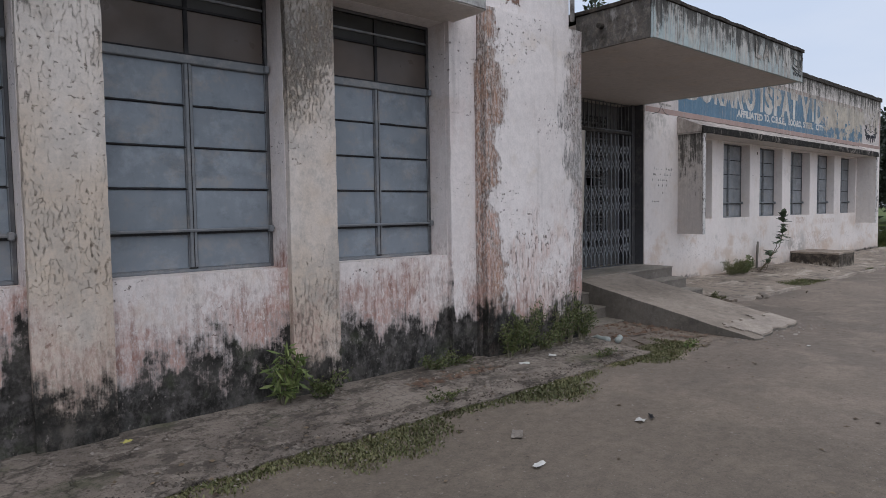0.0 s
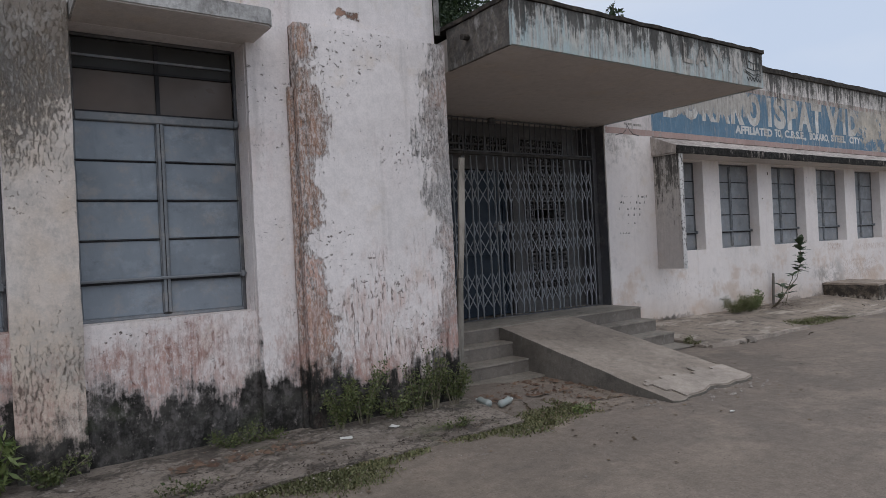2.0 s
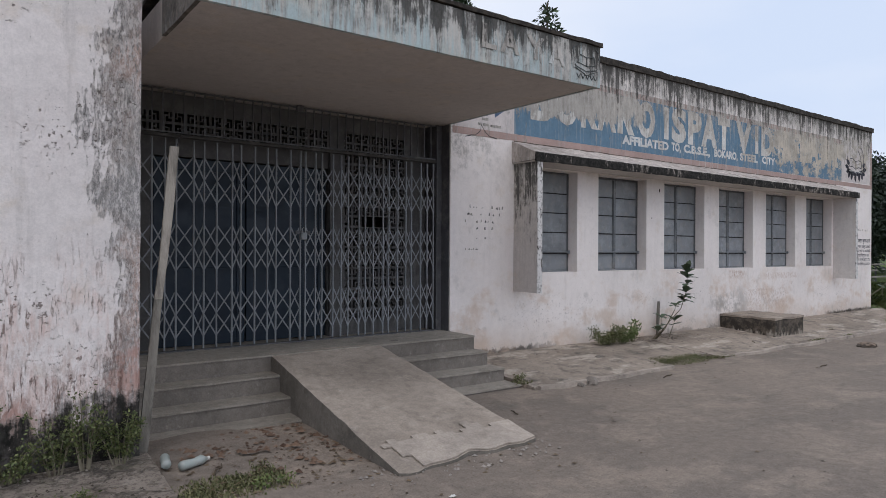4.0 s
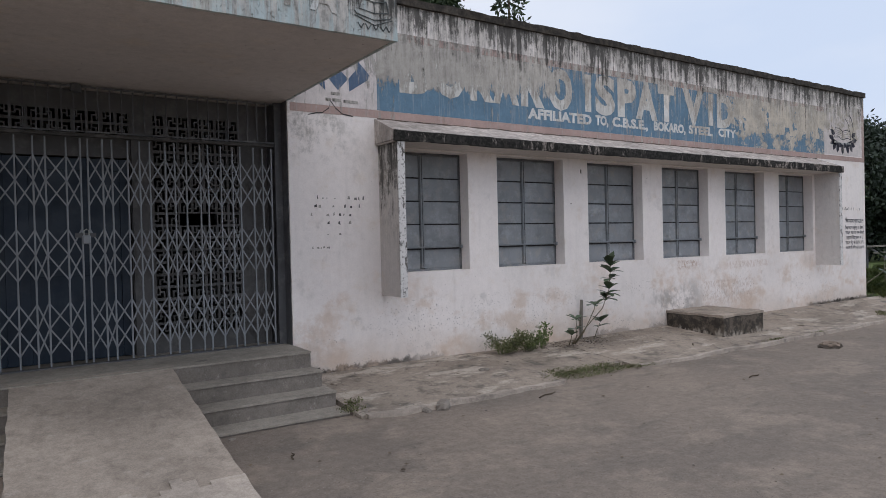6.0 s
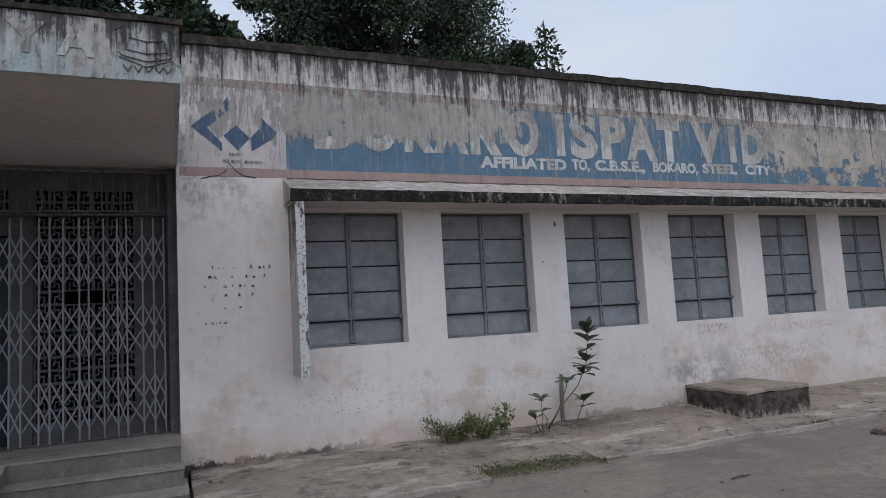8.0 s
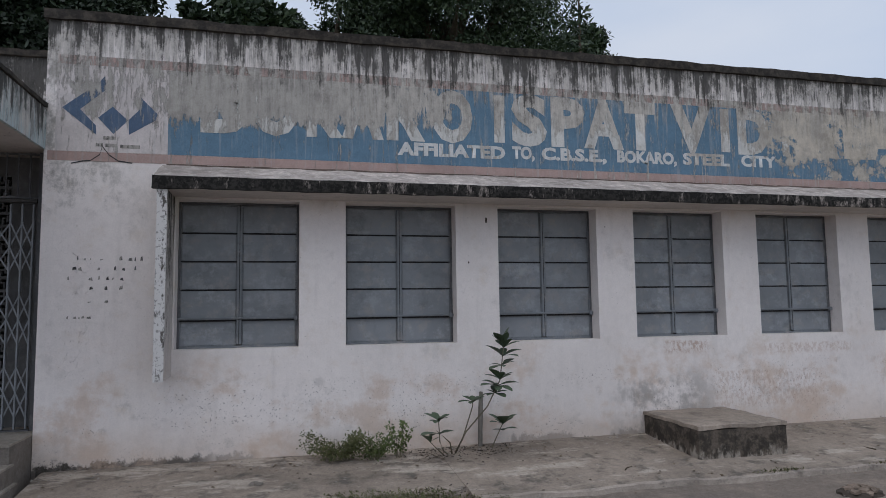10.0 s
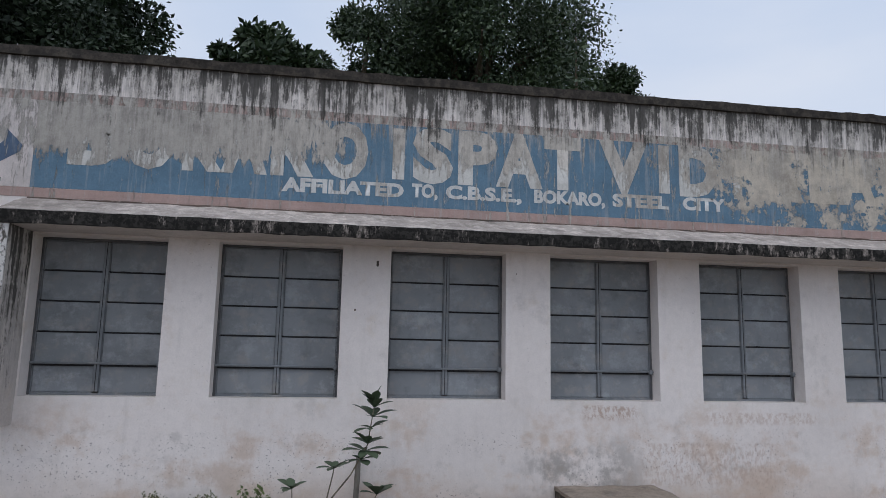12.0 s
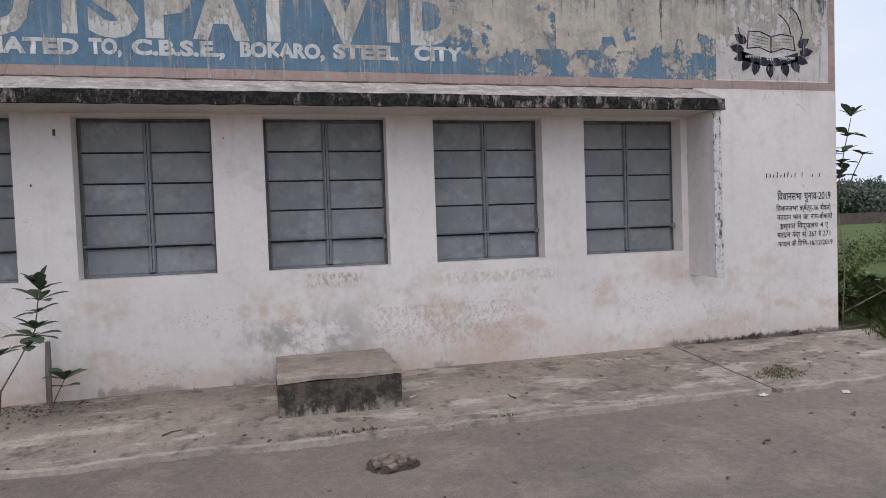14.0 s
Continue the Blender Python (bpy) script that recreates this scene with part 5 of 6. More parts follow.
def wall_crack():
    bm = bmesh.new()
    for pts in ([(10.86, 3.10), (10.84, 3.02), (10.76, 2.96), (10.70, 2.955), (10.6, 2.93)], [(10.86, 3.10), (10.92, 3.02), (11.0, 2.965), (11.12, 2.95)]):
        for (x0, z0), (x1, z1) in zip(pts, pts[1:]):
            flat([(x0, z0 - 0.006), (x1, z1 - 0.005), (x1, z1 + 0.004), (x0, z0 + 0.006)], FACE - 0.003, bm, 0.0022)
    tagged(obj("trim", bm, M["seam"]), "dark crack in the wall plaster", "crack", kind="structure")


wall_crack()


def wall_plugs():
    for x, z, w, h in ((14.60, 2.47, 0.022, 0.055), (15.98, 2.42, 0.012, 0.012), (14.40, 2.02, 0.016, 0.02)):
        bm = box(x - w / 2, x + w / 2, FACE - 0.006, FACE + 0.01, z - h / 2, z + h / 2, None, 0.003)
        tagged(obj("trim", bm, M["rust_joint"]), "small rusty fixing plug in the wall", "plug", kind="structure")


wall_plugs()


def canopy_writing():
    for ch, a, b in (("L", 8.92, 9.08), ("A", 9.12, 9.34), ("Y", 9.42, 9.64), ("A", 9.69, 9.90)):
        ob = lettering("letter", ch, a, b, 3.175, 0.19, 3.5775, M["canopy_letter"], CANOPY, "faded white letter", 0.03)
        ob.matrix_parent_inverse = CANOPY_BACK
    def line(pts, w=0.006):
        bm = bmesh.new()
        for (x0, z0), (x1, z1) in zip(pts, pts[1:]):
            d = math.hypot(x1 - x0, z1 - z0)
            nx, nz = -(z1 - z0) / d * w / 2, (x1 - x0) / d * w / 2
            flat([(x0 + nx, z0 + nz), (x0 - nx, z0 - nz), (x1 - nx, z1 - nz), (x1 + nx, z1 + nz)], 3.581, bm, 0.003)
        part("emblem_line", bm, M["worn_line"], CANOPY, "worn dark emblem line").matrix_parent_inverse = CANOPY_BACK
    line([(10.03, 3.22), (10.05, 3.20), (10.19, 3.17), (10.32, 3.20), (10.34, 3.22)])
    line([(10.03, 3.19), (10.19, 3.135), (10.34, 3.19)])
    line([(10.07, 3.24), (10.09, 3.32), (10.19, 3.30), (10.29, 3.32), (10.31, 3.24), (10.19, 3.22), (10.07, 3.24)])
    line([(10.19, 3.30), (10.19, 3.22)])
    for x in (10.08, 10.14, 10.2, 10.26, 10.31):
        line([(x - 0.025, 3.14), (x, 3.10), (x + 0.025, 3.14)])
    line([(10.02, 3.30), (10.0, 3.36), (10.06, 3.40)])
    line([(10.36, 3.30), (10.37, 3.36), (10.31, 3.40)])


M["canopy_letter"] = plaster("canopy_letter", paint=(0.60, 0.62, 0.61), keep=lambda k: k.step(k.x, 9.3, 9.75, -0.09, 0.06), streak_from=(2.75, 3.5), patches=0)
M["worn_line"] = plaster("canopy_line", paint=(0.10, 0.11, 0.11), keep=lambda k: k.math("ADD", 0.05, 0.0), patches=0)
canopy_writing()


# ---- collapsible gate ----
def gate():
    e = thing("collapsible_gate", 8.4, 6.02, 0.49, "shut grey steel collapsible gate with scissor lattice", "gate")
    back = Matrix.Translation((-8.4, -6.02, -0.49))
    def add(nm, bm, mt, lb=""):
        ob = part(nm, bm, mt, e, lb)
        ob.matrix_parent_inverse = back
        return ob
    y = 6.12
    add("floor_channel", box(6.52, 10.28, y - 0.03, y + 0.03, 0.488, 0.505), M["gate_dark"])
    # Drawn in the hall's shade colour so the channel stays dark.
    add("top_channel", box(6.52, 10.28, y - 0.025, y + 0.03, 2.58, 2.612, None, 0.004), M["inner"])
    bar = add("bar", box(-0.0075, 0.0075, -0.012, 0.012, 0.51, 2.565, None, 0.003), M["gate"])
    bar.matrix_parent_inverse = Matrix()
    bar.matrix_basis = Matrix.Translation((-1.86, -0.02, -0.49))
    leaves = [(6.56, 8.47, 15), (8.53, 10.26, 16)]
    bands = [(2.40, 1.945), (1.735, 1.285), (1.075, 0.625)]
    lattice = {}
    for a, b, n in leaves:
        # the folds of the leaf are a little uneven
        xs = [a + (b - a) * (i + 0.16 * math.sin(i * 2.3)) / n for i in range(n + 1)]
        for x in xs:
            share("bar", bar.data, e, Matrix.Translation((x - 8.4, y - 6.02, -0.49)))
        for x0, x1 in zip(xs, xs[1:]):
            w = round(x1 - x0, 2)
            if w not in lattice:
                bm = bmesh.new()
                for half in (0, 1):
                    for s in (0, 1):
                        za, zb = (0.0, -0.2275) if s == 0 else (-0.2275, 0.0)
                        za, zb = za - 0.2275 * half, zb - 0.2275 * half
                        yy = -0.014 if s == 0 else 0.010
                        d = Vector((w, 0, zb - za)).normalized()
                        q = Vector((-d.z, 0, d.x)) * 0.0065
                        pts = [Vector((0, yy, za)) - q, Vector((w, yy, zb)) - q, Vector((w, yy, zb)) + q, Vector((0, yy, za)) + q]
                        f = [bm.verts.new(p) for p in pts]
                        r = [bm.verts.new(p + Vector((0, 0.004, 0))) for p in pts]
                        bm.faces.new(f), bm.faces.new(r[::-1])
                        for i in range(4):
                            bm.faces.new((f[(i + 1) % 4], f[i], r[i], r[(i + 1) % 4]))
                me = bpy.data.meshes.new("scissor_brace")
                bm.to_mesh(me)
                bm.free()
                me.materials.append(M["gate"])
                lattice[w] = me
            for z1, z0 in bands:
                share("scissor_brace", lattice[w], e, Matrix.Translation((x0 - 8.4, y - 6.02, z1 - 0.49)))
    bpy.data.objects.remove(bar)
    lock = add("lock", box(8.465, 8.535, y - 0.05, y - 0.015, 1.60, 1.68, None, 0.01), M["gate"], "small padlock on the hasp")
    part("shackle", tube([(8.48, y - 0.03, 1.68), (8.48, y - 0.03, 1.72), (8.50, y - 0.03, 1.735), (8.52, y - 0.03, 1.72), (8.52, y - 0.03, 1.68)], [0.005] * 5, 6), M["pale_metal"], lock)
    add("hasp", box(8.41, 8.58, y - 0.022, y - 0.014, 1.66, 1.70), M["gate_dark"])


gate()


def top_grille():
    e = thing("top_grille", 8.4, 6.12, 2.62, "dark iron bar grille above the gate", "grille")
    bm = box(-0.006, 0.006, -0.006, 0.006, 0, 0.43)
    me = bpy.data.meshes.new("bar")
    bm.to_mesh(me)
    bm.free()
    me.materials.append(M["gate_dark"])
    for i in range(38):
        share("bar", me, e, Matrix.Translation((6.56 + i * 0.0985 - 8.4, 0, 0)))
    for z in (0.0, 0.41):
        part("cross_rail", box(-1.88, 1.88, -0.008, 0.008, z, z + 0.016), M["gate_dark"], e)
    part("knob", tube([(0.05, -0.02, 0.36), (0.05, -0.02, 0.43)], [0.05, 0.045], 8), M["gate_dark"], e, "round lamp base")


top_grille()


# ---- screen of breeze blocks and the doors behind the gate ----
def breeze_panel(x0, x1, z0, z1, label):
    e = thing("breeze_block_screen", (x0 + x1) / 2, SCREEN, z0, label, "screen")
    n, m = max(1, round((x1 - x0) / 0.122)), max(1, round((z1 - z0) / 0.122))
    w, h = (x1 - x0) / n, (z1 - z0) / m
    t = 0.014
    a1, a2, b1, b2 = 0.30 * w, 0.62 * w, 0.34 * h, 0.66 * h
    holes = [(t, a1, t, h - t), (a1, a2, b2, h - t), (a1 + t, a2, t, b2 - t), (a2 - 0.0005, w - t, t, b1), (a2 + t, w - t, b1 + t, h - t)]
    bm = holed_wall(0, w, 0, h, 0.005, 0.075, holes)
    me = bpy.data.meshes.new("breeze_block")
    bm.to_mesh(me)
    bm.free()
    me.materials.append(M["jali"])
    for i in range(n):
        for j in range(m):
            if x0 > 9 and 2 <= i <= 4 and j == 9:
                continue
            sx = -1 if (i + j) % 2 else 1
            mt = Matrix.Translation((x0 + i * w - (x0 + x1) / 2 + (w if sx < 0 else 0), 0, j * h)) @ Matrix.Diagonal((sx, 1, 1, 1))
            share("breeze_block", me, e, mt)
    return e


breeze_panel(9.12, 9.98, 0.66, 2.88, "grey pierced breeze-block screen with a broken gap")
breeze_panel(6.72, 8.92, 2.64, 2.88, "two rows of pierced breeze blocks over the door")


def hall_door(x0, x1):
    e = thing("door_1", (x0 + x1) / 2, SCREEN + 0.04, 0.49, "dark teal painted door behind the gate", "door", "hall doors", "structure")
    cx = (x0 + x1) / 2
    def add(nm, bm, mt):
        part(nm, bm, mt, e).matrix_parent_inverse = Matrix.Translation((-cx, -SCREEN - 0.04, -0.49))
    y = SCREEN + 0.04
    for a, b, c, d in ((x0, x0 + 0.09, 0.50, 2.42), (x1 - 0.09, x1, 0.50, 2.42), (x0 + 0.091, x1 - 0.091, 0.50, 0.66), (x0 + 0.091, x1 - 0.091, 1.30, 1.44), (x0 + 0.091, x1 - 0.091, 2.30, 2.42)):
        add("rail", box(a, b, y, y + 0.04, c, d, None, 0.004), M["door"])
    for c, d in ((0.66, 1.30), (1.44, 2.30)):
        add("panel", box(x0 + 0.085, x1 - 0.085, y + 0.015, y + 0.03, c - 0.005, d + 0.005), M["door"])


hall_door(7.03, 7.96)
hall_door(7.975, 8.91)
tagged(obj("trim", box(7.02, 8.92, SCREEN - 0.006, SCREEN + 0.1, 2.43, 2.52), M["jali"]), "grey door lintel", "trim", kind="structure")
tagged(obj("wall_post", box(8.925, 9.115, SCREEN - 0.05, SCREEN + 0.1, 0.49, 2.64), M["jali"]), "grey painted post of the screen wall", "post", kind="structure")


def leaning_plank():
    """A narrow lath: its upper half still pale, the lower half bare dark wood, a bent wire at its top."""
    e = thing("plank", 6.515, 4.37, 0.03, "narrow half-painted wooden lath leaning on the pier", "plank")
    n = 16
    def at(v):
        return Vector((0.235 * v, 0.11 * v, 2.22 * v)) + 0.007 * noise.noise_vector(Vector((0, 0, v * 6)))
    for nm, lo, hi, mt, lb in (("lower_half", 0, 8, M["stake"], "bare dark wood"), ("upper_half", 8, n, M["plank"], "pale worn paint")):
        bm = bmesh.new()
        rings = []
        for i in range(lo, hi + 1):
            c, w, t = at(i / n), 0.030 + 0.003 * math.sin(9 * i / n), 0.011
            rings.append([bm.verts.new(c + Vector(p)) for p in ((-w, -t, 0), (w, -t, 0), (w, t, 0), (-w, t, 0))])
        for a, b in zip(rings, rings[1:]):
            for i in range(4):
                bm.faces.new((a[i], a[(i + 1) % 4], b[(i + 1) % 4], b[i]))
        bm.faces.new(rings[0][::-1]), bm.faces.new(rings[-1])
        part(nm, bm, mt, e, lb)
    p = at(1.0)
    part("wire", tube([p + Vector((0.01, 0, -0.05)), p + Vector((0.03, 0, 0.06)), p + Vector((0.07, 0, 0.15))], [0.003] * 3, 5), M["seam"], e, "bent wire")


leaning_plank()


# ---- cement bench block ----
def cement_block():
    e = thing("cement_bench", 16.86, 5.4, 0.1, "low cement block bench with blackened sides", "bench")
    back = Matrix.Translation((-16.86, -5.4, -0.1))
    part("base", rough_box(16.36, 17.37, 4.945, 5.92, -0.03, 0.352, 0.06, 0.010, 4), M["bench_side"], e, "blackened cement sides").matrix_parent_inverse = back
    part("top_slab", rough_box(16.355, 17.375, 4.94, 5.925, 0.345, 0.395, 0.05, 0.013, 5), M["bench_top"], e, "worn cement top").matrix_parent_inverse = back


cement_block()


# ---- plants ----
def leaf_cloud(centres, count, size, rng, droop=0.3, shape=2.0, shell=0.55):
    """A mesh of many separate small leaves round clump centres (x, y, z, radius)."""
    c = np.array(centres, float)
    wts = c[:, 3] ** 2
    pick = rng.choice(len(c), count, p=wts / wts.sum())
    d = rng.normal(size=(count, 3))
    d /= np.linalg.norm(d, axis=1)[:, None]
    r = c[pick, 3] * (shell + (1 - shell) * rng.random(count)) * (0.75 + 0.5 * rng.random(count))
    p = c[pick, :3] + d * r[:, None] * np.array([1, 1, 0.85])
    axis = d * 0.7 + rng.normal(size=(count, 3)) * 0.7
    axis[:, 2] -= droop
    axis /= np.linalg.norm(axis, axis=1)[:, None]
    side = np.cross(axis, rng.normal(size=(count, 3)))
    side /= np.linalg.norm(side, axis=1)[:, None]
    s = size * (0.6 + 0.8 * rng.random(count))[:, None]
    a, b = axis * s, side * s / shape
    v = np.stack([p, p + a * 0.45 + b * 0.5, p + a, p + a * 0.45 - b * 0.5], 1).reshape(-1, 3)
    me = bpy.data.meshes.new("leaves")
    me.vertices.add(count * 4)
    me.vertices.foreach_set("co", v.astype(np.float32).ravel())
    me.loops.add(count * 4)
    me.loops.foreach_set("vertex_index", np.arange(count * 4, dtype=np.int32))
    me.polygons.add(count)
    me.polygons.foreach_set("loop_start", np.arange(0, count * 4, 4, dtype=np.int32))
    me.update(calc_edges=True)
    return me


def tree(x, y, height, spread, base, seed, clumps, leaves, size, leaf, label, group="", flat_top=1.0, lean=(0, 0)):
    """Trunk, limbs and a crown of many small leaves in uneven clumps, with gaps."""
    rng = np.random.default_rng(seed)
    e = thing("tree", x, y, 0, label, "tree", group)
    mid = (base + height) / 2
    cs = []
    while len(cs) < clumps:
        q = rng.normal(size=3)
        q /= np.linalg.norm(q)
        q *= (0.35 + 0.65 * rng.random() ** 0.6)
        rad = spread * (0.16 + 0.14 * rng.random())
        cs.append((q[0] * (spread - rad) + lean[0], q[1] * (spread - rad) * 0.8 + lean[1], mid + q[2] * ((height - base) / 2 - rad * 0.7) * flat_top, rad))
    me = leaf_cloud(cs, leaves, size, rng)
    me.materials.append(leaf)
    ob = new("crown", me)
    ob.parent = e
    fork = base + 0.12 * (height - base)
    r = 0.025 * height
    trunk = part("trunk", tube([(0, 0, -0.2), (0.05, 0.02, fork * 0.5), (0.1, 0, fork), (lean[0] * 0.3, 0.1, mid)], [r * 1.4, r, r * 0.85, r * 0.4], 9), M["bark"], e, "", True)
    for c in cs[:9]:
        p0 = Vector((0.1, 0, fork))
        p2 = Vector(c[:3])
        p1 = p0.lerp(p2, 0.5) + Vector((0, 0, 0.08 * height))
        part("limb", tube([p0, p1, p2], [r * 0.45, r * 0.28, r * 0.1], 6), M["bark"], trunk, "", True)
    return e


tree(20.0, 28.5, 22.5, 7.8, 7.5, 3, 95, 110000, 0.19, M["leaf_mango"], "large dense mango tree behind the building")
tree(26.2, 27.0, 15.4, 2.6, 7.0, 8, 24, 15000, 0.2, M["leaf_mango"], "round leafy tree beside the mango tree")
tree(14.5, 28.5, 17.6, 2.5, 8.0, 12, 26, 15000, 0.2, M["leaf_mango"], "leafy tree beside the mango tree")
tree(11.0, 26.0, 14.8, 2.7, 9.5, 4, 26, 7000, 0.34, M["leaf_mango"], "tree with drooping leaf tufts", "tufted trees behind the roof")
tree(9.0, 27.0, 14.6, 1.0, 9.0, 14, 10, 2000, 0.34, M["leaf_mango"], "tree with drooping leaf tufts", "tufted trees behind the roof")
tree(6.4, 17.0, 14.0, 4.2, 2.5, 5, 90, 80000, 0.17, M["leaf_dark"], "dark spreading tree behind the entrance", "dark trees behind the entrance")
tree(0.5, 19.0, 15.5, 5.4, 2.5, 6, 80, 50000, 0.22, M["leaf_dark"], "dark spreading tree behind the entrance", "dark trees behind the entrance")
tree(8.4, 14.2, 9.4, 2.0, 3.0, 21, 34, 26000, 0.12, M["leaf_dark"], "fine-leaved bushy tree behind the parapet")


def conifer(x, y, height, seed):
    rng = np.random.default_rng(seed)
    e = thing("conifer", x, y, 0, "slender young conifer rising behind the roof", "tree")
    part("trunk", tube([(0, 0, -0.2), (0, 0, height)], [0.12, 0.02], 7), M["bark"], e)
    cs = []
    for i in range(60):
        v = i / 60
        a = i * 2.4
        w = min(0.95, (1 - v) * 2.6 + 0.1)
        cs.append((math.cos(a) * w * 0.6, math.sin(a) * w * 0.6, height * (0.3 + 0.69 * v), 0.12 + 0.16 * (1 - v)))
    me = leaf_cloud(cs, 3600, 0.17, rng, 0.1, 2.4)
    me.materials.append(M["leaf_mango"])
    ob = new("crown", me)
    ob.parent = e


conifer(19.3, 13.15, 8.75, 2)

# far trees round the playing field
for i, (x, y, h, s) in enumerate(((44, 15.5, 7.4, 5.0), (51, 19, 8.6, 6.0), (58, 22, 9.2, 6.5), (56, 13.5, 8.6, 5.5), (68, 20, 9.6, 7), (66, 9, 8.4, 6))):
    tree(x, y, h, s, 0.3, 40 + i, 60, 34000, 0.24, M["leaf_field"], "dark tree at the edge of the field", "dark trees round the field")
for i, (x, y, h, s) in enumerate(((78, 74, 5.6, 6), (88, 70, 5.4, 6), (98, 78, 6.4, 7), (110, 70, 5.8, 7), (84, 84, 6.2, 6), (104, 88, 6.6, 7), (70, 82, 5.8, 6), (122, 80, 6.6, 8))):
    tree(x, y, h, s, 0.2, 60 + i, 26, 12000, 0.42, M["leaf_far"], "hazy far tree beyond the field", "far trees beyond the field")
tagged(obj("boundary_wall", box(60, 130, 60, 60.3, -0.1, 1.25), M["brickwall"]), "long low dull red boundary wall", "wall", kind="structure")


def pylon(x, y, h):
    e = thing("power_pole", x, y, 0, "thin far power pole with cross arms", "pole")
    part("mast", tube([(0, 0, -0.2), (0, 0, h)], [0.12, 0.08], 6), M["pale_metal"], e)
    for z in (h - 0.3, h - 1.0):
        part("cross_arm", box(-1.1, 1.1, -0.06, 0.06, z, z + 0.12), M["pale_metal"], e)


pylon(83, 66, 9.5)


def bleacher(x, y):
    e = thing("bleacher", x, y, 0, "small weathered brown slatted bleacher on the field", "bleacher")
    for i in range(4):
        part("plank", box(-0.2, 3.2, 0.35 * i, 0.35 * i + 0.26, 0.24 * (i + 1) - 0.05, 0.24 * (i + 1)), M["stake"], e)
    for xx in (0.1, 2.8):
        part("support", tube([(xx, -0.05, 0), (xx, 1.3, 0.95)], [0.04, 0.04], 5), M["gate_dark"], e)
        part("leg", tube([(xx, 1.3, -0.05), (xx, 1.3, 0.95)], [0.04, 0.04], 5), M["gate_dark"], e)


bleacher(35.2, 10.2)


def grass(name, spots, count, height, seed, label, leaf):
    """Grass blades strewn in ellipses (x, y, rx, ry); each blade one narrow bent strip."""
    rng = np.random.default_rng(seed)
    s = np.array(spots, float)
    a = s[:, 2] * s[:, 3]
    pick = rng.choice(len(s), count, p=a / a.sum())
    ang, rad = rng.random(count) * 2 * np.pi, np.sqrt(rng.random(count)) * (0.7 + 0.5 * rng.random(count))
    x, y = s[pick, 0] + np.cos(ang) * rad * s[pick, 2], s[pick, 1] + np.sin(ang) * rad * s[pick, 3]
    h = height * (0.4 + rng.random(count) ** 2 * 1.1)
    t = rng.random(count) * 2 * np.pi
    lean = (0.3 + 0.9 * rng.random(count)) * h
    w = 0.003 + 0.004 * rng.random(count)
    z0 = np.where((y > 4.4) & (x > 10), 0.028 + 0.083 * np.maximum(0, y - 4.46), 0.0)
    px, py = -np.sin(t) * w, np.cos(t) * w
    dx, dy = np.cos(t) * lean, np.sin(t) * lean
    v = np.stack([np.stack([x - px, y - py, z0], 1), np.stack([x + px, y + py, z0], 1), np.stack([x + px * 0.7 + dx * 0.4, y + py * 0.7 + dy * 0.4, z0 + h * 0.7], 1),
                  np.stack([x + dx, y + dy, z0 + h], 1), np.stack([x - px * 0.7 + dx * 0.4, y - py * 0.7 + dy * 0.4, z0 + h * 0.7], 1)], 1).reshape(-1, 3)
    me = bpy.data.meshes.new(name)
    me.vertices.add(count * 5)
    me.vertices.foreach_set("co", v.astype(np.float32).ravel())
    me.loops.add(count * 5)
    me.loops.foreach_set("vertex_index", np.arange(count * 5, dtype=np.int32))
    me.polygons.add(count)
    me.polygons.foreach_set("loop_start", np.arange(0, count * 5, 5, dtype=np.int32))
    me.update(calc_edges=True)
    me.materials.append(leaf)
    return tagged(new(name, me), label, "grass", kind="stuff")


rng0 = random.Random(11)
strip = [(-1.5 + i * 0.17, 3.48 + 0.14 * math.sin(i * 0.63) + rng0.uniform(-0.06, 0.06) + (0.10 if i > 36 else 0), rng0.uniform(0.1, 0.32), rng0.uniform(0.10, 0.32)) for i in range(52)]
grass("grass", strip, 46000, 0.016, 1, "thin short grass along the edge of the apron", M["grass"])
grass("grass", [(13.35, 4.58, 0.55, 0.17), (13.05, 4.72, 0.3, 0.16), (13.9, 4.52, 0.3, 0.08), (13.5, 4.7, 0.4, 0.12), (14.2, 4.47, 0.25, 0.04), (12.8, 4.6, 0.2, 0.12)], 3000, 0.014, 2, "sparse patch of green grass in the broken apron", M["leaf_dry"])
grass("grass", [(20.9, 4.75, 0.3, 0.12), (21.0, 4.9, 0.15, 0.1), (16.9, 4.52, 0.3, 0.04), (18.0, 4.5, 0.2, 0.03), (10.45, 4.72, 0.12, 0.1)], 1100, 0.022, 3, "sparse dull grass in cracks of the cement", M["grass"])
grass("grass", [(23.6 + i * 0.55, 5.3 + (i % 4) * 0.9, 0.7, 0.7) for i in range(16)], 30000, 0.13, 4, "rough green grass beyond the corner of the building", M["leaf_weed"])


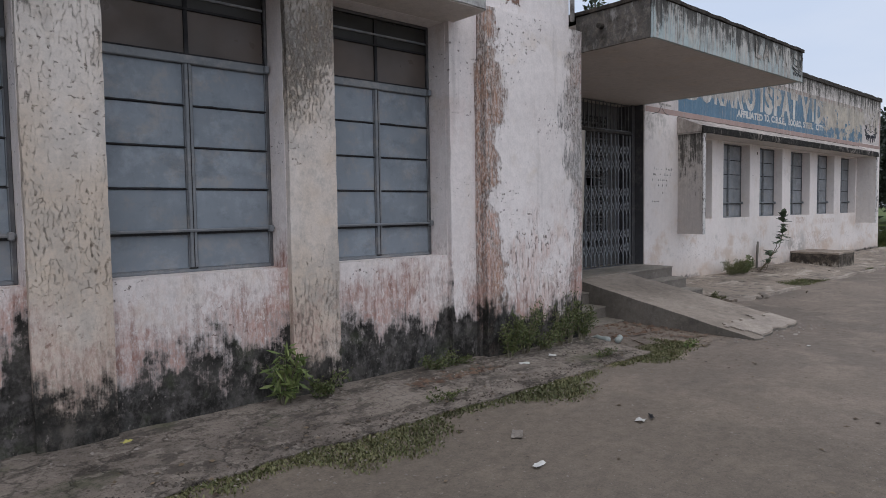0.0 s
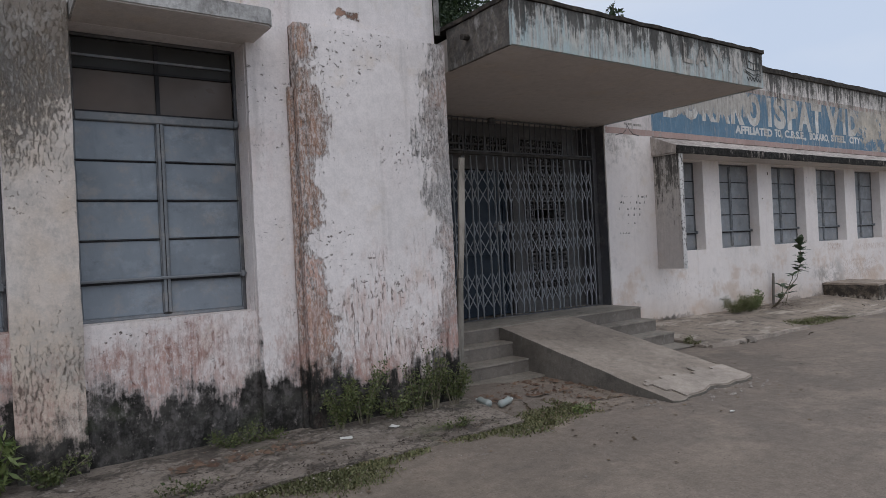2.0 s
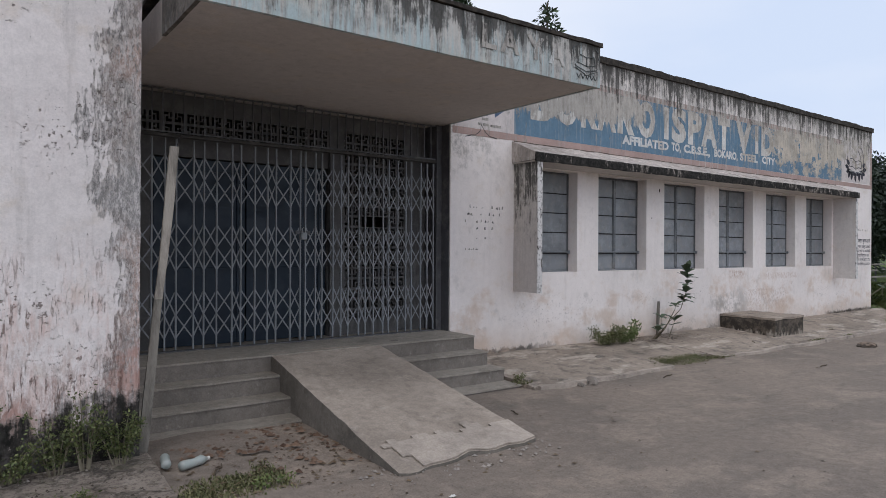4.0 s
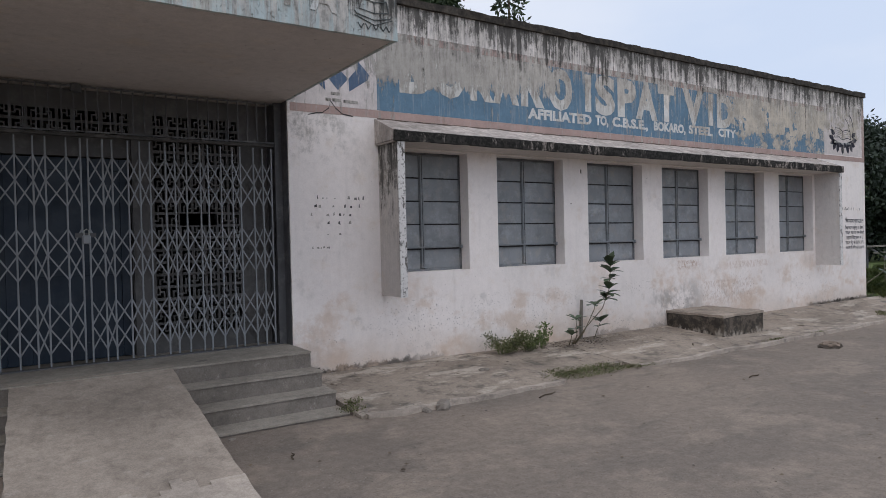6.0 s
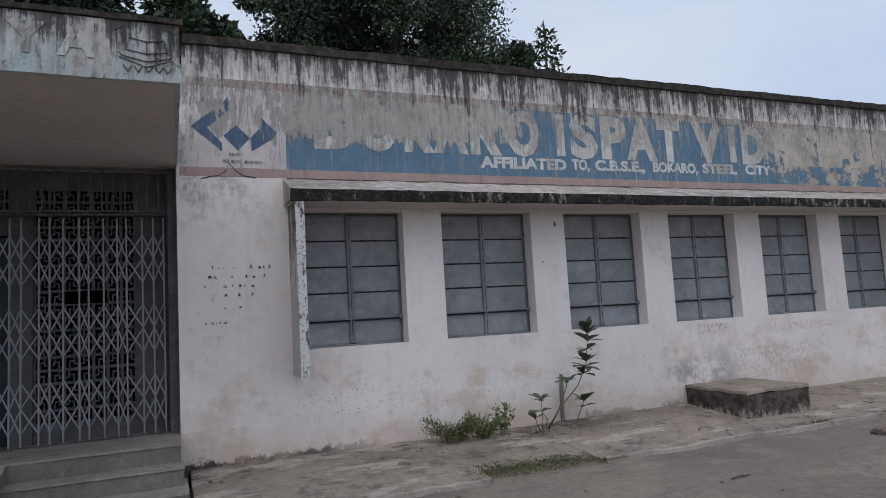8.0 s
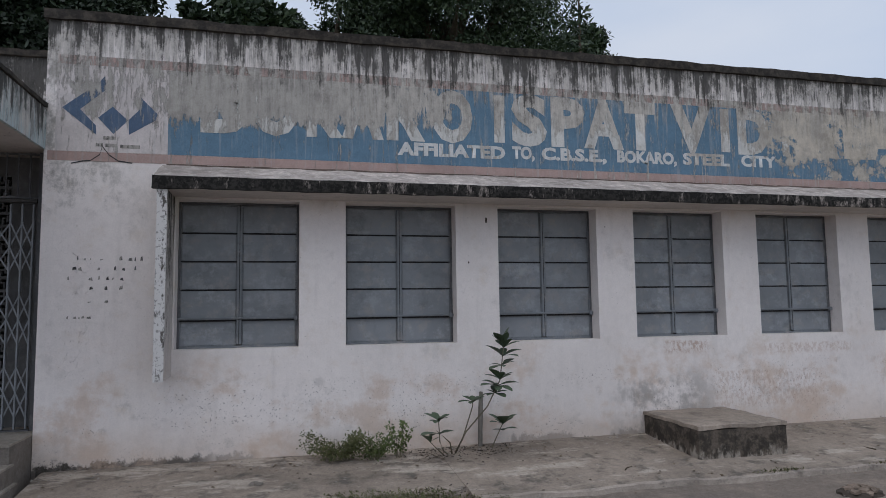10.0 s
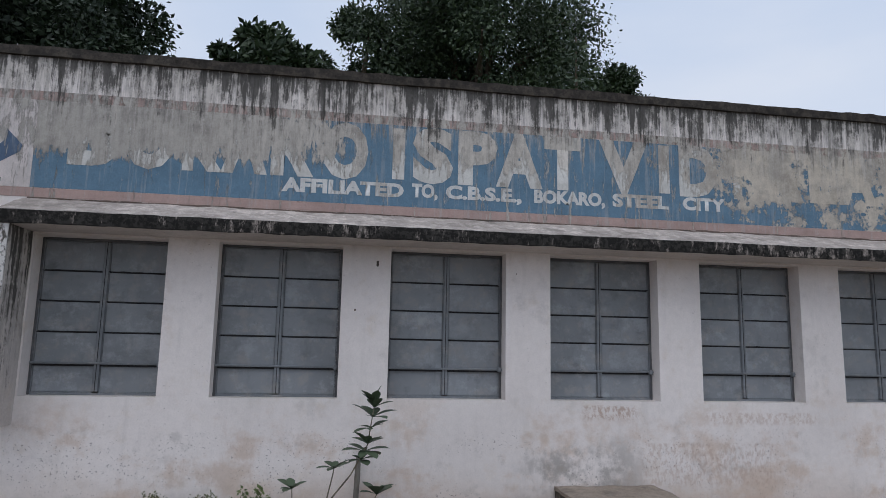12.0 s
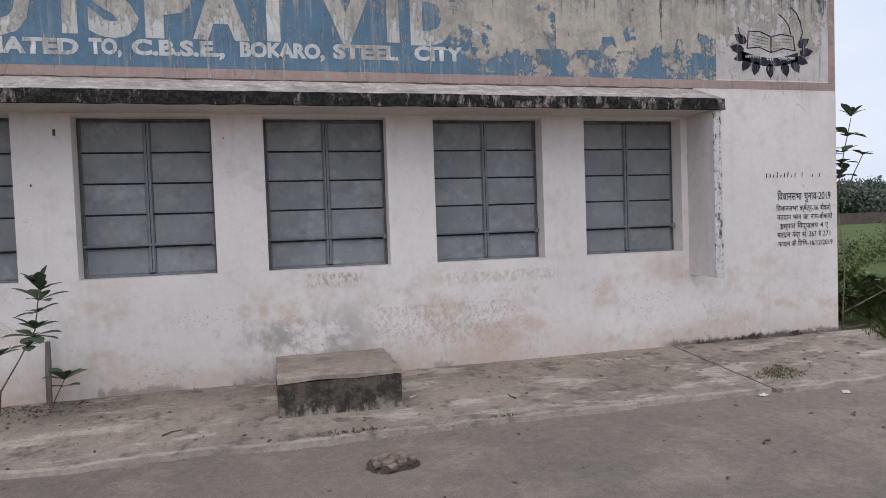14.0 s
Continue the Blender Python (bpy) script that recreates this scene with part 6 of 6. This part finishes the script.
def weed(x, y, z, height, spread, leaves, size, seed, label, leaf, stems=7, name="weed", shape=1.8):
    rng = np.random.default_rng(seed)
    e = thing(name, x, y, z, label, "weed")
    cs = []
    for i in range(stems):
        a = i * 2.4 + rng.random()
        w = spread * (0.3 + 0.7 * rng.random())
        h = height * (0.55 + 0.45 * rng.random())
        tip = (math.cos(a) * w, -abs(math.sin(a)) * w * 0.7, h)
        part("stem", tube([(tip[0] * 0.15, 0, -0.05), (tip[0] * 0.5, tip[1] * 0.4, h * 0.55), tip], [0.006, 0.004, 0.002], 4), M["stem"], e)
        for v in (0.35, 0.6, 0.8, 1.0):
            cs.append((tip[0] * v, tip[1] * v, h * v, spread * 0.26))
    me = leaf_cloud(cs, leaves, size, rng, 0.0, shape, 0.1)
    me.materials.append(leaf)
    ob = new("leaves", me)
    ob.parent = e


weed(3.05, 4.30, 0.07, 0.42, 0.15, 300, 0.085, 1, "upright weed with narrow green leaves at the foot of the pilaster", M["leaf_weed"], 8, "weed", 4.5)
weed(3.36, 4.3, 0.07, 0.16, 0.2, 700, 0.022, 2, "low green weed at the foot of the pilaster", M["leaf_wall"])
for x, h, w, n, seed in ((5.26, 0.34, 0.24, 1500, 3), (5.47, 0.46, 0.24, 1500, 14), (5.72, 0.2, 0.24, 800, 4), (5.98, 0.42, 0.2, 900, 5), (6.14, 0.54, 0.16, 600, 15), (6.35, 0.36, 0.22, 1500, 6)):
    weed(x, 4.2, 0.07, h, w, n, 0.021, seed, "straggly small-leaved weed growing against the mouldy pier", M["leaf_wall"], 11)
weed(4.45, 4.34, 0.07, 0.13, 0.22, 600, 0.02, 7, "low weed at the foot of the wall", M["leaf_wall"], 6)
weed(4.7, 4.32, 0.07, 0.1, 0.18, 350, 0.02, 16, "low weed at the foot of the wall", M["leaf_wall"], 6)
weed(4.0, 3.7, 0.03, 0.08, 0.16, 160, 0.025, 8, "tiny weed on the cracked apron", M["leaf_wall"], 5)
weed(6.0, 3.72, 0.03, 0.07, 0.2, 260, 0.02, 17, "tiny weed on the cracked apron", M["leaf_wall"], 6)
weed(13.05, 5.72, 0.14, 0.24, 0.34, 2600, 0.024, 9, "low bushy weed at the foot of the white wall", M["leaf_dry"], 14)
weed(13.36, 5.66, 0.14, 0.22, 0.24, 1400, 0.022, 13, "low bushy weed at the foot of the white wall", M["leaf_weed"], 12)
weed(13.60, 5.68, 0.13, 0.34, 0.16, 300, 0.036, 10, "leafy weed with thin stems by the wall", M["leaf_weed"], 6)
weed(10.5, 4.85, 0.04, 0.07, 0.14, 220, 0.018, 11, "small weed beside the steps", M["leaf_dry"], 6)
weed(7.05, 3.42, 0.01, 0.07, 0.15, 120, 0.025, 12, "tiny weed at the edge of the driveway", M["leaf_weed"], 5)


for i, (x, y, h, w) in enumerate(((23.9, 7.2, 0.5, 0.45), (25.2, 8.6, 0.7, 0.6), (27.0, 10.4, 0.6, 0.7), (26.2, 7.6, 0.35, 0.5), (29.5, 12.5, 0.9, 0.9), (31.5, 11.0, 0.7, 0.8), (34.0, 15.5, 1.1, 1.2), (28.2, 8.8, 0.4, 0.6))):
    weed(x, y, 0.0, h, w, 1500, 0.07, 30 + i, "rank green bush in the grass beyond the building", M["leaf_weed"], 12, "bush")


def big_leaf(length):
    bm = bmesh.new()
    n = 6
    left, mid, right = [], [], []
    for i in range(n + 1):
        v = i / n
        w = length * 0.30 * math.sin(math.pi * min(1, v ** 1.5 * 0.96 + 0.03)) ** 0.7
        z = -0.22 * length * v * v
        mid.append(bm.verts.new((length * v, 0, z)))
        left.append(bm.verts.new((length * v, w, z + 0.18 * w)))
        right.append(bm.verts.new((length * v, -w, z + 0.18 * w)))
    for i in range(n):
        bm.faces.new((mid[i], mid[i + 1], left[i + 1], left[i]))
        bm.faces.new((right[i], right[i + 1], mid[i + 1], mid[i]))
    me = bpy.data.meshes.new("leaf")
    bm.to_mesh(me)
    bm.free()
    me.materials.append(M["leaf_big"])
    me.polygons.foreach_set("use_smooth", [True] * len(me.polygons))
    return me


LEAVES = [big_leaf(0.13), big_leaf(0.16), big_leaf(0.10)]


def milkweed(x, y, z, stems, label, scale=1.0, name="milkweed"):
    """Bare curved stems with whorls of large thick leaves at their ends."""
    e = thing(name, x, y, z, label, "plant")
    for s, (pts, whorls) in enumerate(stems):
        stem = part("stem", tube(pts, [0.0068 * scale - 0.0035 * scale * i / (len(pts) - 1) for i in range(len(pts))], 6), M["stem"], e, "", True)
        for w, (px, pz, py, n, up) in enumerate(whorls):
            for i in range(n):
                a = 360 * i / n + 47 * w + 31 * s
                m = Matrix.Translation((px, py, pz)) @ pose(0, 0, 0, 0, 0, a) @ pose(0, 0, 0, 0, -up + 17 * math.sin(i * 5 + w), 0) @ Matrix.Scale(scale * (0.8 + 0.3 * math.sin(i * 3.1 + w * 2) ** 2), 4)
                share("leaf", LEAVES[(i + w + s) % 3], stem, m)


milkweed(14.51, 5.43, 0.11, [
    ([(-0.36, 0.26, -0.0), (-0.28, 0.10, 0.25), (-0.10, -0.03, 0.50), (0.03, -0.03, 0.74), (0.06, -0.03, 0.95), (0.08, -0.02, 1.08)],
     [(-0.02, 0.62, -0.03, 5, 20), (0.01, 0.69, -0.03, 7, 12), (0.03, 0.75, -0.03, 6, 40), (0.055, 0.88, -0.03, 6, 18), (0.07, 0.97, -0.02, 6, 30), (0.08, 1.05, -0.02, 6, 42), (0.08, 1.08, -0.02, 5, 66)]),
    ([(-0.36, 0.25, 0.0), (-0.31, 0.10, 0.2), (-0.25, -0.03, 0.5), (-0.24, -0.03, 0.57)], [(-0.24, 0.55, -0.03, 7, 25)]),
    ([(-0.40, 0.25, 0.0), (-0.50, 0.12, 0.08), (-0.57, -0.03, 0.2), (-0.58, -0.03, 0.40)], [(-0.58, 0.39, -0.03, 8, 28), (-0.57, 0.27, -0.03, 4, 10)]),
    ([(-0.45, 0.25, 0.0), (-0.56, 0.1, 0.10), (-0.66, -0.03, 0.2)], [(-0.66, 0.2, -0.03, 3, 30)]),
    ([(-0.38, 0.25, 0.0), (-0.44, 0.1, 0.16), (-0.6, -0.03, 0.3)], []),
    ([(0.0, 0.26, -0.02), (0.06, 0.25, 0.12), (0.14, 0.24, 0.28)], [(0.13, 0.22, 0.24, 4, 10), (0.14, 0.28, 0.24, 7, 38)]),
], "wild milkweed with bare stems and large leaves by the wall", 1.2)
milkweed(23.12, 6.25, 0.0, [
    ([(0, 0, -0.05), (0.06, 0, 0.9), (-0.05, 0, 1.7), (0.06, 0, 2.25), (0.18, 0, 2.7)], [(-0.03, 1.85, 0, 5, 10), (0.0, 2.0, 0, 6, 20), (0.03, 2.15, 0, 6, 10), (0.06, 2.28, 0, 6, 25), (0.12, 2.5, 0, 5, 15), (0.18, 2.72, 0, 6, 45)]),
    ([(0.05, 0, 1.6), (0.2, 0, 2.0), (0.35, 0, 2.25)], [(0.35, 2.25, 0, 5, 25)]),
    ([(0, 0, 0.3), (0.5, -0.2, 0.6), (0.9, -0.3, 0.85)], [(0.6, 0.7, -0.2, 5, 15), (0.9, 0.88, -0.3, 5, 30)]),
    ([(0, 0, 0.1), (0.5, -0.3, 0.25), (1.2, -0.6, 0.6)], [(0.8, 0.45, -0.4, 5, 20), (1.2, 0.62, -0.6, 5, 30)]),
], "tall milkweed beside the corner of the building", 1.5)
milkweed(24.6, 6.4, 0.0, [
    ([(0, 0, -0.05), (0.1, 0, 0.5), (0.05, 0, 0.95)], [(0.08, 0.6, 0, 5, 10), (0.05, 0.95, 0, 6, 30)]),
    ([(0, 0, -0.05), (0.4, -0.2, 0.4), (0.7, -0.3, 0.8)], [(0.5, 0.5, -0.2, 5, 15), (0.7, 0.8, -0.3, 5, 35)]),
    ([(0, 0, -0.05), (-0.3, 0.2, 0.4), (-0.5, 0.3, 0.6)], [(-0.5, 0.62, 0.3, 5, 30)]),
], "low milkweed in the grass beyond the building", 1.3)


def wooden_stake():
    bm = tube([(14.47, 5.86, 0.0), (14.472, 5.86, 0.3), (14.48, 5.855, 0.52), (14.485, 5.85, 0.69)], [0.026, 0.024, 0.026, 0.02], 8)
    tagged(obj("stake", bm, M["stake"]), "short weathered wooden stake beside the milkweed", "stake")


wooden_stake()

# ---- litter, stones and dead leaves ----


def dung_heap():
    e = thing("dung_heap", 17.08, 3.84, 0.0, "dry cracked heap of cow dung on the driveway", "dung heap")
    rng = random.Random(3)
    def lump(x, y, z, sx, sy, sz, seed):
        bm = bmesh.new()
        bmesh.ops.create_icosphere(bm, subdivisions=3, radius=1.0)
        for v in bm.verts:
            d = 1 + 0.28 * noise.noise(v.co * 1.6 + Vector((seed, 0, 0))) + 0.14 * noise.noise(v.co * 5 + Vector((0, seed, 0)))
            v.co = Vector((x + v.co.x * sx * d, y + v.co.y * sy * d, z + v.co.z * sz * d))
        return bm
    part("base", lump(0, 0, 0.0, 0.175, 0.13, 0.062, 1.5), M["soil_clod"], e, "dark dry crust")
    for i in range(17):
        a, r = i * 2.4, 0.145 * math.sqrt((i + 0.4) / 17)
        x, y = math.cos(a) * r, math.sin(a) * r * 0.74
        z = 0.068 * math.sqrt(max(0.02, 1 - (r / 0.165) ** 2))
        bm = bmesh.new()
        n, s = rng.randint(5, 7), rng.uniform(0.034, 0.05)
        ring = [(s * rng.uniform(0.8, 1.15) * math.cos(2 * math.pi * q / n), s * 0.85 * rng.uniform(0.8, 1.15) * math.sin(2 * math.pi * q / n)) for q in range(n)]
        tilt = Vector((x * 2.2, y * 2.8, 1)).normalized().to_track_quat("Z", "Y")
        low = [bm.verts.new(tilt @ Vector((p, q, -0.014)) + Vector((x, y, z))) for p, q in ring]
        top = [bm.verts.new(tilt @ Vector((p * 0.9, q * 0.9, 0.006 + rng.uniform(-0.003, 0.003))) + Vector((x, y, z))) for p, q in ring]
        mid = bm.verts.new(tilt @ Vector((0, 0, 0.007)) + Vector((x, y, z)))
        for q in range(n):
            bm.faces.new((low[q], low[(q + 1) % n], top[(q + 1) % n], top[q]))
            bm.faces.new((top[q], top[(q + 1) % n], mid))
        part("clod", bm, M["dung"], e)


dung_heap()


def scrap(x, y, w, d, turn, label, mt, z=0.008):
    bm = bmesh.new()
    n = 4
    net = [[bm.verts.new(((i / n - 0.5) * w, (j / n - 0.5) * d, 0.012 * noise.noise(Vector((i * 1.7 + x, j * 1.3 + y, 2))) + 0.012)) for j in range(n + 1)] for i in range(n + 1)]
    for i in range(n):
        for j in range(n):
            bm.faces.new((net[i][j], net[i + 1][j], net[i + 1][j + 1], net[i][j + 1]))
    ob = obj("paper_scrap", bm, mt)
    ob.modifiers.new("thickness", "SOLIDIFY").thickness = 0.002
    ob.matrix_basis = pose(x, y, z, 0, 0, turn)
    return tagged(ob, label, "litter", "paper scraps on the ground")


for x, y, w, d, t in ((4.68, 2.51, 0.07, 0.06, 20), (3.61, 2.48, 0.09, 0.035, 10), (3.06, 3.62, 0.10, 0.05, 30), (10.55, 4.72, 0.08, 0.05, 60), (10.9, 4.62, 0.05, 0.04, 10), (5.2, 3.98, 0.06, 0.09, 70),
                      (5.62, 4.0, 0.07, 0.05, 120), (20.4, 4.38, 0.09, 0.05, 15), (21.1, 4.22, 0.10, 0.06, 50), (4.5, 4.12, 0.08, 0.05, 5), (17.5, 5.15, 0.09, 0.02, 30), (7.9, 2.6, 0.04, 0.03, 0)):
    scrap(x, y, w, d, t, "small dirty white paper scrap on the ground", M["paper"], 0.052 if y > 3.9 and x < 6 else (0.085 if y > 5 else (0.034 if y > 4.45 else 0.0)))
scrap(4.78, 2.49, 0.10, 0.025, 40, "torn dark wrapper beside a paper scrap", M["seam"])
scrap(2.0, 4.28, 0.06, 0.035, 15, "yellow wrapper at the foot of the wall", M["yellow"], 0.07)
scrap(3.9, 2.9, 0.14, 0.07, 40, "trodden pale plaster flake on the driveway", M["rubble"], -0.004)


def bottle(x, y, z, turn):
    e = thing("plastic_bottle", x, y, z, "crushed pale plastic bottle lying by the steps", "bottle")
    e.rotation_euler = (0, 0, radians(turn))
    part("body", tube([(-0.11, 0, 0.035), (-0.09, 0, 0.035), (0.0, 0, 0.03), (0.06, 0, 0.034), (0.09, 0, 0.03), (0.11, 0, 0.028)], [0.028, 0.034, 0.029, 0.034, 0.022, 0.012], 10), M["bottle"], e, "", True)
    part("cap", tube([(0.11, 0, 0.028), (0.13, 0, 0.028)], [0.014, 0.014], 8), M["paper"], e)


bottle(6.78, 4.05, 0.01, 25)
bottle(6.62, 4.16, 0.02, 80)


def stone(x, y, z, s, seed, label):
    bm = rough_box(-s, s, -s * 0.6, s * 0.6, -0.02, s * 0.55, s * 0.4, s * 0.22, 2.2 / s)
    ob = obj("rubble_stone", bm, M["rubble"])
    ob.matrix_basis = pose(x, y, z, 0, 0, seed * 53)
    tagged(ob, label, "stone")


stone(11.25, 4.42, 0.0, 0.11, 1, "flat broken cement lump by the apron edge")
stone(11.05, 4.40, 0.0, 0.05, 2, "broken cement lump by the apron edge")
stone(12.3, 5.2, 0.08, 0.06, 3, "broken cement lump on the apron")
stone(9.35, 4.6, 0.0, 0.03, 4, "small stone beside the ramp")


def stick(x, y, z, length, turn, label="thin dry stick lying on the ground"):
    bm = tube([(-length / 2, 0, 0.008), (-length * 0.1, 0.012, 0.012), (length * 0.2, -0.008, 0.009), (length / 2, 0.01, 0.008)], [0.007, 0.006, 0.006, 0.003], 5)
    ob = obj("stick", bm, M["bark"])
    ob.matrix_basis = pose(x, y, z, 0, 0, turn)
    tagged(ob, label, "stick", "sticks on the ground")


for x, y, l, t in ((14.6, 3.4, 0.24, 5), (17.9, 2.4, 0.14, 60), (12.3, 4.15, 0.3, 15), (13.0, 5.3, 0.35, -30), (13.2, 5.25, 0.25, 10), (15.1, 5.2, 0.3, 5), (15.6, 4.9, 0.2, 40), (18.3, 4.95, 0.2, 100), (19.6, 3.4, 0.14, 30),
                   (5.2, 4.05, 0.2, 40), (7.4, 4.5, 0.22, 15), (6.9, 3.9, 0.25, 60), (20.7, 2.9, 0.1, 10), (9.6, 3.9, 0.15, 70), (14.2, 5.55, 0.5, 5), (13.9, 5.5, 0.4, -12)):
    stick(x, y, 0.06 * (y > 4.5) + 0.004, l, t)


def strew(name, zones, count, size, seed, label, mt, flatness, category):
    """Countless small bits on the ground, each a little uneven body, joined as one."""
    rng = np.random.default_rng(seed)
    z = np.array(zones, float)
    area = (z[:, 1] - z[:, 0]) * (z[:, 3] - z[:, 2]) * z[:, 4]
    pick = rng.choice(len(z), count, p=area / area.sum())
    x = z[pick, 0] + (z[pick, 1] - z[pick, 0]) * rng.random(count)
    y = z[pick, 2] + (z[pick, 3] - z[pick, 2]) * rng.random(count)
    h = z[pick, 5] + np.where(x > 10.4, np.maximum(0, 0.083 * (y - APRON_EDGE)) * (y > APRON_EDGE), 0)
    s = size * (0.4 + rng.random(count) ** 2 * 1.6)
    a = rng.random(count) * 6.283
    corners = np.array([(1, 0, 0), (0.1, 0.8, 0.1), (-0.9, 0.1, 0), (-0.1, -0.7, 0.1), (0, 0, 1)], float)
    c = corners[None] * (0.7 + 0.6 * rng.random((count, 5, 1))) * s[:, None, None] * np.array([1, 0.8, flatness])
    ca, sa = np.cos(a)[:, None], np.sin(a)[:, None]
    v = np.stack([c[..., 0] * ca - c[..., 1] * sa + x[:, None], c[..., 0] * sa + c[..., 1] * ca + y[:, None], c[..., 2] + h[:, None]], -1).reshape(-1, 3)
    tri = np.array([(0, 1, 4), (1, 2, 4), (2, 3, 4), (3, 0, 4)])
    f = (tri[None] + (np.arange(count) * 5)[:, None, None]).reshape(-1)
    me = bpy.data.meshes.new(name)
    me.vertices.add(len(v))
    me.vertices.foreach_set("co", v.astype(np.float32).ravel())
    me.loops.add(len(f))
    me.loops.foreach_set("vertex_index", f.astype(np.int32))
    me.polygons.add(len(f) // 3)
    me.polygons.foreach_set("loop_start", np.arange(0, len(f), 3, dtype=np.int32))
    me.update(calc_edges=True)
    me.materials.append(mt)
    return tagged(new(name, me), label, category, kind="stuff")


DRIVE = (0.5, 26.0, -1.0, 4.4, 1.0, 0.006)
strew("gravel", [DRIVE, (-1, 6.5, 3.0, 4.3, 4.0, 0.02), (10.5, 23.5, 4.3, 5.85, 3.0, 0.035)], 6500, 0.007, 1, "loose grit and small stones on the dirt", M["rubble"], 0.6, "gravel")
strew("dead_leaves", [DRIVE, (-1, 6.5, 3.4, 4.35, 9.0, 0.045), (6.6, 7.85, 3.3, 4.7, 40.0, 0.008), (6.4, 9.0, 2.6, 3.4, 6.0, 0.006), (10.5, 23.5, 4.5, 5.85, 3.0, 0.04), (12.4, 15.2, 5.3, 5.85, 12.0, 0.045), (4.0, 5.0, 4.0, 4.4, 30.0, 0.06)], 2600, 0.014, 2,
      "scattered brown dead leaves and bits of twig", M["litter_leaf"], 0.35, "leaf litter")
strew("dirt_clods", [(-1, 6.4, 3.5, 4.35, 3.0, 0.035), (4.0, 6.4, 3.9, 4.35, 4.0, 0.05), (12.8, 14.1, 4.5, 4.85, 2.5, 0.03), (13.6, 14.8, 5.55, 5.88, 7.0, 0.034)], 4800, 0.009, 5, "dark crumbs of earth and rotten leaves along the old apron", M["soil_clod"], 0.6, "soil")
strew("mortar_crumbs", [(10.3, 22.7, 5.55, 5.9, 1.0, 0.05), (0.5, 6.5, 4.1, 4.4, 1.0, 0.07), (7.6, 9.2, 2.9, 3.3, 2.0, 0.005)], 900, 0.012, 3, "crumbs of fallen plaster at the foot of the walls", M["crumb"], 0.7, "rubble")
strew("dead_leaves", [(4.0, 5.0, 4.02, 4.36, 3.0, 0.06), (6.7, 7.8, 4.05, 4.65, 1.0, 0.03), (7.2, 7.95, 3.5, 4.3, 0.5, 0.01)], 420, 0.026, 7, "drift of curled reddish-brown dead leaves", M["litter_red"], 0.5, "leaf litter")
